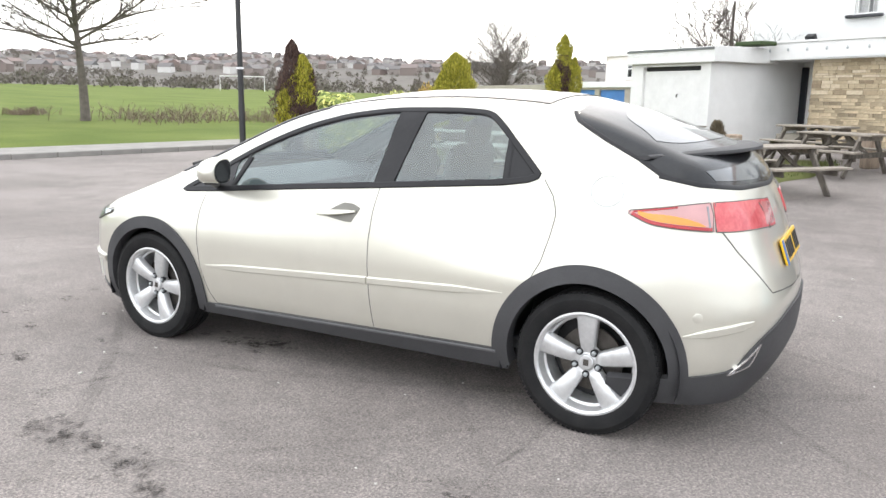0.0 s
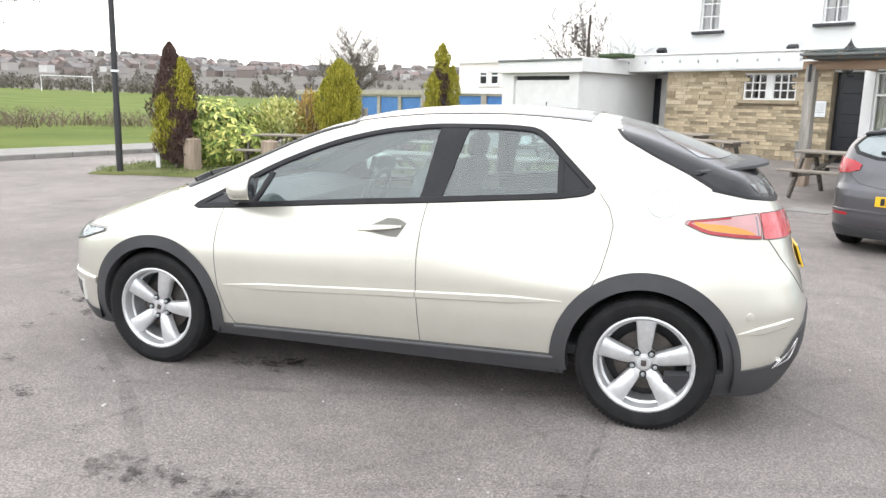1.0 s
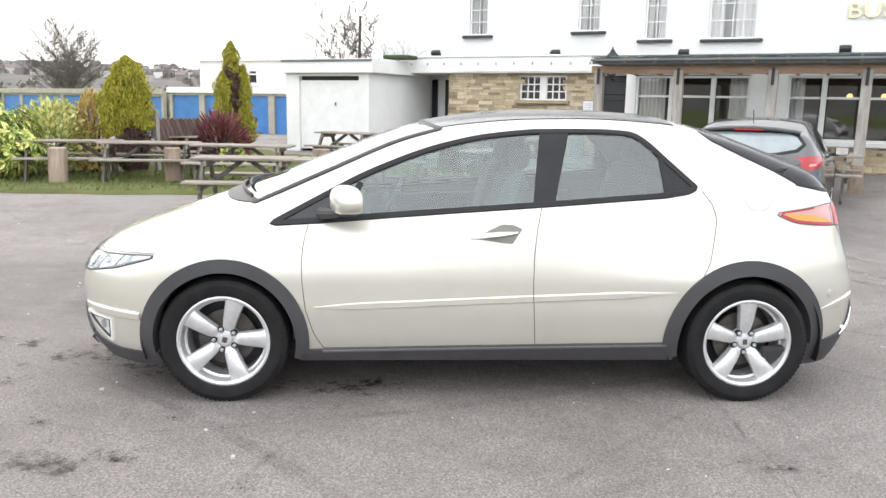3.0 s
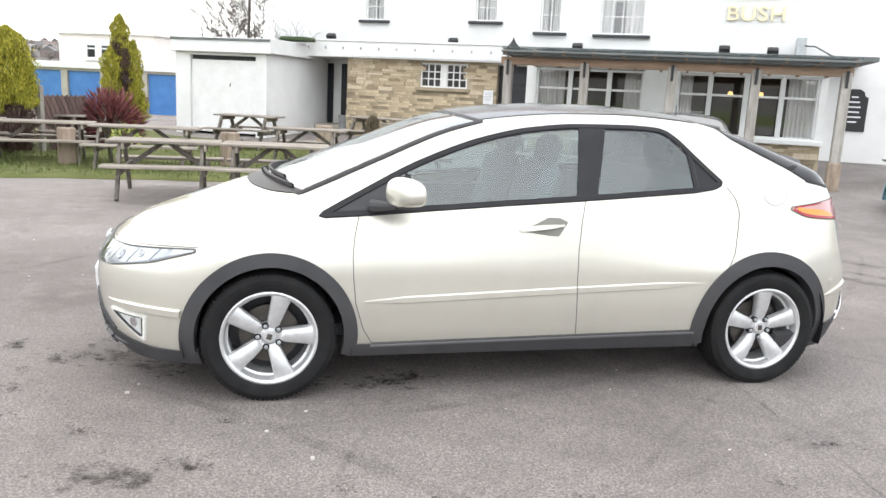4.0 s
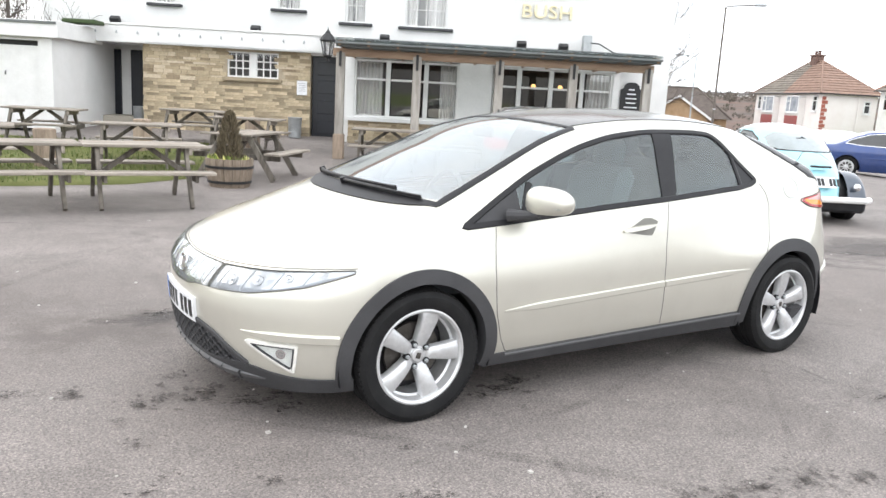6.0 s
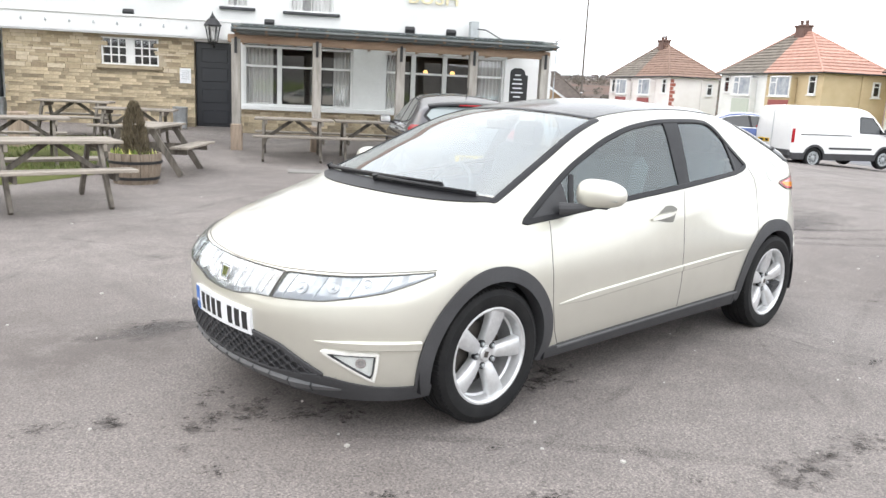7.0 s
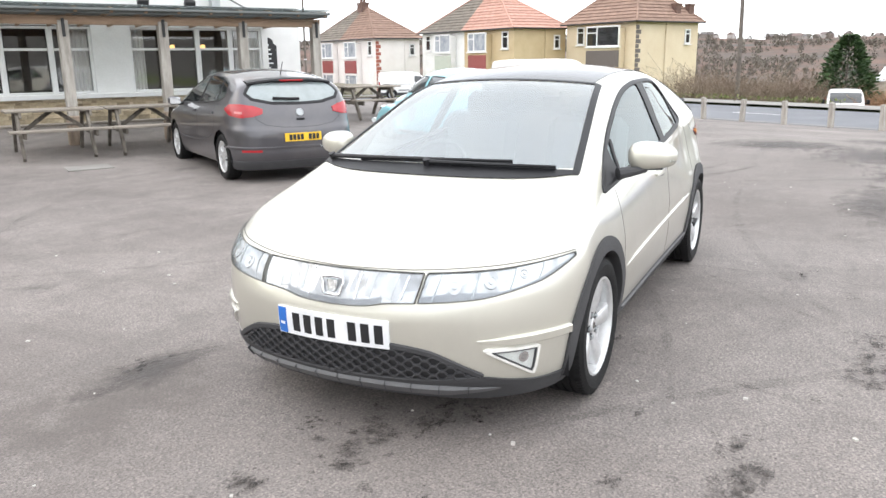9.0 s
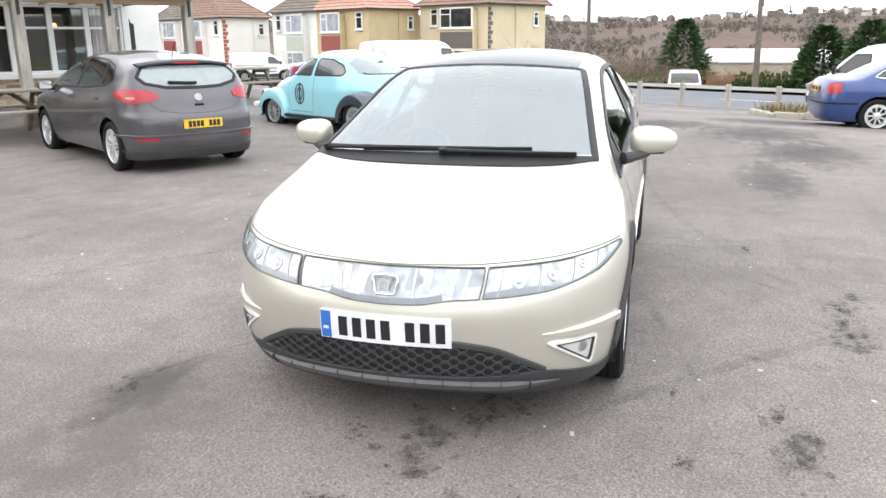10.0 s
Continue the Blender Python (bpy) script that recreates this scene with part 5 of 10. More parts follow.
def hatchback():
    car = thing("hatchback_car", Matrix(), "champagne silver five-door hatchback parked on the worn asphalt", "car")
    for name, s, v, f, n in HB.panels(sort_hatch, floor=0.232, n_phi=182, n_mid=190, n_end=70):
        from_panel(name, v, f, n, M_TAILGLASS if name == "rear_screen" else M_PAINT, car, "dark wrap-round rear screen" if name == "rear_screen" else "")
        if name and name != "rear_screen" and v[:, 2].max() > 1.0 and "bonnet" not in name and "bumper" not in name:
            from_panel("cabin_lining", v - 0.014 * n, f, n, M_LINING, car)
    side, nose, tail, above = HB.side, HB.nose, HB.tail, HB.above

    # underside, wheel wells
    make("underbody", Mesh().box((3.7, 1.38, 0.05), pose(0, 0, 0.245), 0.01).box((0.55, 0.9, 0.25), pose(1.65, 0, 0.36), 0.05).box((0.45, 0.9, 0.25), pose(-1.65, 0, 0.38), 0.05), M_BLACK, car)
    for x in (1.3175, -1.3095):
        for s in (1, -1):
            a = np.linspace(-0.25, math.pi + 0.25, 26)
            vs = [(x + 0.40 * math.cos(t), s * y, 0.31 + 0.40 * math.sin(t)) for y in (0.50, 0.845) for t in a]
            n = len(a)
            well = Mesh().add(vs, [(i, i + 1, n + i + 1, n + i) for i in range(n - 1)] + [tuple(range(n))])
            make("wheel_well", well, M_BLACK, car)

    # the dark plastic skirts round wheels, sills and bumpers
    for s in (1, -1):
        for cx, r0, r1, a0, a1 in ((1.3125, 0.347, 0.413, -15, 195), (-1.3095, 0.352, 0.427, -12, 192)):
            a = np.radians(np.linspace(a0, a1, 60))
            lo, hi = [np.stack([cx + r * np.cos(a), 0.312 + r * np.sin(a)], 1) for r in (r0, r1)]
            make("arch_trim", sheet(side, lo, hi, 5, off=0.010, sign=s, edge=0.06), M_PLASTIC, car, "dark grey plastic arch trim")
        lo, hi = pair([(0.95, 0.205), (-0.95, 0.215)], [(0.93, 0.268), (-0.93, 0.310)], 0.05)
        make("sill_cover", sheet(side, lo, hi, 5, off=0.008, sign=s, edge=0.03), M_PLASTIC, car, "dark grey plastic sill")
    az = np.linspace(-62, 62, 70)
    up = curve([(0, 0.262), (20, 0.266), (30, 0.278), (35.5, 0.292), (42, 0.272), (50, 0.252), (62, 0.245)])
    make("front_skirt", sheet(nose, np.stack([az, 0 * az + 0.182], 1), np.stack([az, up(np.abs(az))], 1), 6, off=0.008, edge=0.03), M_PLASTIC, car, "dark grey plastic lower bumper")
    make("front_lip", ribbon(nose, [(-42, 0.236), (0, 0.236), (42, 0.236)], 0.050, 0.024, scale=lambda u: 0.2 + 0.8 * min(1, u * 6, (1 - u) * 6)), M_LIP, car, "grey plastic bumper lip")
    for k in range(-5, 6):
        make("lip_notch", ribbon(nose, [(k * 6.5, 0.218), (k * 6.5, 0.256)], 0.004, 0.0255, 0.01), M_PLASTIC, car)
    az = np.linspace(-64, 64, 70)
    up = curve([(0, 0.545), (14, 0.54), (23.4, 0.515), (31, 0.475), (35, 0.425), (39, 0.345), (44, 0.325), (52, 0.30), (64, 0.275)])
    make("rear_skirt", sheet(tail, np.stack([az, 0 * az + 0.185], 1), np.stack([az, up(np.abs(az))], 1), 6, off=0.010, edge=0.03), M_PLASTIC, car, "dark grey plastic rear diffuser")

    for s in (1, -1):
        # panel gaps and the raised crease
        for pts in ([(0.905, 0.888), (0.925, 0.80), (0.933, 0.706), (0.928, 0.60), (0.915, 0.48), (0.875, 0.35), (0.828, 0.272)],
                    [(-0.245, 0.997), (-0.222, 0.88), (-0.208, 0.74), (-0.208, 0.60), (-0.218, 0.45), (-0.230, 0.303)],
                    [(-1.065, 1.075), (-1.115, 1.01), (-1.138, 0.938), (-1.125, 0.85), (-1.098, 0.73), (-1.06, 0.655)],
                    [(0.828, 0.274), (-0.90, 0.312)]):
            make("door_gap", ribbon(side, pts, 0.0045, 0.001, sign=s), M_SEAM, car)
        # highlight on the sill's top edge, painted as a paler ribbon
        make("sill_highlight", ribbon(side, [(0.835, 0.262), (-0.90, 0.300)], 0.014, 0.016, sign=s), M_LIP, car, "painted highlight along the sill's top lip")
        make("body_crease", ribbon(side, [(0.87, 0.488), (0.4, 0.510), (-0.205, 0.540)], 0.036, 0.011, sign=s, scale=lambda u: 0.25 + 0.75 * min(1, u * 5)), M_PAINT, car)
        make("body_crease", ribbon(side, [(-0.212, 0.540), (-0.6, 0.558), (-0.93, 0.574)], 0.036, 0.011, sign=s, scale=lambda u: 0.15 + 0.85 * min(1, (1 - u) * 3)), M_PAINT, car)
        make("bumper_crease", ribbon(nose, [(34, 0.446), (42, 0.440), (50, 0.438), (58.5, 0.432)], 0.040, 0.016, sign=s, scale=lambda u: 0.2 + 0.8 * min(1, u * 3)), M_PAINT, car)
        make("bumper_crease", ribbon(tail, [(49, 0.484), (42, 0.512), (34.5, 0.541)], 0.036, 0.012, sign=s, scale=lambda u: 0.2 + 0.8 * min(1, u * 3) * min(1, (1 - u) * 4 + 0.2)), M_PAINT, car)
        make("tailgate_gap", ribbon(tail, [(41.2, 0.915), (40.5, 0.90), (37, 0.82), (30.5, 0.70), (27, 0.64), (10, 0.615), (0, 0.612)], 0.006, 0.0012, sign=s), M_SEAM, car)
        make("bonnet_gap", ribbon(nose, [(62.5, 0.742), (55, 0.738), (40, 0.722), (20, 0.704), (0, 0.697)], 0.005, 0.001, sign=s), M_SEAM, car)

        # side windows
        def low(x):
            return np.interp(x, [p[0] for p in DLO_LOW[::-1]], [p[1] for p in DLO_LOW[::-1]])

        def top(x):
            return np.interp(x, [p[0] for p in DLO_TOP[::-1]], [p[1] for p in DLO_TOP[::-1]])
        for nm, x0, x1 in (("front_window", 0.76, -0.285), ("rear_window", -0.292, -0.885)):
            xs = np.linspace(x0, x1, 34)
            make(nm, sheet(side, np.stack([xs, low(xs)], 1), np.stack([xs, top(xs)], 1), 12, off=-0.002, sign=s, edge=0.002), M_GLASS, car, "tinted side window")
        xs = np.linspace(1.07, 0.74, 14)
        make("corner_trim", sheet(side, np.stack([xs, low(xs)], 1), np.stack([xs, top(xs)], 1), 5, off=0.001, sign=s), M_PLASTIC, car, "dark plastic mirror corner")
        xs = np.linspace(-0.885, -1.033, 14)
        make("quarter_light", sheet(side, np.stack([xs, low(xs)], 1), np.stack([xs, top(xs)], 1), 5, off=0.001, sign=s), M_BLACK, car, "dark quarter light")
        for x0, x1, lean in ((-0.195, -0.350, 0.050),):
            zz = np.linspace(0, 1, 16)
            a0 = np.stack([x0 - lean * zz - 0.005 + 0 * zz, low(np.full(16, x0)) + zz * (top(np.full(16, x0 - lean)) - low(np.full(16, x0)))], 1)
            a1 = np.stack([x1 - lean * zz + 0.04 * (1 - zz), low(np.full(16, x1)) + zz * (top(np.full(16, x1 - lean)) - low(np.full(16, x1)))], 1)
            make("centre_pillar", sheet(side, a0, a1, 4, off=0.004, sign=s), M_BLACK, car, "black centre pillar")
        make("window_frame", ribbon(side, DLO_LOW + DLO_TOP[::-1][1:-1], 0.031, 0.007, 0.015, sign=s, sink=0.02, closed=True), M_BLACK, car, "black window surround")
        make("window_divider", ribbon(side, [(0.735, 0.92), (0.655, 1.09)], 0.034, 0.005, sign=s), M_BLACK, car)
        make("window_divider", ribbon(side, [(-0.885, 1.05), (-0.868, 1.235)], 0.030, 0.005, sign=s), M_BLACK, car)

        # door handle over a flat sheet that paints the shade of its scoop
        hl = [(0.112, 0.836), (0.03, 0.868), (-0.045, 0.905), (-0.105, 0.903), (-0.148, 0.884)]
        hb = [(0.112, 0.836), (0.03, 0.826), (-0.05, 0.814), (-0.10, 0.812), (-0.148, 0.884)]
        lo, hi = pair(hb, hl, 0.01)
        make("handle_scoop_shade", sheet(side, lo, hi, 6, off=0.0015, sign=s, edge=0.002), M_SCOOP, car, "flat dark patch painted as the scoop's shade")
        handle = ribbon(side, [(0.108, 0.838), (0.02, 0.850), (-0.06, 0.858), (-0.125, 0.866)], 0.030, 0.034, 0.01, sign=s, scale=lambda u: 0.45 + 0.55 * math.sin(math.pi * min(1, u * 1.1)) ** 0.7)
        make("door_handle", handle, M_PAINT, car)
        # mirror
        mm = pose(0.70, s * 0.938, 1.022, 0, 0, s * 22)
        vs, fs = [], []
        nu, nv = 26, 14
        for i in range(nv + 1):
            th = math.pi * i / nv
            for j in range(nu):
                ph = 2 * math.pi * j / nu
                cx, cy, cz = math.cos(ph) * math.sin(th), math.sin(ph) * math.sin(th), math.cos(th)
                sq = lambda a, e: math.copysign(abs(a) ** e, a)
                px = 0.078 * sq(cx, 0.8)
                px = max(px, -0.040)
                vs.append((px, 0.122 * sq(cy, 0.75), max(0.072 * sq(cz, 0.8), -0.056) * (1 - 0.20 * s * cy)))
        fs = [(i * nu + j, i * nu + (j + 1) % nu, (i + 1) * nu + (j + 1) % nu, (i + 1) * nu + j) for i in range(nv) for j in range(nu)]
        mir = make("door_mirror", Mesh().add(vs, fs, mm), M_PAINT, car, "silver door mirror on a dark arm", sharp=60)
        for nm, xx, ry, rz, mt in (("mirror_bezel", -0.041, 0.104, 0.060, M_BLACK), ("mirror_glass", -0.0435, 0.092, 0.050, M_TAILGLASS)):
            loop = []
            for j in range(28):
                ph = 2 * math.pi * j / 28
                cy, cz = math.cos(ph), math.sin(ph)
                loop.append((ry * math.copysign(abs(cy) ** 0.75, cy), rz * math.copysign(abs(cz) ** 0.8, cz) * (1 - 0.12 * s * cy)))
            make(nm, Mesh().add([(xx, a, b) for a, b in loop] + [(xx + 0.012, a * 1.02, b * 1.02) for a, b in loop], [tuple(range(28))] + [(j, (j + 1) % 28, 28 + (j + 1) % 28, 28 + j) for j in range(28)], mm), mt, mir)
        make("mirror_arm", Mesh().tube([(0.84, s * 0.80, 0.945), (0.79, s * 0.86, 0.952), (0.74, s * 0.915, 0.962)], [0.032, 0.024, 0.018], 10), M_PLASTIC, mir)
        make("mirror_underside", Mesh().box((0.080, 0.13, 0.016), mm @ pose(0.008, -0.018 * s, -0.057), 0.007), M_PLASTIC, mir)
        make("side_repeater", Mesh().box((0.012, 0.10, 0.010), mm @ pose(0.064, 0.05 * s, -0.018, 0, 0, -s * 14), 0.004), M_LENS, mir)

        # headlamp
        lo, hi = pair([(21.5, 0.594), (36, 0.616), (50, 0.660), (62, 0.722)], [(23.5, 0.694), (40, 0.708), (55, 0.728), (62, 0.734)], 2.0)
        lamp = make("headlamp", sheet(nose, lo, hi, 8, off=0.002, sign=s), M_REFLECT, car, "clear headlamp with bright reflectors")
        make("lamp_lens", sheet(nose, lo, hi, 8, off=0.010, sign=s), M_LENS, lamp)
        make("lamp_rim", ribbon(nose, list(map(tuple, lo)) + list(map(tuple, hi[::-1])), 0.005, 0.010, 0.6, sign=s, closed=True), M_SEAM, lamp)
        # grey shroud along the lower edge and at the outer tip
        zl = np.linspace(0, 1, len(lo))
        make("lamp_shroud", sheet(nose, lo, lo + (hi - lo) * (0.20 + 0.10 * np.sin(9 * zl))[:, None], 3, off=0.004, sign=s, edge=0.001), M_LAMP_GREY, lamp)
        for a, z, r in ((29.5, 0.652, 0.030), (37.5, 0.668, 0.028), (45.5, 0.690, 0.020)):
            p, n = nose(np.array([[a, z]]), s)
            q = Vector(n[0]).to_track_quat("Z", "Y").to_matrix().to_4x4()
            make("lamp_bowl", Mesh().lathe([(r, 0.001), (r, 0.006), (r * 0.86, 0.007), (r * 0.6, 0.003), (r * 0.3, 0.003), (r * 0.25, 0.008), (0, 0.009)], 24, Matrix.Translation(p[0]) @ q), M_REFLECT, lamp)
        for a, z0, z1 in ((24.5, 0.602, 0.696), (33.0, 0.617, 0.700), (41.5, 0.640, 0.708), (49, 0.665, 0.72)):
            make("lamp_divider", ribbon(nose, [(a, z0), (a + 2.5, z1)], 0.006, 0.005, 0.2, sign=s), M_GALV, lamp)
        # fog lamp
        tri = [(35.8, 0.408), (48.4, 0.402), (47.6, 0.284)]
        lo, hi = pair([tri[0], tri[2]], [tri[0], tri[1]], 1.0)
        fog = make("fog_lamp", sheet(nose, lo, hi, 6, off=0.003, sign=s), M_FOG, car, "triangular fog lamp in a bright rim")
        make("fog_lens", sheet(nose, lo, hi, 6, off=0.007, sign=s), M_LENS, fog)
        make("fog_rim", ribbon(nose, tri, 0.016, 0.012, 0.5, sign=s, closed=True), M_FOG, fog, "bright fog lamp rim")
        make("fog_gasket", ribbon(nose, [(37.2, 0.400), (47.7, 0.395), (47.1, 0.297)], 0.006, 0.013, 0.5, sign=s, closed=True), M_PLASTIC, fog)
        p, n = nose(np.array([[44.6, 0.366]]), s)
        make("fog_bulb", Mesh().lathe([(0.022, 0.004), (0.022, 0.008), (0.018, 0.009), (0.010, 0.006), (0, 0.008)], 20, Matrix.Translation(p[0]) @ Vector(n[0]).to_track_quat("Z", "Y").to_matrix().to_4x4()), M_CHROME, fog)
        # tail lamp
        cut = [(60.2, 42.6, M_CLEAR_RED), (42.2, 13.0, M_SALMON)]
        ul, ll = curve([(60.2, 0.976), (41, 1.020), (30, 1.015), (16, 1.00)]), curve([(60.2, 0.962), (54.5, 0.922), (41, 0.905), (30, 0.90), (16, 0.885)])
        for a0, a1, mt in cut:
            xs = np.linspace(a0, a1, 16)
            lamp = make("tail_lamp", sheet(tail, np.stack([xs, ll(xs)], 1), np.stack([xs, ul(xs)], 1), 6, off=0.005, sign=s), mt, car, "red tail lamp")
            if a0 > 60:
                xs = np.linspace(58, 44.5, 12)
                make("indicator", sheet(tail, np.stack([xs, ll(xs) + 0.018], 1), np.stack([xs, ll(xs) + 0.020 + 0.030 * np.sin(np.linspace(0.25, math.pi, 12)) ** 0.7], 1), 3, off=0.0075, sign=s, edge=0.001), M_AMBER, lamp, "amber indicator")
                make("lamp_border", ribbon(tail, [(float(x), float(ll(x)) + 0.009) for x in np.linspace(59.4, 43.2, 14)], 0.015, 0.0072, 0.5, sign=s), M_RED, lamp, "red lower border")
                make("lamp_border", ribbon(tail, [(43.6, 0.915), (43.8, 1.005)], 0.010, 0.0072, 0.3, sign=s), M_LAMP_GREY, lamp)
                make("lamp_border", ribbon(tail, [(float(x), float(ul(x)) - 0.006) for x in np.linspace(59.0, 50.0, 10)], 0.009, 0.0072, 0.5, sign=s), M_RED, lamp)
            if a0 < 60:
                make("lamp_split", ribbon(tail, [(23.3, 0.995), (19.0, 0.885)], 0.006, 0.007, 0.3, sign=s), M_SEAM, lamp)
                xs = np.linspace(22, 14, 10)
                make("lamp_inner", sheet(tail, np.stack([xs, ll(xs) + 0.012], 1), np.stack([xs, ul(xs) - 0.012], 1), 3, off=0.0075, sign=s, edge=0.001), M_PALE_RED, lamp, "paler reversing strip")
            xs = np.linspace(a0, a1, 16)
            loop = [(float(x), float(ll(x))) for x in xs] + [(float(x), float(ul(x))) for x in xs[::-1]]
            make("lamp_rim", ribbon(tail, loop, 0.005, 0.006, 0.5, sign=s, closed=True), M_SEAM, lamp)
        # tailpipe finisher
        make("exhaust_finisher", ribbon(tail, [(32.4, 0.447), (39.6, 0.328), (34.8, 0.362)], 0.010, 0.014, 0.5, sign=s, closed=True), M_CHROME, car, "chrome triangular exhaust finisher")
        p, n = tail(np.array([[46.5, 0.565]]), s)
        make("bumper_cap", Mesh().lathe([(0.020, -0.004), (0.020, 0.002), (0.016, 0.003), (0, 0.003)], 20, Matrix.Translation(p[0]) @ Vector(n[0]).to_track_quat("Z", "Y").to_matrix().to_4x4()), M_PAINT, car)

    # fuel flap, on the left
    t = np.linspace(0, 2 * math.pi, 40, endpoint=False)
    make("fuel_flap", ribbon(side, np.stack([-1.352 + 0.070 * np.cos(t), 1.045 + 0.062 * np.sin(t)], 1).tolist(), 0.005, 0.0012, 0.01, closed=True), M_GALV, car)

    # windscreen, roof glass, rear screen
    u = np.linspace(-1, 1, 37)
    yb, yt = u * 0.702, u * 0.540
    make("windscreen", sheet(above, np.stack([screen_base(yb), yb], 1), np.stack([screen_top(yt), yt], 1), 26, off=-0.001, edge=0.002), M_SCREEN, car, "windscreen reflecting the bright sky")
    make("cowl", sheet(above, np.stack([np.maximum(bonnet_back(yb), screen_base(yb) + 0.012), yb], 1), np.stack([screen_base(yb) - 0.012, yb], 1), 5, off=0.005), M_BLACK, car, "black scuttle panel under the wipers")
    frame_line = [(screen_base(y), y) for y in yb * 0.982] + [(screen_top(y), y) for y in yt[::-1] * 0.977]
    make("screen_frame", ribbon(above, frame_line, 0.037, 0.004, 0.02, sink=0.02, closed=True), M_BLACK, car, "black windscreen edge")
    yr = u * 0.50
    make("glass_roof", sheet(above, np.stack([screen_top(yr) + 0.0, yr], 1), np.stack([0 * yr - 0.98, yr], 1), 24, off=0.004), M_ROOFGLASS, car, "dark glass roof panel")
    for s in (1, -1):
        make("screen_edge", ribbon(side, [(-1.112, 1.365), (-1.154, 1.325), (-1.306, 1.249), (-1.455, 1.181), (-1.565, 1.120)], 0.020, 0.003, sign=s), M_BLACK, car)
    make("screen_edge", ribbon(tail, [(-53, 1.118), (-44.7, 1.088), (-30.5, 1.064), (0, 1.048), (30.5, 1.064), (44.7, 1.088), (53, 1.118)], 0.022, 0.003), M_BLACK, car)
    # the two panes, above and below the spoiler
    yu = u * 0.56
    make("upper_pane", sheet(above, np.stack([-1.655 + 0.34 * yu * yu + 0.06 * np.abs(u) ** 8, yu], 1), np.stack([-1.265 - 0.05 * yu * yu - 0.13 * np.abs(u) ** 6, yu * 0.84], 1), 16, off=0.002, edge=0.001), M_TAILPANE, car, "upper rear pane, light behind it put in as grey")
    al = u * 40.0
    make("lower_pane", sheet(tail, np.stack([al, 1.078 + 0.022 * u * u], 1), np.stack([al * 1.04, 1.150 - 0.012 * u * u], 1), 6, off=0.002, edge=0.001), M_TAILPANE, car, "lower rear pane, light behind it put in as grey")
    sp = Mesh()
    prof = [(0.10, 0.006), (0.02, 0.020), (-0.10, 0.030), (-0.155, 0.020), (-0.158, 0.006), (-0.10, -0.006), (0.0, -0.012)]
    k = len(prof)
    for yy in u * 0.70:
        x0 = -1.715 + 0.50 * yy * yy
        z0 = 1.196 - 0.03 * yy * yy
        w = 1 - 0.72 * abs(yy / 0.70) ** 3
        sp.v += [(x0 + 0.80 * a * w, yy, z0 + h * (0.35 + 0.65 * w)) for a, h in prof]
    sp.f = [(i * k + j, i * k + (j + 1) % k, (i + 1) * k + (j + 1) % k, (i + 1) * k + j) for i in range(len(u) - 1) for j in range(k)] + [tuple(range(k)), tuple(range((len(u) - 1) * k, len(u) * k))]
    make("rear_spoiler", sp, M_PLASTIC, car, "dark grey spoiler across the rear window", sharp=50)

    # grille band with badge
    az = np.linspace(-20.8, 20.8, 32)
    lo_c, hi_c = curve([(0, 0.560), (8, 0.566), (14, 0.584), (20.8, 0.593)]), curve([(0, 0.690), (22, 0.694)])
    g0, g1 = np.stack([az, lo_c(np.abs(az))], 1), np.stack([az + np.sign(az) * 2 * np.abs(az) / 20.8, hi_c(np.abs(az))], 1)
    grille = make("upper_grille", sheet(nose, g0, g1, 8, off=0.002), M_REFLECT, car, "clear panel between the headlamps")
    make("grille_lens", sheet(nose, g0, g1, 8, off=0.010), M_LENS, grille)
    make("grille_rim", ribbon(nose, g0.tolist() + g1[::-1].tolist(), 0.005, 0.010, 0.5, closed=True), M_SEAM, grille)
    for a, w in ((-18.2, 0.012), (-14.5, 0.050), (-9.6, 0.034), (-6.6, 0.010), (6.6, 0.010), (9.6, 0.034), (14.5, 0.050), (18.2, 0.012)):
        make("grille_slat", ribbon(nose, [(a * 0.96, 0.602 if abs(a) > 7 else 0.588), (a * 1.06, 0.682)], w, 0.006, 0.2), M_SLAT if w > 0.02 else M_CHROME, grille)
    az = np.linspace(-13, 13, 24)
    make("grille_shroud", sheet(nose, np.stack([az, lo_c(np.abs(az)) + 0.004], 1), np.stack([az, lo_c(np.abs(az)) + 0.024], 1), 2, off=0.005, edge=0.001), M_LAMP_GREY, grille)
    p, n = nose(np.array([[0.0, 0.630]]))
    badge = pose(p[0][0] + 0.012, 0, 0.632, 0, -14, 0)
    ring = [(-0.046, 0.034), (0.046, 0.034), (0.036, -0.036), (-0.036, -0.036)]
    bm = Mesh().tube([badge @ Vector((0, y, z)) for y, z in [(-0.05, 0.02), (-0.046, 0.034), (0, 0.038), (0.046, 0.034), (0.05, 0.02), (0.040, -0.030), (0.033, -0.037), (0, -0.038), (-0.033, -0.037), (-0.040, -0.030), (-0.05, 0.02)]], 0.006, 8)
    bm.add([badge @ Vector((0.003, y, z)) for y, z in ((-0.024, 0.022), (0.024, 0.022), (0.017, -0.024), (-0.017, -0.024))] + [badge @ Vector((-0.006, y, z)) for y, z in ((-0.028, 0.026), (0.028, 0.026), (0.021, -0.028), (-0.021, -0.028))], [(0, 1, 2, 3), (0, 4, 5, 1), (1, 5, 6, 2), (2, 6, 7, 3), (3, 7, 4, 0)])
    make("badge", bm, M_CHROME, grille, "chrome badge")

    # lower grille with its honeycomb
    az = np.linspace(-35.4, 35.4, 44)
    up = curve([(0, 0.425), (14, 0.418), (23, 0.398), (30, 0.345), (35.4, 0.296)])
    dn = curve([(0, 0.262), (20, 0.268), (35.4, 0.291)])
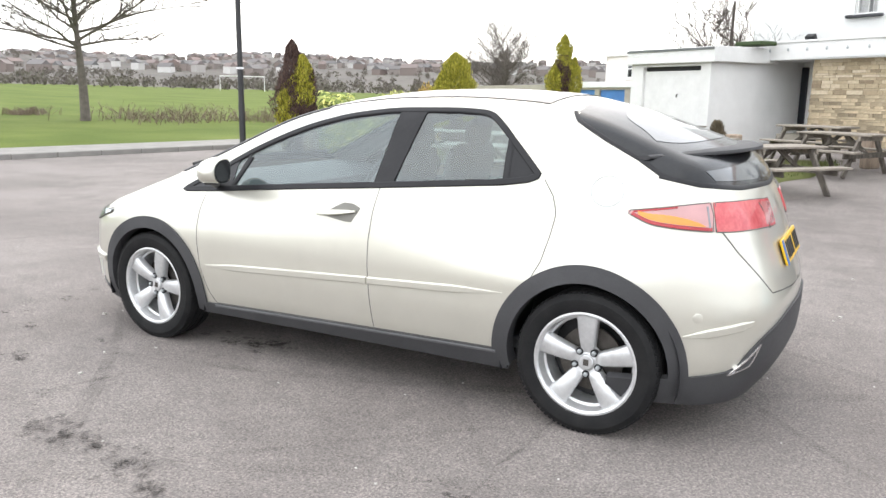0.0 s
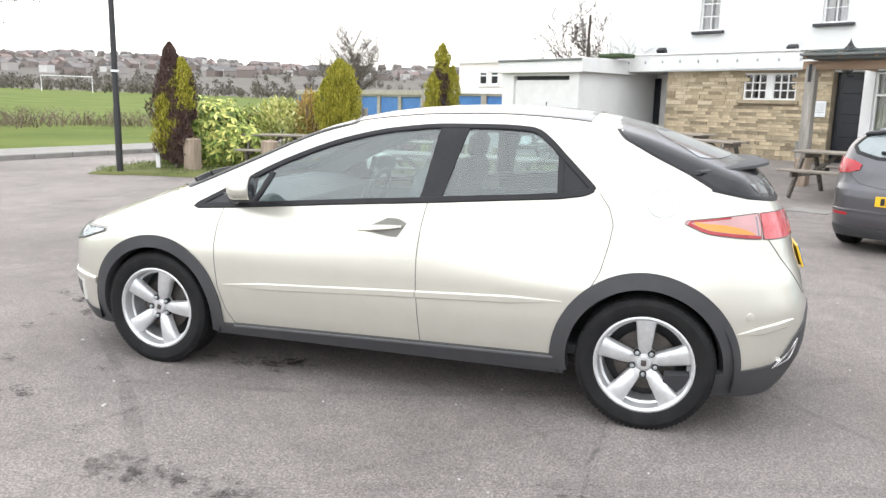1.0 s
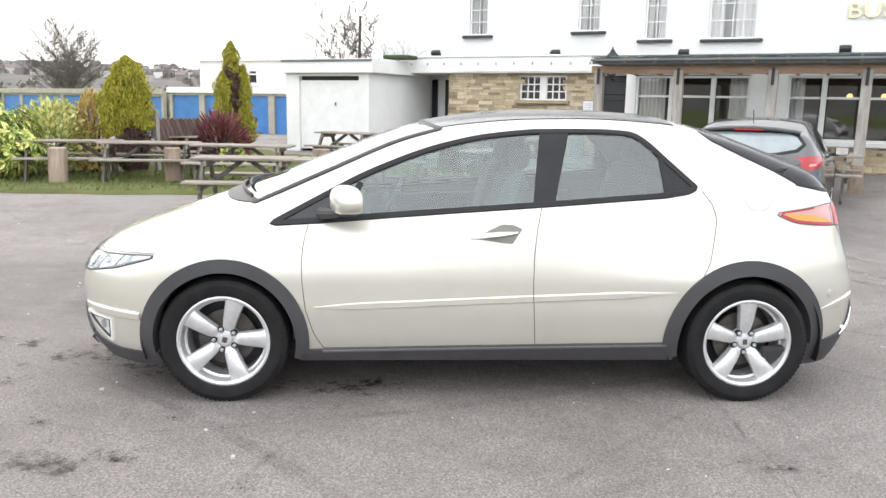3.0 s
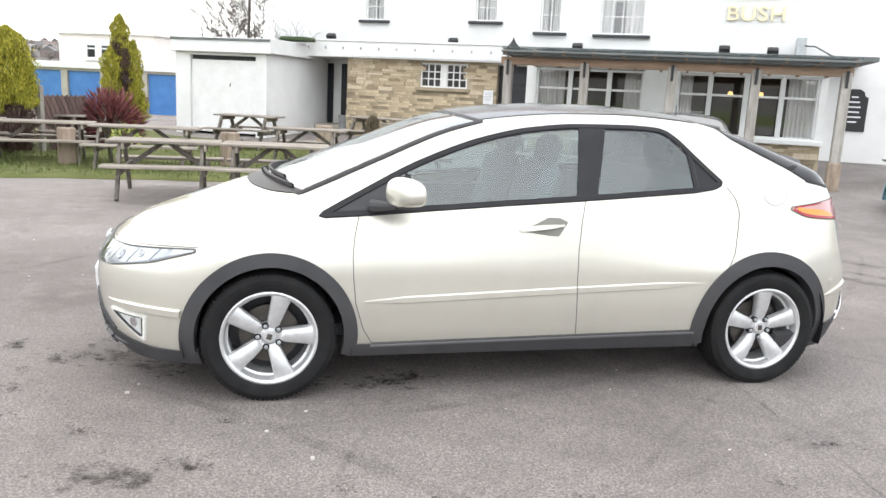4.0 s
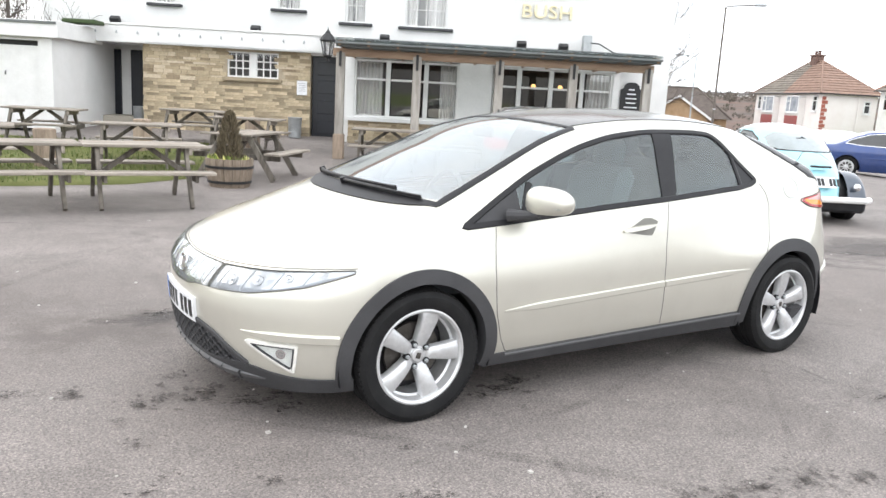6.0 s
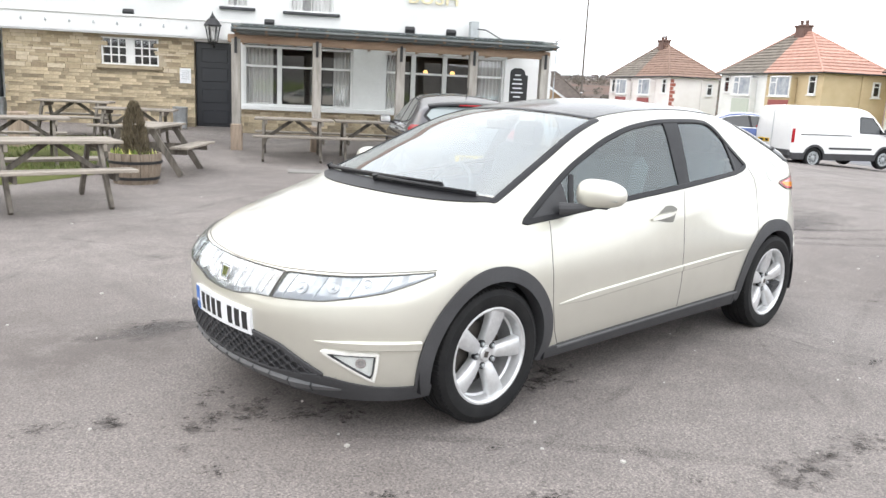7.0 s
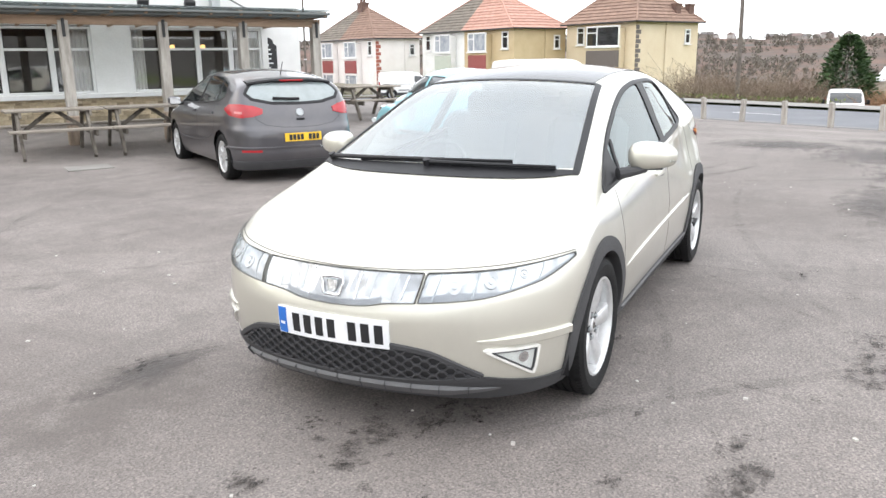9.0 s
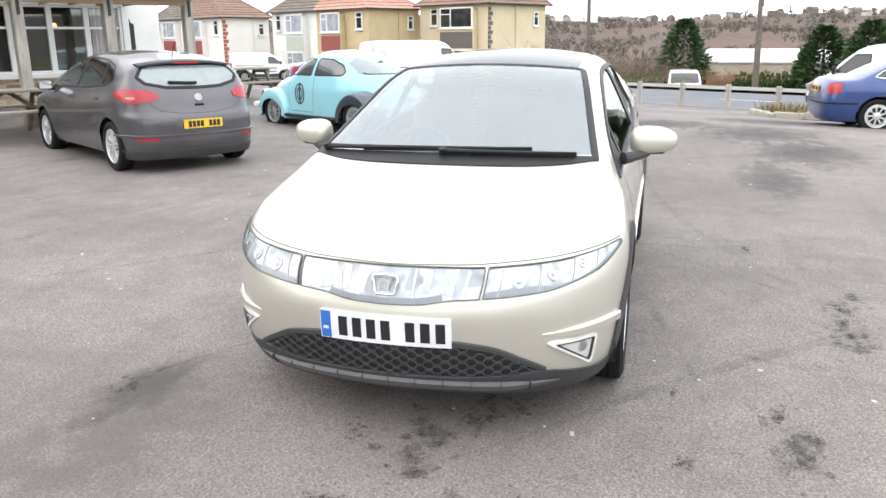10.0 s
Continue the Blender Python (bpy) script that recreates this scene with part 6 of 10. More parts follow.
    lower = make("lower_grille", sheet(nose, np.stack([az, dn(np.abs(az))], 1), np.stack([az, up(np.abs(az))], 1), 6, off=0.002), M_INK, car, "black honeycomb lower grille")
    for k in range(8):
        z0 = 0.272 + 0.0205 * k
        runs = [[]]
        for i in range(-57, 58):
            a = i * 0.62
            z = z0 + 0.0080 * (1 if (i // 3) % 2 else -1) * (1 if k % 2 else -1)
            if dn(abs(a)) + 0.001 < z < up(abs(a)) - 0.005:
                runs[-1].append((a, z))
            elif runs[-1]:
                runs.append([])
        for pts in runs:
            if len(pts) > 3:
                make("grille_mesh", ribbon(nose, pts, 0.0065, 0.012, 0.35), M_PLASTIC, lower)
    loop = np.concatenate([np.stack([az, dn(np.abs(az))], 1), np.stack([az, up(np.abs(az))], 1)[::-1]])
    make("grille_edge", ribbon(nose, loop.tolist(), 0.024, 0.010, 0.5, closed=True), M_PLASTIC, lower)

    # number plates, with bars for their characters
    sweep_az = np.linspace(-30, 30, 601)

    def nose_az(y, z):
        p, n = nose(np.stack([sweep_az, 0 * sweep_az + z], 1))
        return float(np.interp(y, *(p[:, 1], sweep_az) if p[-1, 1] > p[0, 1] else (p[::-1, 1], sweep_az[::-1])))

    def on_nose(name, y0, y1, z0, z1, off, mat, parent, label="", cols=9):
        """A thin curved slip lying on the bumper, between two sides and two heights."""
        ys = np.linspace(y0, y1, cols)
        lo, hi = [np.array([(nose_az(y, z), z) for y in ys]) for z in (z0, z1)]
        return make(name, sheet(nose, lo, hi, 2, off=off, edge=0.002), mat, parent, label)
    plate = on_nose("number_plate", -0.262, 0.262, 0.405, 0.519, 0.014, M_PLATE_W, car, "white front number plate with blue band", 17)
    on_nose("plate_band", -0.258, -0.216, 0.408, 0.516, 0.0155, M_PLATE_B, plate, "", 3)
    on_nose("plate_band_mark", -0.248, -0.226, 0.444, 0.456, 0.0165, M_PLATE_W, plate, "", 3)
    for k in range(7):
        y0 = -0.182 + 0.058 * k + (0.038 if k > 3 else 0)
        on_nose("character_bar", y0, y0 + 0.036, 0.423, 0.501, 0.0155, M_INK, plate, "", 3)
    rp = pose(-2.003, 0, 0.765) @ pose(0, 0, 0, 0, 0, -90) @ pose(0, 0, 0, -20, 0, 0)
    plate = make("number_plate", Mesh().box((0.524, 0.012, 0.114), rp, 0.003), M_PLATE_Y, car, "yellow rear number plate")
    make("plate_band", Mesh().box((0.044, 0.003, 0.110), rp @ pose(-0.238, -0.0068, 0)), M_PLATE_B, plate)
    bars(plate, rp @ pose(-0.075, -0.0068, 0), (0.036, 0.036, 0.036, 0.036), 0.078, M_INK, 0.022)
    bars(plate, rp @ pose(0.165, -0.0068, 0), (0.036, 0.036, 0.036), 0.078, M_INK, 0.022)

    # wipers
    for y0, y1, g0, g1 in ((-0.64, 0.40, 0.012, 0.050), (0.0, 0.60, 0.006, 0.012)):
        ys = np.linspace(y0, y1, 15)
        p, n = above(np.stack([screen_base(ys) - np.linspace(g0, g1, 15), ys], 1))
        wp = make("wiper", Mesh().tube((p + 0.020 * n).tolist(), np.linspace(0.012, 0.006, 15).tolist(), 8), M_BLACK, car, "black wiper arm")
        make("wiper_blade", Mesh().tube((p[3:] + 0.009 * n[3:]).tolist(), 0.008, 6), M_BLACK, wp)
        make("wiper_pivot", Mesh().tube([tuple(p[0] - 0.01 * n[0]), tuple(p[0] + 0.034 * n[0])], 0.018, 12), M_BLACK, wp)
    # cabin
    make("cabin_floor", Mesh().box((2.9, 1.40, 0.06), pose(-0.3, 0, 0.30), 0.01), M_CABIN, car)
    for s in (1, -1):
        make("door_lining", Mesh().box((1.55, 0.04, 0.58), pose(0.06, s * 0.745, 0.61, s * -3, 2.4, 0), 0.015), M_CABIN, car)
    dash = Mesh().prism([(1.22, 0.55), (1.24, 0.92), (1.12, 0.965), (0.86, 0.955), (0.70, 0.90), (0.66, 0.78), (0.72, 0.55)], 1.40, pose(0, -0.70, 0))
    make("dashboard", dash, M_CABIN, car, "grey dashboard", sharp=25)
    wheel_pts = [pose(0.52, -0.36, 0.86, 0, 66, 0) @ Vector((0.185 * math.cos(a), 0.185 * math.sin(a), 0)) for a in np.linspace(0, 2 * math.pi, 33)]
    sw = make("steering_wheel", Mesh().tube(wheel_pts, 0.016, 8).lathe([(0.0, -0.02), (0.07, -0.02), (0.07, 0.02), (0.0, 0.03)], 16, pose(0.53, -0.36, 0.86, 0, -66 + 180, 0)).box((0.03, 0.34, 0.035), pose(0.53, -0.36, 0.86, 0, 0, 0), 0.01), M_SEAT, car, "dark steering wheel")

    def seat(x, y, w):
        b = Mesh().box((0.50, w, 0.16), pose(x, y, 0.50, 0, -8, 0), 0.06).box((0.13, w, 0.64), pose(x - 0.30, y, 0.84, 0, -16, 0), 0.055)
        st = make("seat", b, M_SEAT, car, "dark cloth seat")
        for dy in ((0,) if w < 0.7 else (-0.38, 0, 0.38)):
            make("headrest", Mesh().box((0.09, 0.25, 0.17), pose(x - 0.405, y + dy, 1.215, 0, -12, 0), 0.04), M_SEAT, st)
    seat(0.22, 0.36, 0.50)
    seat(0.22, -0.36, 0.50)
    seat(-0.62, 0.0, 1.25)
    make("interior_mirror", Mesh().box((0.025, 0.20, 0.06), pose(0.47, 0, 1.30), 0.01), M_BLACK, car)
    for x in (1.3175, -1.3175):
        for s in (1, -1):
            wheel_parts(car, pose(x, s * 0.772, 0.312) @ pose(0, 0, 0, 0, 0, 0 if s > 0 else 180) @ pose(0, 0, 0, 0, -16 if x > 0 else 0, 0))
    return car


hatchback()


# ---- the other vehicles ----
def skin_car(name, m, shell, sort, mats, label, category, wheels, floor=0.2, style="cover", res=None, rim_mat=None):
    """A vehicle from its skin, with wheels at (x, y, radius, width, rim)."""
    car = thing(name, m, label, category)
    for nm, s, v, f, n in shell.panels(sort, floor=floor, **(res or {"n_phi": 110, "n_mid": 110, "n_end": 44})):
        from_panel(nm, v, f, n, mats.get(nm, mats["*"]), car)
    x0, x1 = shell.spine[0], shell.spine[1]
    xs = [w[0] for w in wheels]
    make("underbody", Mesh().box((max(xs) - min(xs) + 0.9, 2 * wheels[0][1] - 0.45, 0.10), pose((max(xs) + min(xs)) / 2, 0, floor + 0.07), 0.02), M_BLACK, car)
    for x, y, r, w, rim in wheels:
        for s in (1, -1):
            a = np.linspace(-0.2, math.pi + 0.2, 18)
            vs = [(x + r * 1.16 * math.cos(t), s * yy, r + r * 1.16 * math.sin(t)) for yy in (y - 0.30, y + w * 0.42) for t in a]
            k = len(a)
            make("wheel_well", Mesh().add(vs, [(i, i + 1, k + i + 1, k + i) for i in range(k - 1)] + [tuple(range(k))]), M_BLACK, car)
            wheel_parts(car, pose(x, s * y, r) @ pose(0, 0, 0, 0, 0, 0 if s > 0 else 180), r, w, rim, style, rim_mat)
    return car


def plate(parent, m, mat, size=(0.52, 0.11)):
    p = make("number_plate", Mesh().box((size[0], 0.012, size[1]), m, 0.003), mat, parent, "number plate with dark characters")
    bars(p, m @ pose(-0.10, -0.0075, 0), (0.042,) * 4, size[1] * 0.68, M_INK, 0.012)
    bars(p, m @ pose(0.15, -0.0075, 0), (0.042,) * 3, size[1] * 0.68, M_INK, 0.012)
    return p


def mirrors(car, mat, x, y, z, size=(0.10, 0.20, 0.13)):
    for s in (1, -1):
        mr = make("door_mirror", Mesh().box(size, pose(x, s * y, z), 0.035), mat, car)
        make("mirror_glass", Mesh().box((0.004, size[1] * 0.8, size[2] * 0.75), pose(x - size[0] / 2 - 0.002, s * y, z)), M_CHROME, mr)
        make("mirror_arm", Mesh().box((0.05, 0.12, 0.04), pose(x, s * (y - size[1] / 2), z - 0.05), 0.012), M_BLACK, mr)


def arches(pairs, x, y, z, name, k=1.15):
    for wx, r in pairs:
        name[(np.hypot(x - wx, z - r) < r * k) & (y > 0.45)] = ""


# grey five-door hatchback beside the porch
GH = Shell(
    top=[(2.30, 0.50), (2.20, 0.72), (2.05, 0.83), (1.6, 0.96), (1.2, 1.05), (0.85, 1.22), (0.4, 1.40), (0.0, 1.48), (-0.4, 1.51), (-1.0, 1.485), (-1.5, 1.41), (-1.72, 1.36), (-1.9, 1.20), (-2.1, 0.98), (-2.2, 0.8)],
    half=[(2.3, 0.85), (1.3, 0.905), (0, 0.90), (-1.3, 0.905), (-1.8, 0.88), (-2.2, 0.82)],
    tuck=[(0.10, -0.14), (0.2, -0.07), (0.35, -0.02), (0.55, 0.0), (0.8, -0.005), (0.95, -0.035), (1.1, -0.11), (1.4, -0.27), (1.6, -0.37)],
    front=[(0.1, 2.1), (0.3, 2.22), (0.5, 2.25), (0.7, 2.22), (0.85, 2.1), (1.5, 1.7)],
    rear=[(0.1, -1.98), (0.25, -2.10), (0.42, -2.16), (0.6, -2.16), (0.70, -2.15), (0.78, -2.11), (0.95, -2.07), (1.05, -2.02), (1.2, -1.93), (1.35, -1.82), (1.5, -1.74)],
    plan_f=(0.26, 0.7, 6), plan_r=(0.14, 0.9, 8), crown=0.15, belt=curve([(1.5, -0.03), (0.0, 0.0), (-1.6, 0.07)]), k_top=0.10, k_end=0.08, spine=(-1.3, 1.35, 0.68))
GH_DLO = [(1.15, 0.98), (0.6, 1.005), (-0.6, 1.04), (-1.25, 1.09), (-1.42, 1.16), (-1.30, 1.32), (-0.9, 1.395), (-0.3, 1.42), (0.1, 1.39), (0.5, 1.27), (0.9, 1.10)]


def sort_grey(c):
    x, y, z = c[:, 0], np.abs(c[:, 1]), c[:, 2]
    name = np.where(x > 0.5, "front_wing*", "rear_quarter*").astype("<U20")
    name[(x > 1.45) & (z < 0.75)] = "front_bumper"
    name[(x > 1.1) & (z >= 0.80) & (y < 0.76)] = "bonnet"
    name[(z > 1.38) & (x < 0.5)] = "roof"
    name[(z > 1.16) & (x <= 0.5) & (x > -1.28)] = "roof"
    name[(x <= 1.0) & (x > -0.15) & (z < 1.05)] = "front_door*"
    name[(x <= -0.15) & (x > -1.05) & (z < 1.08)] = "rear_door*"
    name[(x < -1.70) & (z < 0.66)] = "rear_bumper"
    name[(x < -1.72) & (z >= 0.66) & (y < 0.72)] = "tailgate"
    name[inside(GH_DLO, x, z) & (y > 0.4)] = "side_window*"
    name[(x > 0.45 + 0.0 * y) & (x < 1.16 - 0.3 * y * y) & (y < 0.60 + 0.1 * (x - 0.4)) & (z > 1.05)] = "windscreen"
    rs = [(0, 1.055), (0.35, 1.065), (0.60, 1.12), (0.66, 1.19), (0.58, 1.29), (0.45, 1.325), (0, 1.335)]
    name[(x < -1.6) & inside(rs + [(-p, q) for p, q in rs[::-1]], y, z)] = "rear_screen"
    arches(((1.3425, 0.32), (-1.3425, 0.32)), x, y, z, name)
    return name


def grey_hatch():
    m = pose(-4.57, -6.05, gz(-4.6, -6.0), 0, 0, 238) @ Matrix.Scale(0.94, 4)
    car = skin_car("grey_hatchback", m, GH, sort_grey, {"*": M_GREY, "side_window": M_DARKGLASS, "windscreen": M_DARKGLASS, "rear_screen": M_REARGLASS}, "dark grey five-door hatchback parked by the porch", "car",
                   [(1.3425, 0.79, 0.32, 0.205, 0.215), (-1.3425, 0.79, 0.32, 0.205, 0.215)], res={"n_phi": 150, "n_mid": 150, "n_end": 64})
    tail, side = GH.tail, GH.side
    for s in (1, -1):
        lo, hi = pair([(57, 0.985), (50, 0.905), (40, 0.875), (32, 0.89), (26, 0.925)], [(57, 0.99), (50, 1.055), (40, 1.05), (32, 1.025), (26, 0.985)], 1.5)
        lamp = make("tail_lamp", sheet(tail, lo, hi, 8, off=0.012, sign=s), M_RED, car, "red wrap-round tail lamp")
        lo, hi = pair([(45, 0.935), (39, 0.925)], [(45, 0.96), (39, 0.955)], 1.5)
        make("lamp_inner", sheet(tail, lo, hi, 3, off=0.015, sign=s, edge=0.001), M_PALE_RED, lamp)
        lo, hi = pair([(40, 0.425), (27, 0.425)], [(40, 0.455), (27, 0.455)], 1.5)
        make("bumper_reflector", sheet(tail, lo, hi, 2, off=0.004, sign=s), M_RED, car)
        make("window_frame", ribbon(side, GH_DLO, 0.026, 0.004, 0.03, sign=s, closed=True), M_BLACK, car)
        make("window_pillar", ribbon(side, [(-0.12, 1.02), (-0.20, 1.41)], 0.07, 0.004, sign=s), M_BLACK, car)
        make("window_pillar", ribbon(side, [(-1.05, 1.06), (-1.02, 1.36)], 0.04, 0.004, sign=s), M_BLACK, car)
        for pts in ([(0.95, 0.97), (0.98, 0.6), (0.88, 0.33)], [(-0.12, 1.02), (-0.14, 0.33)], [(-1.05, 1.05), (-1.10, 0.8), (-0.98, 0.62)]):
            make("door_gap", ribbon(side, pts, 0.007, 0.001, sign=s), M_INK, car)
        for x in (0.0, -0.95):
            make("door_handle", ribbon(side, [(x + 0.10, 0.90), (x - 0.10, 0.91)], 0.03, 0.03, sign=s), M_GREY, car)
        make("swage_line", ribbon(side, [(0.9, 0.47), (0.2, 0.45), (-0.5, 0.50), (-0.95, 0.60)], 0.03, 0.008, sign=s), M_GREY, car)
        make("tailgate_gap", ribbon(tail, [(33, 1.05), (30, 0.86), (24, 0.78), (12, 0.745), (0, 0.74)], 0.008, 0.001, sign=s), M_INK, car)
    edge = dense([(0, 1.050), (0.35, 1.060), (0.60, 1.115), (0.665, 1.19), (0.585, 1.295), (0.45, 1.330), (0, 1.340), (-0.45, 1.330), (-0.585, 1.295), (-0.665, 1.19), (-0.60, 1.115), (-0.35, 1.060), (0, 1.050)], 0.05)
    sweep_az = np.linspace(-75, 75, 301)
    line = []
    for y_, z_ in edge:
        p, n = tail(np.stack([sweep_az, 0 * sweep_az + z_], 1))
        line.append((float(sweep_az[np.argmin(np.abs(p[:, 1] - y_))]), float(z_)))
    make("screen_edge", ribbon(tail, line, 0.045, 0.004, 0.6), M_BLACK, car, "black rear screen edge")
    az = np.linspace(-62, 62, 50)
    make("rear_valance", ribbon(tail, np.stack([az, 0.240 + 0 * az], 1), 0.13, 0.012), M_PLASTIC, car, "dark plastic lower bumper")
    az = np.linspace(-60, 60, 40)
    make("bumper_step", ribbon(tail, np.stack([az, 0.48 + 0 * az], 1), 0.03, 0.012), M_GREY, car)
    az = np.linspace(-17, 17, 24)
    make("plate_recess", sheet(tail, np.stack([az, 0.535 + 0 * az], 1), np.stack([az, 0.685 + 0 * az], 1), 3, off=0.003), M_GREY, car, "shaded plate recess")
    plate(car, pose(-2.168, 0, 0.61) @ pose(0, 0, 0, 0, 0, -90) @ pose(0, 0, 0, -3, 0, 0), M_PLATE_Y)
    p, n = tail(np.array([[0.0, 0.93]]))
    make("badge", Mesh().lathe([(0.052, -0.01), (0.052, 0.010), (0.044, 0.014), (0.040, 0.008), (0, 0.010)], 28, Matrix.Translation(p[0]) @ Vector(n[0]).to_track_quat("Z", "Y").to_matrix().to_4x4()), M_GALV, car, "round silver badge")
    make("boot_handle", Mesh().box((0.03, 0.12, 0.03), pose(-2.10, 0, 0.845), 0.01), M_BLACK, car)
    p, n = tail(np.array([[-2.0, 1.10], [4, 1.10], [12, 1.108], [19, 1.115]]))
    make("rear_wiper", Mesh().tube((p + 0.02 * n).tolist(), 0.020, 6), M_BLACK, car)
    sp = Mesh()
    for y in np.linspace(-0.60, 0.60, 17):
        x0, z0 = -1.68 + 0.16 * y * y, 1.385 - 0.13 * y * y
        sp.v += [(x0 + a, y, z0 + h) for a, h in ((0.10, 0.0), (0.0, 0.012), (-0.13, -0.008), (-0.14, -0.03), (-0.02, -0.05))]
    sp.f = [(i * 5 + j, i * 5 + (j + 1) % 5, (i + 1) * 5 + (j + 1) % 5, (i + 1) * 5 + j) for i in range(16) for j in range(5)] + [tuple(range(5)), tuple(range(80, 85))]
    make("roof_spoiler", sp, M_BLACK, car)
    make("brake_light", Mesh().box((0.02, 0.34, 0.022), pose(-1.815, 0, 1.352), 0.004), M_RED, car)
    make("aerial", Mesh().tube([(-1.40, 0, 1.42), (-1.52, 0, 1.60)], 0.006, 6), M_BLACK, car)
    mirrors(car, M_GREY, 0.78, 0.99, 1.02)


M_BEETLEGLASS = plain("dim_side_glass", (0.075, 0.085, 0.09), 0.06, 0.0, 1.0)
# opaque; light seen through and mirrored by the glass is its pale colour
M_REARGLASS = plain("lit_rear_glass", (0.26, 0.30, 0.305), 0.06, 0.0, 1.0)
grey_hatch()

# pale blue classic car
BE = Shell(
    top=[(2.0, 0.30), (1.93, 0.52), (1.75, 0.74), (1.35, 0.90), (0.95, 0.985), (0.80, 1.04), (0.68, 1.13), (0.5, 1.26), (0.2, 1.36), (-0.15, 1.40), (-0.5, 1.37), (-0.9, 1.25), (-1.3, 1.04), (-1.65, 0.82), (-1.9, 0.5), (-1.97, 0.3)],
    half=[(2.0, 0.30), (1.6, 0.48), (1.0, 0.66), (0.5, 0.72), (-0.5, 0.70), (-1.0, 0.58), (-1.5, 0.42), (-1.9, 0.26)],
    tuck=[(0.10, -0.06), (0.3, 0.0), (0.7, 0.0), (0.9, -0.03), (1.1, -0.09), (1.35, -0.17), (1.6, -0.30)],
    front=[(0.1, 1.85), (0.4, 1.95), (0.6, 1.9), (0.8, 1.8), (1.6, 1.5)], rear=[(0.1, -1.85), (0.4, -1.93), (0.6, -1.9), (0.8, -1.78), (1.6, -1.2)],
    plan_f=(0.5, 0.4, 4), plan_r=(0.5, 0.4, 4), crown=0.16, k_top=0.30, k_end=0.2, spine=(-1.0, 1.0, 0.6))
BE_A = [(0.72, 0.98), (0.06, 0.98), (0.04, 1.25), (0.28, 1.26), (0.50, 1.18)]
BE_B = [(-0.04, 0.98), (-0.72, 0.99), (-0.78, 1.05), (-0.68, 1.16), (-0.40, 1.25), (-0.05, 1.26)]


def sort_beetle(c):
    x, y, z = c[:, 0], np.abs(c[:, 1]), c[:, 2]
    name = np.full(len(x), "body", dtype="<U20")
    name[(x > 0.85) & (z > 0.5) & (y < 0.5)] = "bonnet"
    name[(x < -1.15) & (z < 1.0) & (z > 0.5) & (y < 0.45)] = "engine_lid"
    name[(np.abs(x - 0.33) < 0.42) & (z < 0.96)] = "door*"
    name[(inside(BE_A, x, z) | inside(BE_B, x, z)) & (y > 0.35)] = "side_window*"
    name[(x > 0.45) & (x < 0.86) & (y < 0.50) & (z > 1.06) & (z < 1.27)] = "windscreen"
    name[(x < -0.76) & (x > -1.32) & (y < 0.47) & (z > 1.015) & (z < 1.27)] = "rear_window"
    return name


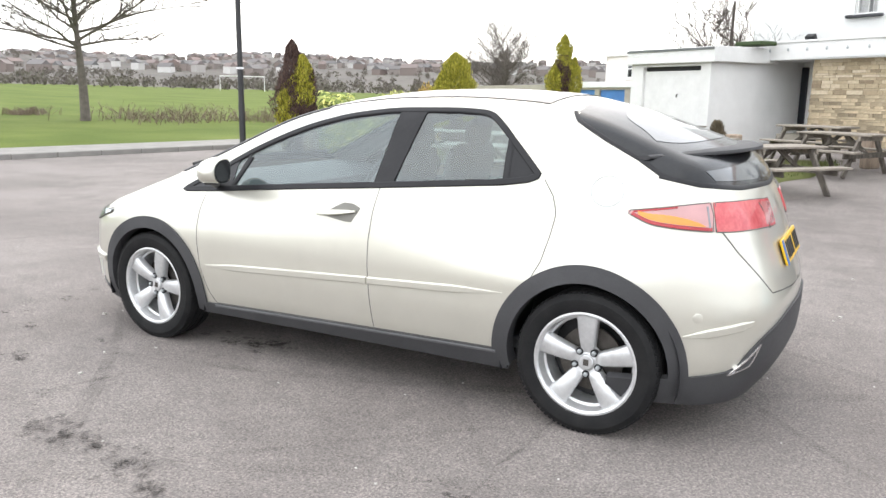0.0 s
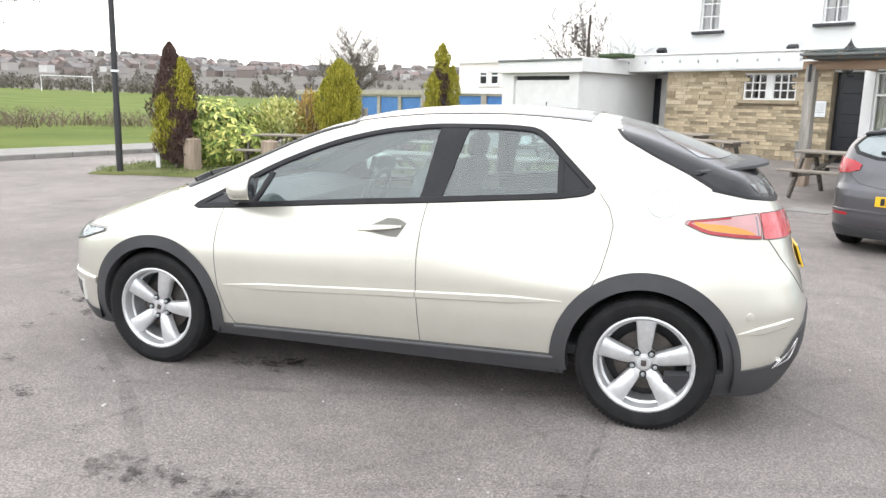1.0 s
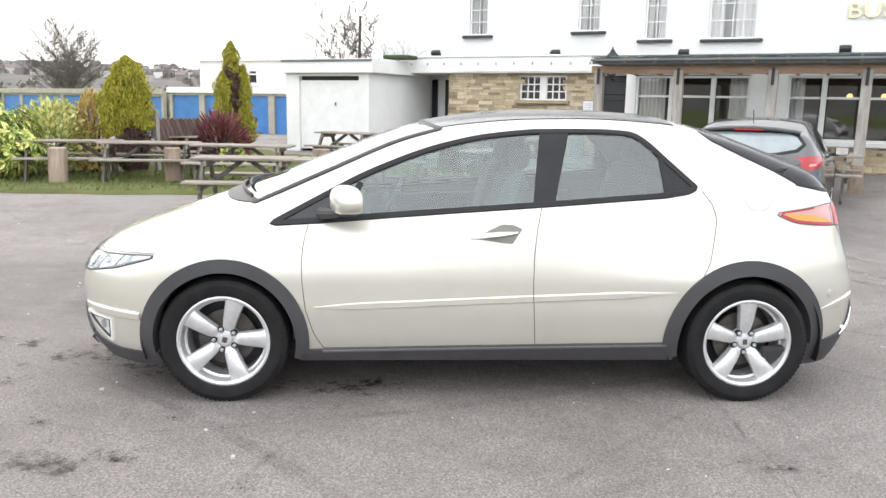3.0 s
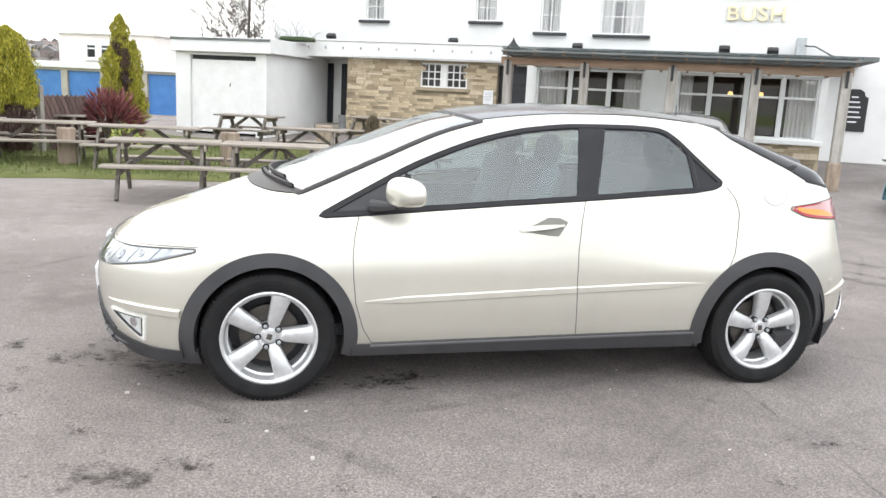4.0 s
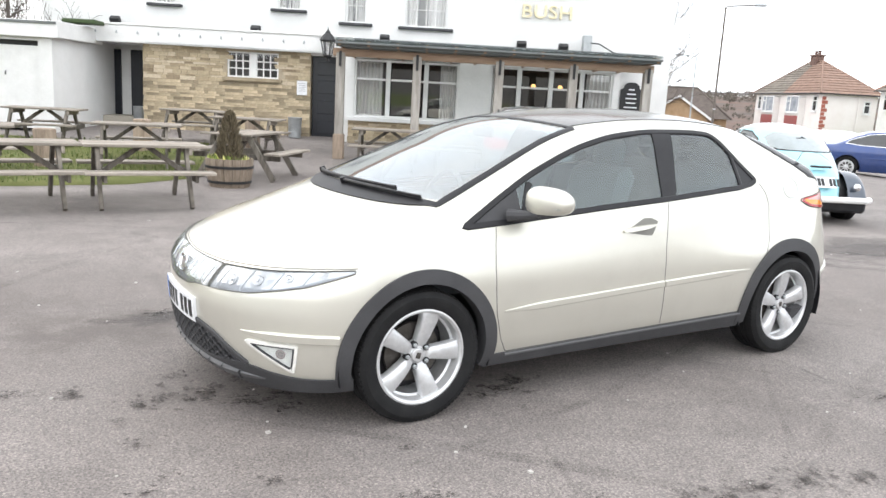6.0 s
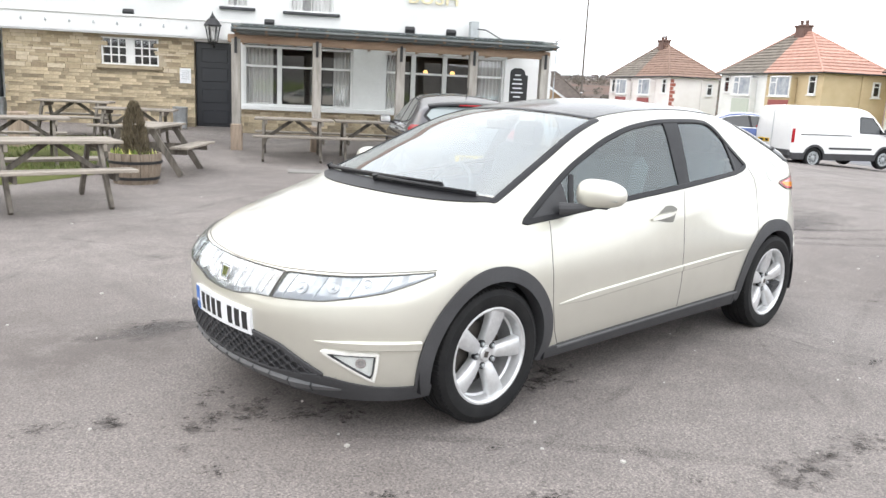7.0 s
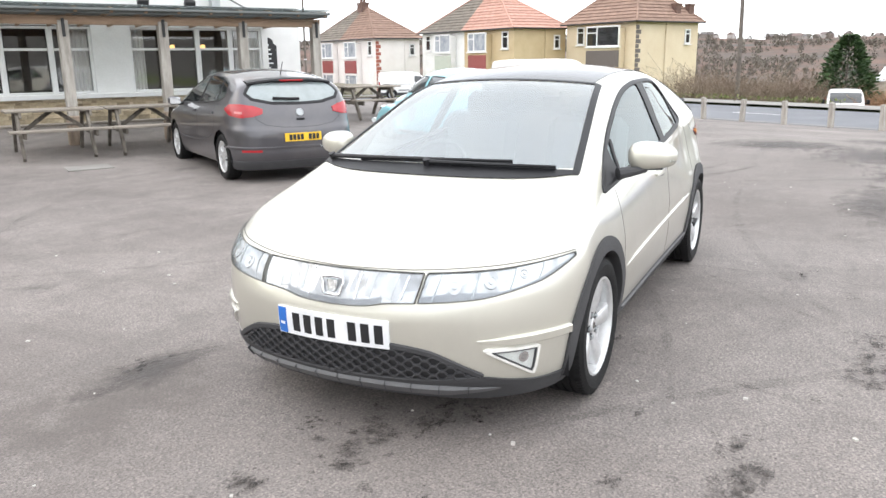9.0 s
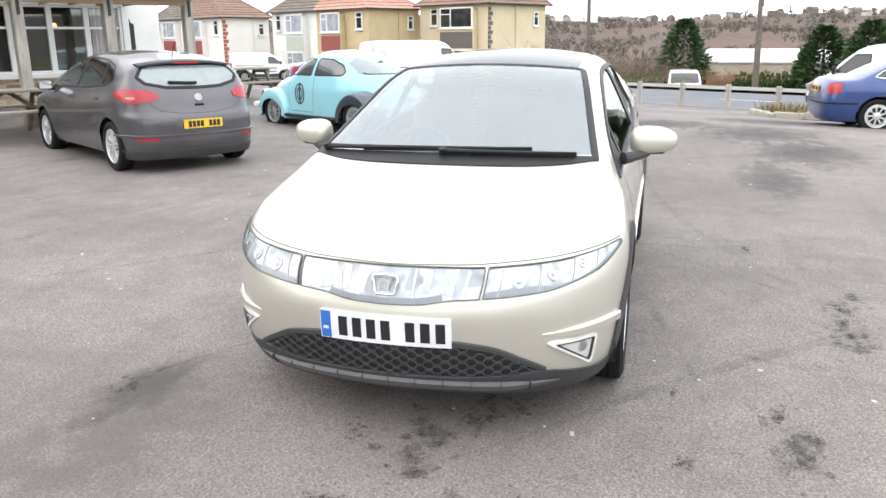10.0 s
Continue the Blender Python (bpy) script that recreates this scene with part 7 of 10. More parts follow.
def beetle():
    m = pose(-8.33, -4.49, -0.04, 0, 0, 240)
    car = skin_car("classic_car", m, BE, sort_beetle, {"*": M_SKYBLUE, "side_window": M_BEETLEGLASS, "windscreen": M_DARKGLASS, "rear_window": M_REARGLASS}, "pale blue rounded classic car with dark rear wings", "car",
                   [(1.2, 0.66, 0.315, 0.16, 0.20), (-1.2, 0.68, 0.315, 0.17, 0.20)], floor=0.24, rim_mat=M_GALV)
    for x, mt, r in ((1.2, M_SKYBLUE, 0.43), (-1.2, M_DARKCAR, 0.45)):
        for s in (1, -1):
            vs, fs, nu, nv = [], [], 24, 10
            for i in range(nv + 1):
                b = i / nv * math.pi / 2
                for j in range(nu + 1):
                    a = radians(-14) + radians(208) * j / nu
                    rr = r * (1.0 - 0.10 * (1 - math.cos(b)))
                    stretch = 1.12 if math.cos(a) * x < 0 else 1.0
                    vs.append((x + rr * math.cos(a) * stretch, s * (0.50 + 0.30 * math.sin(b) ** 0.7), 0.31 + rr * math.sin(a) * (0.96 + 0.04 * math.cos(b)) * (1 - 0.22 * (i / nv) ** 6)))
            w = nu + 1
            fs = [(i * w + j, i * w + j + 1, (i + 1) * w + j + 1, (i + 1) * w + j) for i in range(nv) for j in range(nu)]
            inner = [(px, py, pz) for px, py, pz in vs[nv * w:]]
            k = len(vs)
            vs += [(x + (px - x) * 0.80, py, 0.31 + (pz - 0.31) * 0.80) for px, py, pz in inner]
            fs += [(nv * w + j, nv * w + j + 1, k + j + 1, k + j) for j in range(nu)]
            make("wing", Mesh().add(vs, fs), mt, car, "rounded wing", sharp=60)
            if x < 0:
                make("tail_lamp", Mesh().lathe([(0.055, -0.03), (0.055, 0.01), (0.03, 0.03), (0, 0.035)], 16, pose(-1.64, s * 0.62, 0.55, 0, -80, 0)), M_CHROME, car)
            else:
                make("headlamp", Mesh().lathe([(0.085, -0.05), (0.09, 0.0), (0.075, 0.02), (0, 0.035)], 20, pose(1.60, s * 0.62, 0.62, 0, 72, 0)), M_CHROME, car)
    for s in (1, -1):
        make("running_board", Mesh().box((1.55, 0.16, 0.05), pose(0, s * 0.72, 0.28), 0.015), M_BLACK, car)
        for loop in (BE_A, BE_B):
            make("window_frame", ribbon(BE.side, loop, 0.022, 0.006, 0.03, sign=s, closed=True), M_BLACK, car)
        # dark emblem of concentric shapes on the door
        for rr, wd in ((0.17, 0.03), (0.10, 0.03)):
            t = np.linspace(0, 2 * math.pi, 30, endpoint=False)
            make("door_emblem", ribbon(BE.side, np.stack([0.36 + rr * 0.75 * np.cos(t), 0.66 + rr * np.sin(t)], 1).tolist(), wd, 0.003, 0.02, sign=s, closed=True), M_DARKCAR, car)
        make("door_emblem", ribbon(BE.side, [(0.36, 0.50), (0.36, 0.82)], 0.05, 0.003, sign=s), M_DARKCAR, car)
        make("door_gap", ribbon(BE.side, [(0.75, 0.96), (0.74, 0.6), (0.66, 0.36), (-0.02, 0.36), (-0.04, 0.96)], 0.008, 0.001, sign=s), M_DARKCAR, car)
    edge = dense([(0, 1.02), (0.40, 1.02), (0.47, 1.05), (0.44, 1.18), (0.36, 1.235), (0, 1.245), (-0.36, 1.235), (-0.44, 1.18), (-0.47, 1.05), (-0.40, 1.02), (0, 1.02)], 0.04)
    az, line = np.linspace(-80, 80, 321), []
    for y_, z_ in edge:
        p, n = BE.tail(np.stack([az, 0 * az + z_], 1))
        line.append((float(az[np.argmin(np.abs(p[:, 1] - y_))]), float(z_)))
    make("rear_window_frame", ribbon(BE.tail, line, 0.022, 0.006, 0.6), M_BLACK, car, "black rear window seal")
    make("engine_lid_gap", ribbon(BE.tail, [(-32, 0.62), (-30, 0.85), (-20, 1.0), (0, 1.03), (20, 1.0), (30, 0.85), (32, 0.62)], 0.010, 0.001), M_DARKCAR, car)
    for x, y in ((-2.05, 0.54), (2.05, 0.56)):
        make("bumper", Mesh().tube([(x * 0.94, -0.66, 0.40), (x, -y, 0.40), (x * 1.015, 0, 0.40), (x, y, 0.40), (x * 0.94, 0.66, 0.40)], 0.045, 10), M_WHITEPAINT, car, "white bumper bar")
    make("skirt", Mesh().box((0.5, 1.2, 0.18), pose(-1.75, 0, 0.30), 0.04), M_BLACK, car)
    plate(car, pose(-1.87, 0, 0.62) @ pose(0, 0, 0, 0, 0, -90) @ pose(0, 0, 0, -38, 0, 0), M_PLATE_W, (0.34, 0.18))
    make("plate_lamp", Mesh().box((0.06, 0.30, 0.03), pose(-1.72, 0, 0.83), 0.01), M_INK, car)


beetle()

# white panel vans
def van_shell(L, W, H, hood, screen):
    f, r = L * 0.5, -L * 0.5
    return Shell(
        top=[(f + 0.05, 0.45), (f - 0.08, hood * 0.86), (f - 0.35, hood * 0.97), (f - 0.75, hood * 1.10), (f - 0.75 - screen * 0.5, (hood * 1.1 + H) / 2), (f - 0.78 - screen, H - 0.10), (f - 1.1 - screen, H - 0.02), (0, H), (r + 0.6, H - 0.01), (r + 0.08, H - 0.06), (r - 0.1, H - 0.5)],
        half=[(f + 0.1, W / 2 - 0.06), (f - 0.6, W / 2), (0, W / 2), (r, W / 2 - 0.02)],
        tuck=[(0.1, -0.08), (0.3, -0.01), (0.6, 0.0), (1.0, -0.01), (1.3, -0.05), (H, -0.14), (H + 0.2, -0.18)],
        front=[(0.1, f - 0.10), (0.4, f), (0.7, f - 0.03), (1.0, f - 0.25), (H + 0.3, f - 1.5)], rear=[(0.1, r + 0.05), (0.5, r), (1.0, r + 0.01), (H, r + 0.06)],
        plan_f=(0.20, 0.5, 6), plan_r=(0.01, 0.06, 8), crown=0.05, k_top=0.12, k_end=0.10, spine=(r + 0.5, f - 1.0, 0.75))


def white_van(name, m, L, W, H, hood, screen, base, label, cab, rear_glass=False):
    sh = van_shell(L, W, H, hood, screen)
    f = L / 2
    r = 0.31
    win = [(f - 0.95, hood * 1.12), (cab, hood * 1.14), (cab, H - 0.30), (f - 0.80 - screen * 0.80, H - 0.32)]

    def sort(c):
        x, y, z = c[:, 0], np.abs(c[:, 1]), c[:, 2]
        nm = np.full(len(x), "body", dtype="<U20")
        nm[(x < f - 0.85) & (x > cab - 0.08) & (z < H - 0.2) & (y > 0.6)] = "front_door*"
        nm[(x < -f + 0.06)] = "tail"
        nm[(z < 0.46) & (z > 0.25)] = "lower_trim"
        nm[inside(win, x, z) & (y > 0.5)] = "side_window*"
        nm[(x > f - 0.72 - screen * 0.92) & (x < f - 0.80) & (z > hood * 1.12) & (z < H - 0.13) & (y < W / 2 - 0.16)] = "windscreen"
        arches(((base, r), (base - L * 0.605, r)), x, y, z, nm, 1.18)
        return nm
    van = skin_car(name, m, sh, sort, {"*": M_VANWHITE, "side_window": M_DARKGLASS, "windscreen": M_DARKGLASS, "lower_trim": M_PLASTIC}, label, "van",
                   [(base, W / 2 - 0.115, r, 0.20, 0.20), (base - L * 0.605, W / 2 - 0.115, r, 0.20, 0.20)], floor=0.26, rim_mat=M_GALV, res={"n_phi": 96, "n_mid": 100, "n_end": 40})
    for s in (1, -1):
        make("window_frame", ribbon(sh.side, win, 0.03, 0.004, 0.05, sign=s, closed=True), M_BLACK, van)
        make("tail_lamp", Mesh().box((0.10, 0.05, 0.42), pose(-f + 0.09, s * (W / 2 - 0.035), 0.98), 0.015), M_RED, van)
        make("headlamp", Mesh().box((0.30, 0.06, 0.20), pose(f - 0.30, s * (W / 2 - 0.12), 0.76, 0, 18, -s * 14), 0.03), M_REFLECT, van)
        make("side_rail", ribbon(sh.side, [(cab - 0.3, 1.02), (-f + 0.35, 1.02)], 0.03, 0.008, sign=s), M_PLASTIC, van)
        make("rub_strip", ribbon(sh.side, [(cab + 0.5, 0.62), (cab - 1.1, 0.62)], 0.06, 0.012, sign=s), M_PLASTIC, van)
        make("door_gap", ribbon(sh.side, [(cab - 0.06, H - 0.25), (cab - 0.06, 0.46)], 0.010, 0.001, sign=s), M_GALV, van)
        for x in (base, base - L * 0.605):
            a = np.radians(np.linspace(-5, 185, 24))
            lo, hi = [np.stack([x + q * np.cos(a), r + q * np.sin(a)], 1) for q in (r * 1.12, r * 1.34)]
            make("arch_trim", sheet(sh.side, lo, hi, 3, off=0.010, sign=s, edge=0.03), M_PLASTIC, van)
    make("rear_bumper", Mesh().box((0.14, W - 0.1, 0.20), pose(-f + 0.02, 0, 0.45), 0.03), M_PLASTIC, van)
    make("rear_door_gap", Mesh().box((0.012, 0.012, H - 0.75), pose(-f - 0.001, 0, (H + 0.45) / 2)), M_GALV, van)
    plate(van, pose(-f - 0.012, 0.35, 0.78, 0, 0, -90), M_PLATE_Y)
    mirrors(van, M_BLACK, f - 1.0, W / 2 + 0.12, hood * 1.18, (0.10, 0.16, 0.22))
    return van


white_van("panel_van", pose(-22.3, -7.45, gz(-22.3, -7.45) - 0.03, 0, 0, 154), 4.4, 1.80, 1.90, 0.98, 0.75, 1.36, "white panel van parked at the edge of the yard", 0.32)
white_van("panel_van", pose(-43.6, -25.0, gz(-43.6, -25.0), 0, 0, 122), 4.3, 1.8, 1.85, 1.0, 0.8, 1.35, "white van parked before the houses", 0.35)
white_van("panel_van", pose(-39.2, 2.0, gz(-39.2, 2.0), 0, 0, 2), 4.2, 1.70, 1.7, 0.95, 0.8, 1.3, "small white van beyond the road", 0.3)

white_van("panel_van", pose(-20.9, 7.5, gz(-20.9, 7.5) - 0.01, 0, 0, 240), 4.8, 1.9, 2.0, 1.05, 0.85, 1.5, "white panel van on the road beyond the bollards", 0.5)

# saloon cars
SA = Shell(
    top=[(2.45, 0.45), (2.35, 0.68), (2.1, 0.78), (1.5, 0.92), (1.1, 1.0), (0.7, 1.20), (0.25, 1.40), (-0.2, 1.46), (-0.7, 1.44), (-1.1, 1.33), (-1.5, 1.15), (-1.75, 1.06), (-2.0, 1.04), (-2.2, 1.0), (-2.32, 0.85)],
    half=[(2.4, 0.80), (1.4, 0.875), (0, 0.875), (-1.4, 0.875), (-2.3, 0.82)],
    tuck=[(0.1, -0.12), (0.25, -0.04), (0.5, 0.0), (0.75, 0.0), (0.95, -0.04), (1.1, -0.12), (1.4, -0.26), (1.6, -0.36)],
    front=[(0.1, 2.25), (0.4, 2.38), (0.6, 2.38), (0.8, 2.25), (1.6, 1.8)], rear=[(0.1, -2.15), (0.35, -2.30), (0.55, -2.32), (0.8, -2.28), (1.0, -2.22), (1.6, -2.0)],
    plan_f=(0.22, 0.6, 6), plan_r=(0.10, 0.8, 8), crown=0.14, k_top=0.09, k_end=0.08, spine=(-1.5, 1.5, 0.62))
SA_DLO = [(1.05, 0.95), (-1.0, 0.99), (-1.45, 1.04), (-1.30, 1.15), (-0.85, 1.31), (-0.4, 1.37), (0.15, 1.35), (0.55, 1.20)]


def sort_saloon(c):
    x, y, z = c[:, 0], np.abs(c[:, 1]), c[:, 2]
    name = np.full(len(x), "body", dtype="<U20")
    name[(x < -1.6) & (z > 0.95)] = "boot_lid"
    name[(x < -1.75) & (z < 0.60)] = "rear_bumper"
    name[(x > 1.1) & (z > 0.75)] = "bonnet"
    name[(x <= 0.95) & (x > -0.2) & (z < 0.97) & (y > 0.6)] = "front_door*"
    name[(x <= -0.2) & (x > -1.15) & (z < 1.0) & (y > 0.6)] = "rear_door*"
    name[inside(SA_DLO, x, z) & (y > 0.4)] = "side_window*"
    name[(x > 0.28) & (x < 1.05) & (z > 1.02) & (y < 0.58)] = "windscreen"
    name[(x < -0.95) & (x > -1.62) & (z > 1.08) & (y < 0.56)] = "rear_screen"
    arches(((1.35, 0.32), (-1.35, 0.32)), x, y, z, name)
    return name


def saloon(m, mat, label):
    car = skin_car("saloon_car", m, SA, sort_saloon, {"*": mat, "side_window": M_DARKGLASS, "windscreen": M_DARKGLASS, "rear_screen": M_DARKGLASS}, label, "car",
                   [(1.35, 0.765, 0.32, 0.205, 0.215), (-1.35, 0.765, 0.32, 0.205, 0.215)])
    for s in (1, -1):
        lo, hi = pair([(39, 0.74), (33, 0.73), (27, 0.74)], [(39, 0.93), (33, 0.93), (27, 0.92)], 1.5)
        make("tail_lamp", sheet(SA.tail, lo, hi, 6, off=0.008, sign=s), M_RED, car)
        make("window_frame", ribbon(SA.side, SA_DLO, 0.022, 0.005, 0.04, sign=s, closed=True), M_CHROME, car)
        make("rub_strip", ribbon(SA.side, [(0.95, 0.60), (-0.95, 0.62)], 0.035, 0.010, sign=s), mat, car)
        make("window_pillar", ribbon(SA.side, [(-0.15, 0.98), (-0.25, 1.36)], 0.07, 0.004, sign=s), M_BLACK, car)
        make("door_gap", ribbon(SA.side, [(-0.2, 0.97), (-0.2, 0.3)], 0.008, 0.001, sign=s), M_INK, car)
    make("bumper_strip", ribbon(SA.tail, [(-50, 0.55), (0, 0.55), (50, 0.55)], 0.04, 0.014), M_BLACK, car)
    plate(car, pose(-2.295, 0, 0.80) @ pose(0, 0, 0, 0, 0, -90) @ pose(0, 0, 0, -6, 0, 0), M_PLATE_Y)
    mirrors(car, mat, 0.72, 0.95, 1.0)


saloon(pose(-12.65, 6.2, gz(-12.6, 6.2), 0, 0, 94), M_BLUE, "blue saloon car parked beside the weedy bed")
saloon(pose(-21.4, -9.6, gz(-21.4, -9.6) - 0.03, 0, 0, 124), M_BLUE, "blue saloon car parked beside the white panel van")


# ---- yard furniture ----
def picnic_table(m, length=1.4, group="picnic tables"):
    """A weathered A-frame table with its two benches."""
    t = thing("picnic_table", m, "weathered grey timber picnic table with fixed benches", "picnic table", group)
    for k in range(4):
        make("top_board", Mesh().box((length, 0.155, 0.035), pose(0, -0.255 + 0.17 * k, 0.715), 0.005), M_TIMBER, t)
    for s in (1, -1):
        for k in range(2):
            make("bench_board", Mesh().box((length * 1.02, 0.125, 0.035), pose(0, s * (0.60 + 0.135 * k), 0.435), 0.005), M_TIMBER, t)
        x = s * (length / 2 - 0.20)
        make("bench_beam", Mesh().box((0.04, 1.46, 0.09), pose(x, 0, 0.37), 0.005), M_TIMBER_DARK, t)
        make("top_beam", Mesh().box((0.04, 0.66, 0.08), pose(x, 0, 0.655), 0.005), M_TIMBER, t)
        for q in (1, -1):
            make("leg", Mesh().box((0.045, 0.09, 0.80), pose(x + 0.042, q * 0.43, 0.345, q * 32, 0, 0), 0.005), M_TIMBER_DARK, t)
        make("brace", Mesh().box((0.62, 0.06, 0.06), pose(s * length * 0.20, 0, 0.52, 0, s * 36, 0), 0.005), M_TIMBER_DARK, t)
    return t


TABLE = picnic_table(pose(2.62, -6.38, gz(2.6, -6.4), 0, 0, 2))
for x, y, a in ((1.20, -6.28, -3), (-0.95, -8.92, 49), (1.7, -13.4, -22), (0.55, -10.3, -12), (-1.2, -13.4, -30), (-1.75, -11.6, -30), (5.6, -12.6, 10)):
    copy_thing(TABLE, pose(x, y, gz(x, y), 0, 0, a))
LONG_TABLE = picnic_table(pose(6.55, -10.2, gz(6.55, -10.2), 0, 0, 16), 1.75)
copy_thing(LONG_TABLE, pose(5.1, -10.1, gz(5.1, -10.1), 0, 0, 8))
copy_thing(LONG_TABLE, pose(3.3, -9.6, gz(3.3, -9.6), 0, 0, -2))
for X, N in ((1.42, -10.05), (-0.02, -10.05), (-1.48, -10.1), (-5.6, -12.6)):
    p = BL @ Vector((X, N, 0))
    copy_thing(TABLE, pose(p.x, p.y, gz(p.x, p.y), 0, 0, -30))


def timber_stump(x, y, h=0.66, w=0.27, turn=0):
    m = Mesh().box((w, w * 0.9, h), pose(0, 0, h / 2 - 0.02), 0.02)
    ob = make("timber_stump", m, M_STUMP)
    ob.matrix_world = pose(x, y, gz(x, y) + 0.01, random.uniform(-2, 2), random.uniform(-2, 2), turn)
    tagged(ob, "squat grey timber post at the grass edge", "timber post", "squat timber posts")


for i, (x, y) in enumerate(((7.94, -8.9), (6.43, -9.25), (4.61, -9.75), (1.98, -10.15), (0.16, -12.04), (-2.2, -12.68))):
    timber_stump(x, y, turn=10 * i)

# timber bollards along the road
for k in range(10):
    n = -18.95 + 1.56 * k
    p = BL @ Vector((-19.8, n, 0))
    b = make("bollard", Mesh().box((0.15, 0.15, 0.80), pose(0, 0, 0.35), 0.02), M_POST)
    b.matrix_world = pose(p.x, p.y, gz(p.x, p.y), random.uniform(-3, 3), random.uniform(-3, 3), -30 + random.uniform(-8, 8))
    tagged(b, "weathered timber bollard at the yard's edge", "bollard", "bollards along the road")


def barrel(x, y):
    t = thing("barrel_planter", pose(x, y, gz(x, y)), "half oak barrel planter with a browned dwarf conifer", "planter")
    n = 18
    for k in range(n):
        a0 = 2 * math.pi * k / n
        vs = []
        for z, r in ((0.0, 0.29), (0.14, 0.325), (0.28, 0.345), (0.42, 0.345)):
            for rr in (r, r - 0.025):
                for a in (a0 + 0.012, a0 + 2 * math.pi / n - 0.012):
                    vs.append((rr * math.cos(a), rr * math.sin(a), z))
        fs = []
        for i in range(3):
            q = i * 4
            fs += [(q, q + 1, q + 5, q + 4), (q + 2, q + 6, q + 7, q + 3), (q, q + 4, q + 6, q + 2), (q + 1, q + 3, q + 7, q + 5)]
        fs += [(0, 2, 3, 1), (12, 13, 15, 14)]
        make("stave", Mesh().add(vs, fs), M_BARREL, t)
    for z, r in ((0.08, 0.315), (0.30, 0.350)):
        make("hoop", Mesh().lathe([(r, z - 0.02), (r + 0.006, z - 0.018), (r + 0.010, z + 0.018), (r + 0.004, z + 0.02)], 36, None, False), M_IRON, t)
    make("soil", Mesh().lathe([(0.32, 0.30), (0.32, 0.37), (0.15, 0.39), (0, 0.385)], 20), M_SOIL, t)
    rnd = random.Random(3)
    f = Mesh()
    for _ in range(2600):
        h = rnd.random() ** 0.9
        r = (0.20 * (1 - h) ** 0.45) * (0.5 + 0.5 * rnd.random())
        a = rnd.random() * 6.283
        p = Vector((r * math.cos(a), r * math.sin(a), 0.40 + 0.68 * h))
        d = Vector((math.cos(a) * 0.4, math.sin(a) * 0.4, 1)).normalized()
        s = d.cross(Vector((rnd.random() - 0.5, rnd.random() - 0.5, 0.2))).normalized() * 0.008
        f.add([p - s, p + s, p + d * 0.07], [(0, 1, 2)])
    make("shrub", f, M_DWARF, t, "browned dwarf conifer", smooth=False)
    lv = Mesh()
    for _ in range(60):
        a, r = rnd.random() * 6.283, 0.1 + 0.2 * rnd.random()
        p = Vector((r * math.cos(a), r * math.sin(a), 0.39))
        s = Vector((rnd.random() - 0.5, rnd.random() - 0.5, 0)).normalized() * 0.025
        lv.add([p - s, p + s, p + Vector((0.02, 0, 0.09))], [(0, 1, 2)])
    make("leaves", lv, M_LAUREL, t, smooth=False)


barrel(-0.28, -7.75)


def metal_bin(x, y, z=None):
    m = Mesh().lathe([(0.13, 0.0), (0.15, 0.02), (0.165, 0.46), (0.172, 0.47), (0.172, 0.50), (0.16, 0.50), (0.155, 0.47), (0.14, 0.04), (0, 0.04)], 24)
    for zz in (0.15, 0.32):
        m.lathe([(0.156, zz - 0.01), (0.166, zz), (0.158, zz + 0.01)], 24, None, False)
    ob = make("metal_bin", m, M_GALV)
    ob.matrix_world = pose(x, y, gz(x, y) if z is None else z)
    tagged(ob, "small galvanised metal bin by the stone wall", "bin", "metal bins")


p = BL @ Vector((3.95, -14.5, 0))
metal_bin(p.x, p.y)
metal_bin(-0.75, -17.3)


def street_lamp(x, y, h, arm, turn, label, mat=None):
    mat = mat or M_IRON
    t = thing("street_lamp", pose(x, y, gz(x, y), 0, 0, turn), label, "street lamp")
    make("pole", Mesh().tube([(0, 0, -0.2), (0, 0, 1.2), (0, 0, 1.25), (0, 0, h)], [0.062, 0.062, 0.056, 0.040], 14), mat, t)
    make("band", Mesh().lathe([(0.068, 1.88), (0.070, 1.88), (0.070, 1.92), (0.068, 1.92)], 14, None, False), M_PLATE_W, t)
    if arm:
        make("arm", Mesh().tube([(0, 0, h - 0.05), (0.1, 0, h + 0.05), (arm, 0, h + 0.12)], 0.03, 8), mat, t)
        make("lamp_head", Mesh().box((0.55, 0.2, 0.12), pose(arm + 0.2, 0, h + 0.12), 0.04), M_GALV, t)


street_lamp(8.82, -7.86, 8.0, 1.2, 60, "tall dark green steel lamp post on the grass edge")
street_lamp(-27.7, -22.0, 6.6, 1.3, 131, "tall brown lamp post beyond the pub", M_BARK)
street_lamp(-44.3, -38.1, 6.9, 1.1, -49, "grey lamp post far along the road", M_GALV)


def utility_pole(x, y, h, r=0.14, plate_on=True):
    t = thing("utility_pole", pose(x, y, gz(x, y), 1.0, -1.0, 0), "brown timber utility pole across the road" if r > 0.1 else "slim brown timber pole behind the garage", "utility pole")
    make("pole", Mesh().tube([(0, 0, -0.3), (0, 0, h)], [r, r * 0.72], 10), M_BARK, t)
    if not plate_on:
        return
    make("warning_plate", Mesh().box((0.30, 0.02, 0.40), pose(0.13, 0.12, 3.3, 0, 0, 60), 0.004), M_PLATE_W, t)
    make("step_iron", Mesh().tube([(-0.2, 0, 4.0), (0.2, 0, 4.0)], 0.012, 6), M_IRON, t)


utility_pole(-40.1, -3.1, 10.6, 0.12, False)
utility_pole(-33.2, 4.95, 10.0)
utility_pole(1.94, -21.3, 4.0, 0.06, False)

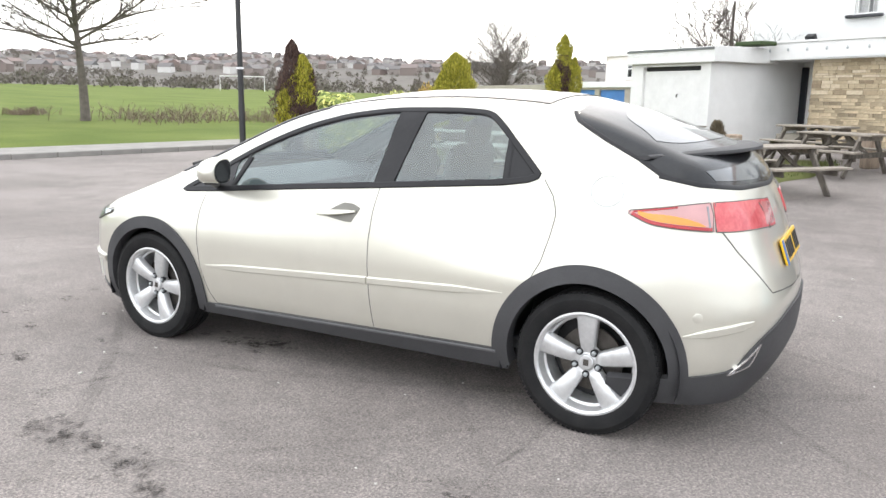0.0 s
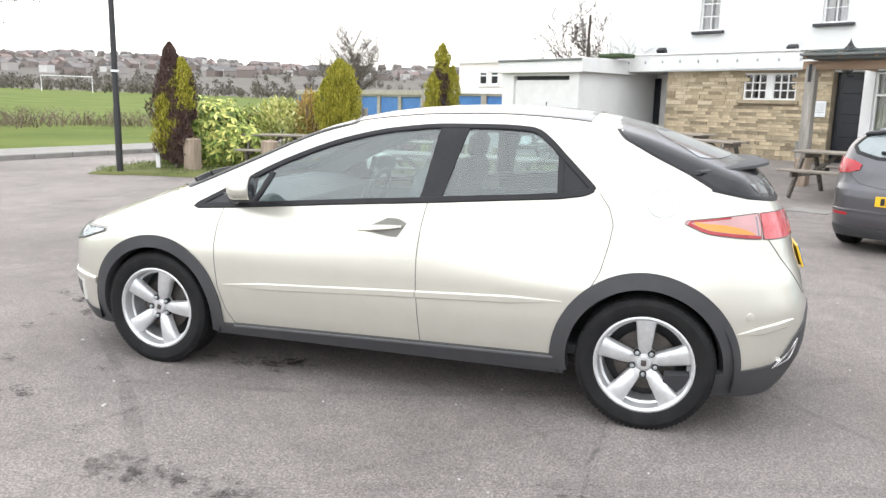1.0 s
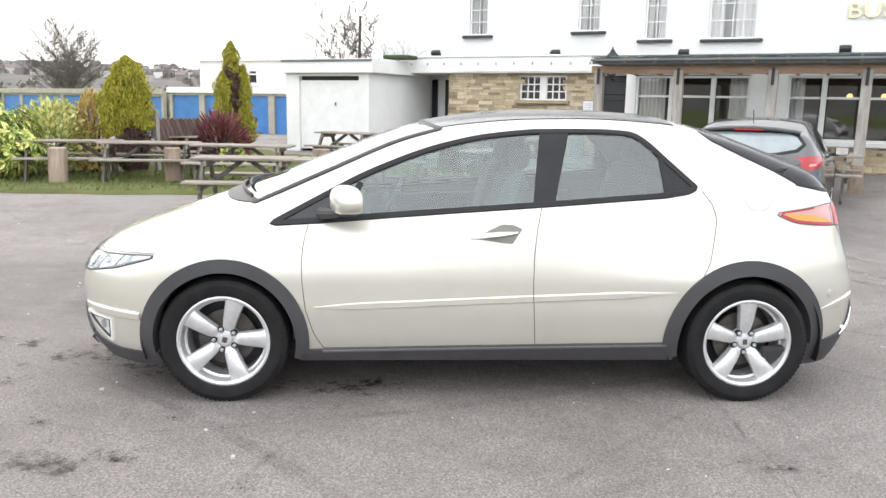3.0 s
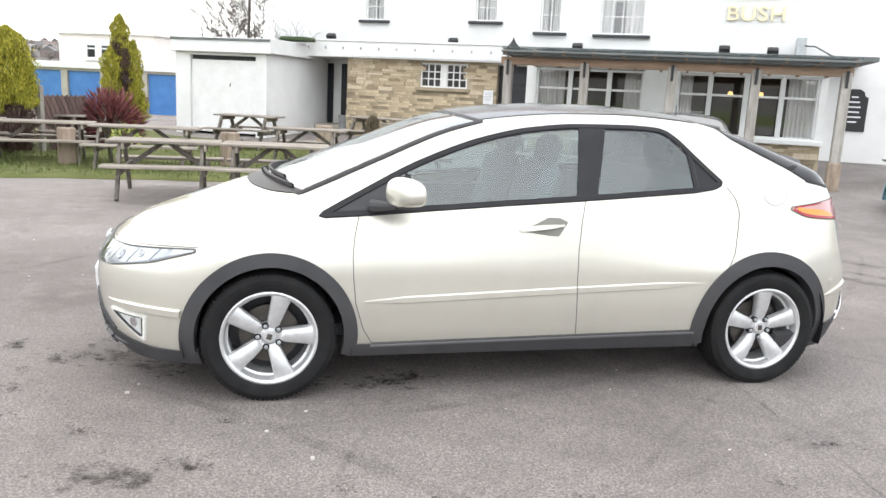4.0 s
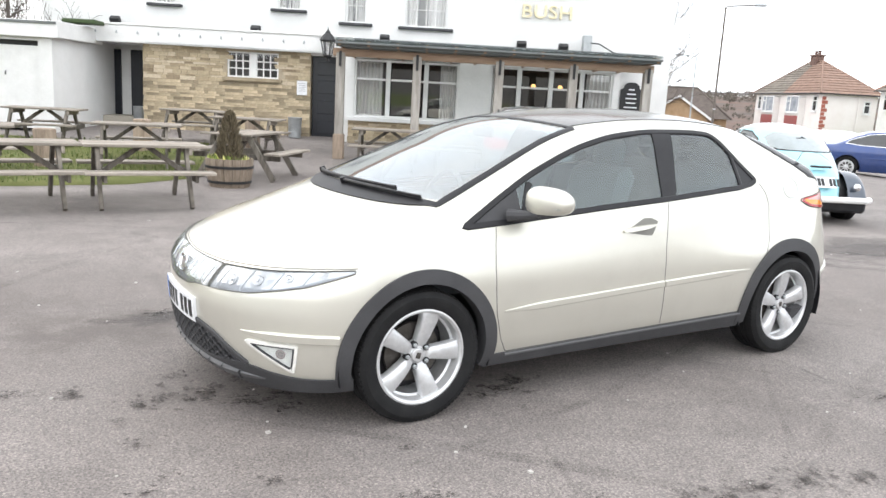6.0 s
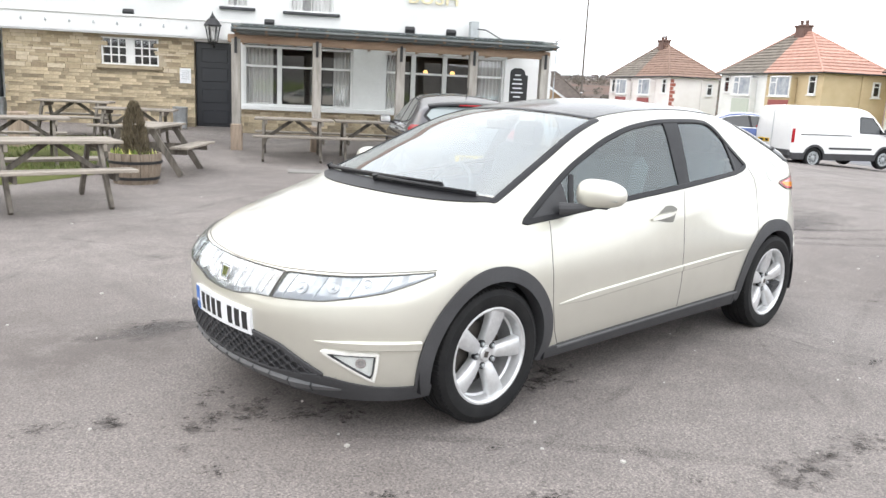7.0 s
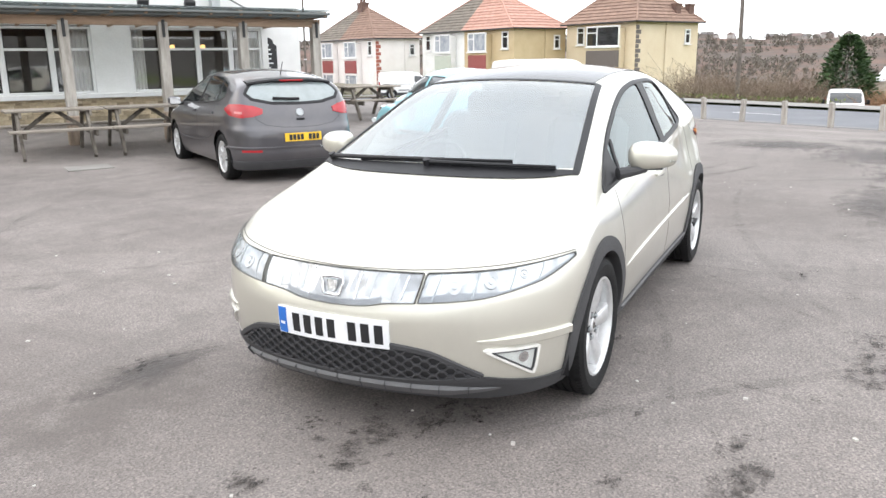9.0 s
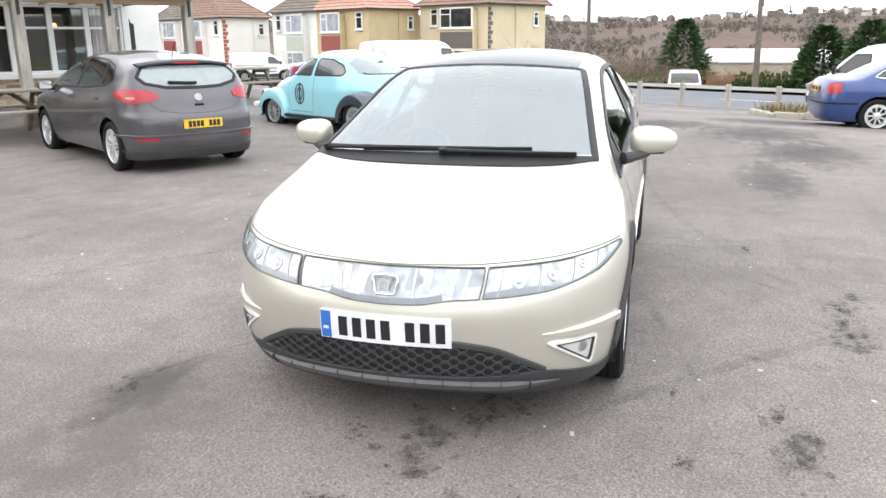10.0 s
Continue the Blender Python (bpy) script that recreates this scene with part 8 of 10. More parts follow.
# white marker post by the conifer
ob = make("marker_post", Mesh().box((0.08, 0.08, 1.25), pose(0, 0, 0.6), 0.008), M_WHITEPAINT)
ob.matrix_world = pose(8.68, -8.82, gz(8.6, -8.8), 2, 1, 20)
tagged(ob, "slim white marker post beside the conifer", "marker post")

# kerb stones of the yard's far side
kerb = tagged(new("kerb"), "grey stone kerb along the footpath", "kerb", kind="structure")
KM = None
for k in range(44):
    y = -34 + 0.92 * k
    if KM is None:
        o = make("kerb_stone", Mesh().box((0.14, 0.938, 0.24), None, 0.018), M_KERB, kerb)
        KM = o.data
    else:
        o = new("kerb_stone", KM)
        o.parent = kerb
    x = float(kerb_x(y)) + 0.07
    o.matrix_local = pose(x, y, gz(x, y), 0, 0, -13.2)


# ---- grass bed ----
BED = [(9.2, -7.5), (8.2, -7.75), (6.5, -7.9), (4.5, -7.95), (2.8, -8.0), (1.4, -8.05), (0.4, -8.4), (-0.5, -9.2), (-1.1, -10.6), (-1.9, -12.4), (-1.6, -13.2), (0.0, -13.6), (1.6, -14.3), (3.4, -15.6), (5.2, -18.2), (6.6, -19.8), (8.6, -18.6), (9.8, -15.0), (9.9, -11.0), (9.6, -8.2)]


def bed():
    loop = dense(BED + [BED[0]], 0.35)[:-1]
    cx, cy = 4.5, -11.6
    m = Mesh()
    rings = (1.0, 0.985, 0.9, 0.75, 0.55, 0.3)
    for k, f in enumerate(rings):
        for i, (x, y) in enumerate(loop):
            w = 1 + (0.012 * math.sin(i * 1.7) + 0.010 * math.sin(i * 0.6 + 1) if k < 2 else 0)
            px, py = cx + (x - cx) * f * w, cy + (y - cy) * f * w
            m.v.append((px, py, gz(px, py) + (0.004 if k == 0 else 0.05 + 0.02 * noise.noise((px, py, 0)))))
    n = len(loop)
    m.f = [(k * n + i, k * n + (i + 1) % n, (k + 1) * n + (i + 1) % n, (k + 1) * n + i) for k in range(len(rings) - 1) for i in range(n)]
    m.f.append(tuple((len(rings) - 1) * n + i for i in range(n)))
    structure("grass_bed", m, M_TURF, "worn grass bed between yard and pub", "grass", sharp=180)
    rnd = random.Random(11)
    g = Mesh()
    arr = np.array(BED)
    count = 0
    while count < 9000:
        x, y = rnd.uniform(-2.2, 9.9), rnd.uniform(-14.5, -7.5)
        if not inside(BED, np.array([x]), np.array([y]))[0] or noise.noise((x * 0.7, y * 0.7, 2)) < -0.25:
            continue
        z, a, h = gz(x, y) + 0.045, rnd.random() * 6.283, rnd.uniform(0.04, 0.10)
        dx, dy = 0.008 * math.cos(a), 0.008 * math.sin(a)
        lx, ly = rnd.uniform(-0.04, 0.04), rnd.uniform(-0.04, 0.04)
        g.add([(x - dx, y - dy, z), (x + dx, y + dy, z), (x + lx, y + ly, z + h)], [(0, 1, 2)])
        count += 1
    tagged(make("grass_blades", g, M_BLADE, smooth=False), "short uneven grass on the bed", "grass", kind="stuff")


bed()


# weedy bed at the yard's edge beside the blue saloon
def weed_bed():
    loop = [(-17.6, 3.3), (-15.1, 3.55), (-14.3, 4.7), (-14.9, 7.2), (-17.5, 8.2), (-19.4, 6.0)]
    pts = dense(loop + [loop[0]], 0.3)[:-1]
    cx, cy = -16.5, 5.6
    m = Mesh()
    for f, h in ((1.0, 0.0), (0.98, 0.10), (0.6, 0.16), (0.2, 0.18)):
        m.v += [(cx + (x - cx) * f, cy + (y - cy) * f, gz(cx + (x - cx) * f, cy + (y - cy) * f) + h) for x, y in pts]
    n = len(pts)
    m.f = [(k * n + i, k * n + (i + 1) % n, (k + 1) * n + (i + 1) % n, (k + 1) * n + i) for k in range(3) for i in range(n)] + [tuple(3 * n + i for i in range(n))]
    structure("weed_bed", m, M_SOIL, "raised weedy bed at the yard's edge", "flower bed", sharp=180)
    rnd = random.Random(5)
    g = Mesh()
    for _ in range(2500):
        x, y = rnd.uniform(-19.4, -14.3), rnd.uniform(3.3, 8.2)
        if inside(loop, np.array([x]), np.array([y]))[0]:
            h, a = rnd.uniform(0.08, 0.32), rnd.random() * 6.283
            z = gz(x, y) + 0.08
            g.add([(x - 0.02 * math.cos(a), y - 0.02 * math.sin(a), z), (x + 0.02 * math.cos(a), y + 0.02 * math.sin(a), z), (x + rnd.uniform(-0.1, 0.1), y + rnd.uniform(-0.1, 0.1), z + h)], [(0, 1, 2)])
    tagged(make("weeds", g, M_WEED, smooth=False), "dry olive-brown weeds in the raised bed", "weeds", kind="stuff")
    e = tagged(new("bed_edging"), "pale stone edging of the weedy bed", "edging", kind="structure")
    for k in range(5):
        o = make("edging_stone", Mesh().box((0.75, 0.16, 0.18), pose(-16.9 + 0.74 * k if k < 3 else -14.98 + 0.42 * (k - 3), 3.30 + 0.07 * k if k < 3 else 3.86 + 0.62 * (k - 3), gz(-16.9 + 0.6 * k, 3.6) + 0.05, 0, 0, 5 if k < 3 else 56), 0.02), M_CONCRETE, e)


weed_bed()


# ---- stains on the asphalt ----
def blot(x, y, r, seed, stretch=(1.0, 1.0), bits=44):
    """A ragged stain: a few uneven patches with specks round them."""
    rnd = random.Random(seed)
    m = Mesh()
    for k in range(bits):
        s = r * (0.45 if k == 0 else 0.04 + 0.32 * rnd.random() ** 2.2)
        cx, cy = x + (0 if k == 0 else rnd.gauss(0, r * 0.8) * stretch[0]), y + (0 if k == 0 else rnd.gauss(0, r * 0.6) * stretch[1])
        n = 22
        ph = rnd.random() * 10
        ring = []
        for i in range(n):
            a = 2 * math.pi * i / n
            q = s * (0.75 + 0.55 * noise.noise((math.cos(a) * 1.6 + ph, math.sin(a) * 1.6, seed)) + 0.25 * rnd.uniform(-1, 1))
            q = max(q, s * 0.2)
            ring.append((cx + q * math.cos(a) * stretch[0], cy + q * math.sin(a) * stretch[1], gz(cx, cy) + 0.0035 + 0.0004 * k))
        m.add(ring, [tuple(range(n))])
    return m


st = Mesh()
SPOTS = [(1.94, 1.56, 0.12), (1.79, 1.57, 0.10), (1.62, 1.52, 0.08), (0.72, 0.67, 0.13), (0.60, 0.63, 0.08), (0.85, 0.70, 0.05), (2.02, -1.30, 0.08), (2.33, 0.14, 0.10), (2.12, 0.16, 0.15), (1.98, 0.32, 0.10),
         (1.82, 0.48, 0.07), (2.68, -0.04, 0.06), (2.96, -0.17, 0.05), (0.71, 2.0, 0.11), (0.55, 2.0, 0.10), (0.36, 2.01, 0.09), (0.12, 2.06, 0.10), (-0.1, 2.15, 0.07), (-1.18, 1.63, 0.06), (1.03, 1.78, 0.03), (2.5, 0.6, 0.05), (1.5, 1.1, 0.03), (2.47, 0.95, 0.05), (2.10, 1.13, 0.05), (2.55, 1.02, 0.04), (-0.70, 1.94, 0.04), (2.18, -0.14, 0.07), (2.70, -0.09, 0.07)]
for i, (x, y, r) in enumerate(SPOTS):
    q = blot(x, y, r, i + 1, (1.0, 1.0) if i % 3 else (1.4, 0.8))
    st.add(q.v, q.f)
tagged(make("oil_stains", st, M_STAIN, smooth=False), "dark damp oil stains on the asphalt", "stains", kind="stuff")


# faint tyre sweeps over the yard
for cx, cy, r, a0, a1, w in ((-8.1, -4.1, 4.0, 5, 82, 0.17), (-8.1, -4.1, 4.55, 12, 80, 0.16), (-8.6, -4.6, 5.6, 20, 75, 0.18)):
    aa = np.radians(np.linspace(a0, a1, 40))
    tm = Mesh()
    for i, q in enumerate(aa):
        ww = w * math.sin(math.pi * (i + 0.5) / 40) ** 0.5
        for rr in (r - ww / 2, r + ww / 2):
            px, py = cx + rr * math.cos(q), cy + rr * math.sin(q)
            tm.v.append((px, py, gz(px, py) + 0.003))
    tm.f = [(2 * i, 2 * i + 1, 2 * i + 3, 2 * i + 2) for i in range(39)]
    tagged(make("tyre_mark", tm, M_TYREMARK, smooth=False), "faint dark tyre sweep over the asphalt", "tyre mark", kind="structure")
M_SWEEP = mark_mat("faint_tyre_sweep", (0.095, 0.086, 0.081), 3.0, 0.42, 0.80, 0.30)
rnd_s = random.Random(31)
for k in range(16):
    r = rnd_s.uniform(7, 16)
    b0 = rnd_s.uniform(0, 360)
    px0, py0 = rnd_s.uniform(-7, 5.5), rnd_s.uniform(-6.5, 3.5)
    cx, cy = px0 - r * math.cos(radians(b0)), py0 - r * math.sin(radians(b0))
    aa = np.radians(np.linspace(b0 - 22, b0 + 22, 40))
    w = rnd_s.uniform(0.03, 0.11)
    tm = Mesh()
    for i, q in enumerate(aa):
        ww = w * math.sin(math.pi * (i + 0.5) / 40) ** 0.5
        for rr in (r - ww / 2, r + ww / 2):
            px, py = cx + rr * math.cos(q), cy + rr * math.sin(q)
            tm.v.append((px, py, gz(px, py) + 0.0022 + 0.00005 * k))
    tm.f = [(2 * i, 2 * i + 1, 2 * i + 3, 2 * i + 2) for i in range(39)]
    tagged(make("tyre_mark", tm, M_SWEEP, smooth=False), "faint dark tyre sweep over the asphalt", "tyre mark", kind="structure")
# a crack running out from under the car
ck = Mesh()
rnd_c = random.Random(6)
line = dense([(-1.18, 0.70), (-1.17, 1.07), (-1.14, 1.32), (-1.16, 1.60), (-1.05, 2.1)], 0.05)
for i, (x, y) in enumerate(line):
    w = 0.006 + 0.006 * rnd_c.random()
    x += rnd_c.uniform(-0.012, 0.012)
    ck.v += [(x - w, y, gz(x, y) + 0.0025), (x + w, y, gz(x, y) + 0.0025)]
ck.f = [(2 * i, 2 * i + 1, 2 * i + 3, 2 * i + 2) for i in range(len(line) - 1)]
tagged(make("asphalt_crack", ck, M_TYREMARK, smooth=False), "thin dark crack across the asphalt", "crack")
M_WORN = worn_mat()
for k, (x, y, rx, ry, turn) in enumerate(((-10.1, 0.9, 2.2, 1.2, 75), (-8.9, 2.5, 2.2, 1.5, 20), (-6.6, 2.9, 2.5, 1.3, 5), (-4.4, 2.2, 2.4, 0.8, 0), (-6.2, -1.3, 2.6, 0.8, 12), (-12.2, 3.2, 2.3, 1.8, 40), (2.0, -1.23, 0.75, 0.30, 3))):
    wp = Mesh()
    wm = pose(x, y, 0, 0, 0, turn)
    for i in range(9):
        for j in range(9):
            q = wm @ Vector((rx * (i / 4 - 1), ry * (j / 4 - 1), 0))
            wp.v.append((q.x, q.y, gz(q.x, q.y) + 0.0015 + 0.0003 * k))
    wp.f = [(i * 9 + j, (i + 1) * 9 + j, (i + 1) * 9 + j + 1, i * 9 + j + 1) for i in range(8) for j in range(8)]
    tagged(make("worn_patch", wp, M_WORN, smooth=False), "dark ragged patch where the asphalt is worn", "worn patch", kind="structure")
M_PALE = grainy("pale_grit", (0.42, 0.40, 0.37), (0.58, 0.56, 0.53), 20.0, 0.9)
rnd_g = random.Random(21)
gr = Mesh()
for _ in range(150):
    x, y = rnd_g.uniform(-7, 6), rnd_g.uniform(-6.5, 3.4)
    s = rnd_g.choice((0.004, 0.005, 0.007, 0.010))
    gr.box((s * 2, s * 1.6, s), pose(x, y, gz(x, y) + s * 0.4, 0, 0, rnd_g.uniform(0, 180)))
tagged(make("grit", gr, M_PALE, smooth=False), "pale grit and litter specks on the asphalt", "grit", kind="stuff")
mh = make("drain_cover", Mesh().box((0.62, 0.48, 0.02), None, 0.004), M_KERB)
mh.matrix_world = pose(-3.2, -8.0, gz(-3.2, -8.0) + 0.002, 0, 0, 150)
tagged(mh, "dark iron drain cover set in the yard", "drain cover")


# ---- plants ----
def sprays(rnd, count, place, size, wide, lift=1.0):
    """Many small pointed leaves; place gives a point and an outward way."""
    m = Mesh()
    for _ in range(count):
        p, d = place()
        d = (d + Vector((rnd.uniform(-.4, .4), rnd.uniform(-.4, .4), lift * rnd.random()))).normalized()
        s = d.cross(Vector((rnd.random() - .5, rnd.random() - .5, rnd.random() - .5))).normalized()
        h = size * rnd.uniform(0.5, 1.3)
        w = h * wide
        m.add([p, p + d * h * 0.5 + s * w, p + d * h, p + d * h * 0.5 - s * w], [(0, 1, 2, 3)])
    return m


def palms(rnd, count, place, size, wide):
    """Palmate leaves: fans of seven fingers, drooping a little, facing outwards."""
    m = Mesh()
    for _ in range(count):
        p, d = place()
        face = (d + Vector((rnd.uniform(-.3, .3), rnd.uniform(-.3, .3), 0.5))).normalized()
        tip = (Vector((d.x, d.y, -0.5)) - face * face.dot(Vector((d.x, d.y, -0.5)))).normalized()
        side = face.cross(tip)
        big = size * rnd.uniform(0.7, 1.25)
        for k in range(7):
            a = radians(-126 + 42 * k + rnd.uniform(-6, 6))
            way = tip * math.cos(a) + side * math.sin(a)
            h = big * (1.0 - 0.10 * abs(k - 3))
            s = face.cross(way).normalized() * h * wide
            low = face * h * -0.22
            m.add([p, p + way * h * 0.55 + s, p + way * h + low, p + way * h * 0.55 - s], [(0, 1, 2, 3)])
    return m


def conifer(x, y, h, label, way, plumes, seed):
    """Upright plumes side by side: (across, towards the yard, foot, tip, radius, browned)."""
    t = thing("conifer", pose(x, y, gz(x, y) + 0.03), label, "conifer")
    rnd = random.Random(seed)
    make("trunk", Mesh().tube([(0, 0, -0.1), (0, 0, h * 0.8)], [0.07, 0.02], 8), M_BARK, t)
    across, near = Vector((way[0], way[1], 0)), Vector((way[1], -way[0], 0))
    if near.y < 0:
        near = -near
    for u0, v0, z0, z1, r, browned in plumes:
        mid = across * u0 + near * v0

        def place():
            u, a = rnd.random(), rnd.random() * 6.283
            prof = (min(1, u * 4.0 + 0.35)) ** 0.6 * (1 - u ** 4.5) ** 0.8 * (1 + 0.75 * noise.noise((math.cos(a) * 1.6 + seed, math.sin(a) * 1.6 + u0 * 9, u * 5.5)) + 0.25 * noise.noise((math.cos(a) * 5, math.sin(a) * 5, u * 16 + seed)))
            q = r * prof * (0.50 + 0.56 * rnd.random() ** 0.6)
            return mid + Vector((q * math.cos(a), q * math.sin(a), z0 + (z1 - z0) * u * 0.96)), Vector((math.cos(a) * 0.42, math.sin(a) * 0.42, 1.0))
        n = int(19000 * (z1 - z0) * (r + 0.08))
        make("dead_crown" if browned else "crown", sprays(rnd, n, place, 0.062, 0.17), M_CONIFER_BROWN if browned else M_CONIFER, t, "browned foliage" if browned else "golden green foliage", smooth=False)
    return t


conifer(8.38, -9.0, 2.4, "upright conifer, half browned, half golden green", (-0.84, -0.55), [
    (-0.06, -0.05, 0.15, 2.52, 0.30, True), (-0.17, 0.08, 0.30, 1.66, 0.21, False), (0.15, 0.06, 1.10, 2.18, 0.20, False), (0.26, -0.05, 0.95, 2.0, 0.14, True), (0.06, 0.10, 0.10, 1.3, 0.25, True)], 1)
conifer(5.97, -11.43, 2.2, "dense golden conifer with a bare brown base", (-0.93, -0.37), [
    (0.04, 0.0, 0.90, 2.32, 0.36, False), (-0.20, 0.05, 0.72, 1.95, 0.25, False), (0.24, 0.05, 0.80, 1.80, 0.24, False), (0.08, 0.0, 0.05, 1.05, 0.33, True)], 2)
conifer(4.46, -14.16, 2.6, "narrow conifer, golden with a browned stripe", (-0.97, -0.26), [
    (0.03, 0.02, 1.10, 2.42, 0.18, True), (0.0, -0.02, 1.5, 2.76, 0.17, False), (-0.20, 0.08, 0.70, 2.05, 0.21, False), (0.26, 0.05, 1.05, 2.22, 0.15, False), (0.24, 0.10, 0.40, 1.28, 0.24, False)], 3)


def shrub(x, y, w, d, h, seed, mat, label, leaf=0.16, wide=0.22, count=1500, palmate=False):
    t = thing("shrub", pose(x, y, gz(x, y) + 0.03), label, "shrub")
    rnd = random.Random(seed)
    st_ = Mesh()
    for _ in range(12):
        a = rnd.random() * 6.283
        st_.tube([(0.1 * math.cos(a), 0.1 * math.sin(a), -0.05), (w * 0.25 * math.cos(a), d * 0.25 * math.sin(a), h * 0.5), (w * 0.4 * math.cos(a), d * 0.4 * math.sin(a), h * 0.8)], [0.02, 0.014, 0.006], 5)
    make("stem", st_, M_BARK, t)

    def place():
        a, u = rnd.random() * 6.283, rnd.random()
        b = math.acos(1 - 1.95 * u)
        k = (0.55 + 0.50 * rnd.random() ** 0.6) * (1 + 0.28 * noise.noise((math.cos(a) * 1.7 + seed, math.sin(a) * 1.7, b * 1.5)))
        v = Vector((w / 2 * math.sin(b) * math.cos(a) * k, d / 2 * math.sin(b) * math.sin(a) * k, h * 0.42 + h * 0.56 * math.cos(b) * k))
        return v, (v - Vector((0, 0, h * 0.4))).normalized()
    make("leaves", palms(rnd, count, place, leaf, wide) if palmate else sprays(rnd, count, place, leaf, wide, 0.4), mat, t, smooth=False)


shrub(8.3, -10.1, 2.3, 1.7, 1.42, 4, M_LAUREL, "broad shrub with yellow-edged palmate green leaves", 0.17, 0.19, 1450, True)
shrub(7.38, -11.4, 1.35, 1.1, 1.40, 5, M_PALE_LEAF, "pale yellow-green leafy shrub", 0.11, 0.28, 4200)
shrub(6.68, -11.5, 0.62, 0.60, 1.64, 6, M_ORANGE, "upright shrub with pale orange leaves", 0.09, 0.24, 2600)
shrub(4.53, -13.28, 0.95, 0.88, 1.05, 7, M_PURPLE, "dark red-purple spiky shrub", 0.22, 0.07, 2400)
shrub(4.15, -12.6, 0.5, 0.42, 0.5, 8, M_LAUREL, "small yellow-green shrub by the fence", 0.10, 0.22, 300)


def bare_tree(x, y, h, spread, seed, label, trunk=0.2, fork=2.6, rise=0.5, limbs=15, fine=1.0, tip=0.016):
    """A leafless tree: a tapered leader, limbs that sweep out and up, side shoots and thin twigs."""
    t = thing("tree", pose(x, y, gz(x, y)), label, "tree")
    rnd = random.Random(seed)
    tr, tw = Mesh(), Mesh()

    def sweep(p, d, length, r, lift, n, sides, mesh, wob=0.16):
        pts, rs = [p], [r]
        for i in range(n):
            d = (d + Vector((rnd.uniform(-wob, wob), rnd.uniform(-wob, wob), rnd.uniform(-wob, wob) * 0.6 + lift))).normalized()
            p = p + d * length / n
            pts.append(p)
            rs.append(max(r * (1 - 0.85 * (i + 1) / n), 0.005))
        mesh.tube(pts, rs, sides)
        return pts, rs
    lead, lr = sweep(Vector((0, 0, -0.2)), Vector((0, 0, 1)), h * 0.66, trunk, 0.15, 12, 10, tr, 0.07)
    for k in range(limbs):
        u = fork / (h * 0.66) + (0.98 - fork / (h * 0.66)) * (k / (limbs - 1)) ** 1.2
        i = min(int(u * 12), 11)
        p = lead[i].lerp(lead[i + 1], u * 12 - i)
        a = 2.4 * k + rnd.uniform(-0.4, 0.4)
        L = spread * rnd.uniform(0.8, 1.15) * h * 0.45
        d = Vector((math.cos(a), math.sin(a), rise * rnd.uniform(0.5, 1.2) + 1.5 * max(u - 0.45, 0)))
        pts, rs = sweep(p, d.normalized(), L, lr[i] * rnd.uniform(0.42, 0.6), 0.02, 7, 6, tr)
        for j in range(2, 8):
            for _ in range(rnd.choice((2, 2, 3))):
                q = pts[j - 1].lerp(pts[j], rnd.random())
                b = rnd.random() * 6.283
                way = (pts[j] - pts[j - 1]).normalized()
                d2 = (way * 0.8 + Vector((math.cos(b), math.sin(b), rnd.uniform(-0.2, 0.7))) * 0.8).normalized()
                p2, r2 = sweep(q, d2, L * rnd.uniform(0.25, 0.48), max(rs[j] * 0.6, tip * 1.4), 0.03, 5, 4, tw)
                for jj in range(1, 6):
                    for _ in range(int(2 * fine + rnd.random())):
                        b = rnd.random() * 6.283
                        d3 = ((p2[jj] - p2[jj - 1]).normalized() + Vector((math.cos(b), math.sin(b), rnd.uniform(-0.3, 0.6))) * 0.8).normalized()
                        sweep(p2[jj - 1].lerp(p2[jj], rnd.random()), d3, L * rnd.uniform(0.08, 0.2), tip, 0.02, 2, 3, tw)
    make("trunk", tr, M_BARK, t)
    make("crown", tw, M_BARK, t, "bare twigs")
    return t


bare_tree(25.0, -16.3, 9.5, 1.12, 3, "large bare spreading tree in the field", 0.20, 3.0, 0.30, 28, 1.3, 0.010)
bare_tree(27.0, -9.5, 9.0, 0.9, 8, "large bare spreading tree at the field's edge", 0.22, 2.8, 0.5, 18, 1.2, 0.011)
bare_tree(24.9, -54.6, 5.4, 1.55, 14, "round bare tree behind the garages", 0.15, 1.2, 1.0, 30, 1.6, 0.008)
bare_tree(2.35, -21.6, 4.9, 0.75, 15, "bare twiggy tree behind the garage", 0.04, 1.3, 0.9, 18, 0.9, 0.0035)
bare_tree(1.25, -21.2, 5.2, 0.75, 16, "bare twiggy tree behind the garage", 0.04, 1.3, 0.9, 18, 0.9, 0.0035)
bare_tree(-32.6, -31.9, 9.2, 0.85, 19, "bare tree beyond the pub's gable", 0.11, 1.8, 0.6, 26, 1.6, 0.008)


def fir(x, y, h, r, seed, mat=None, label="dark green fir across the road"):
    t = thing("fir_tree", pose(x, y, gz(x, y)), label, "fir tree")
    rnd = random.Random(seed)
    make("trunk", Mesh().tube([(0, 0, -0.2), (0, 0, h * 0.9)], [0.12, 0.02], 8), M_BARK, t)

    def place():
        u, a = rnd.random() ** 1.3, rnd.random() * 6.283
        q = r * (1 - u) ** 0.62 * (0.40 + 0.62 * rnd.random() ** 0.7) * (1 + 0.3 * noise.noise((math.cos(a) * 2, math.sin(a) * 2, u * 7 + seed)))
        return Vector((q * math.cos(a), q * math.sin(a), h * (0.04 + 0.95 * u))), Vector((math.cos(a), math.sin(a), 0.15))
    make("crown", sprays(rnd, 5200, place, 0.30, 0.22, 0.3), mat or M_FIR, t, smooth=False)


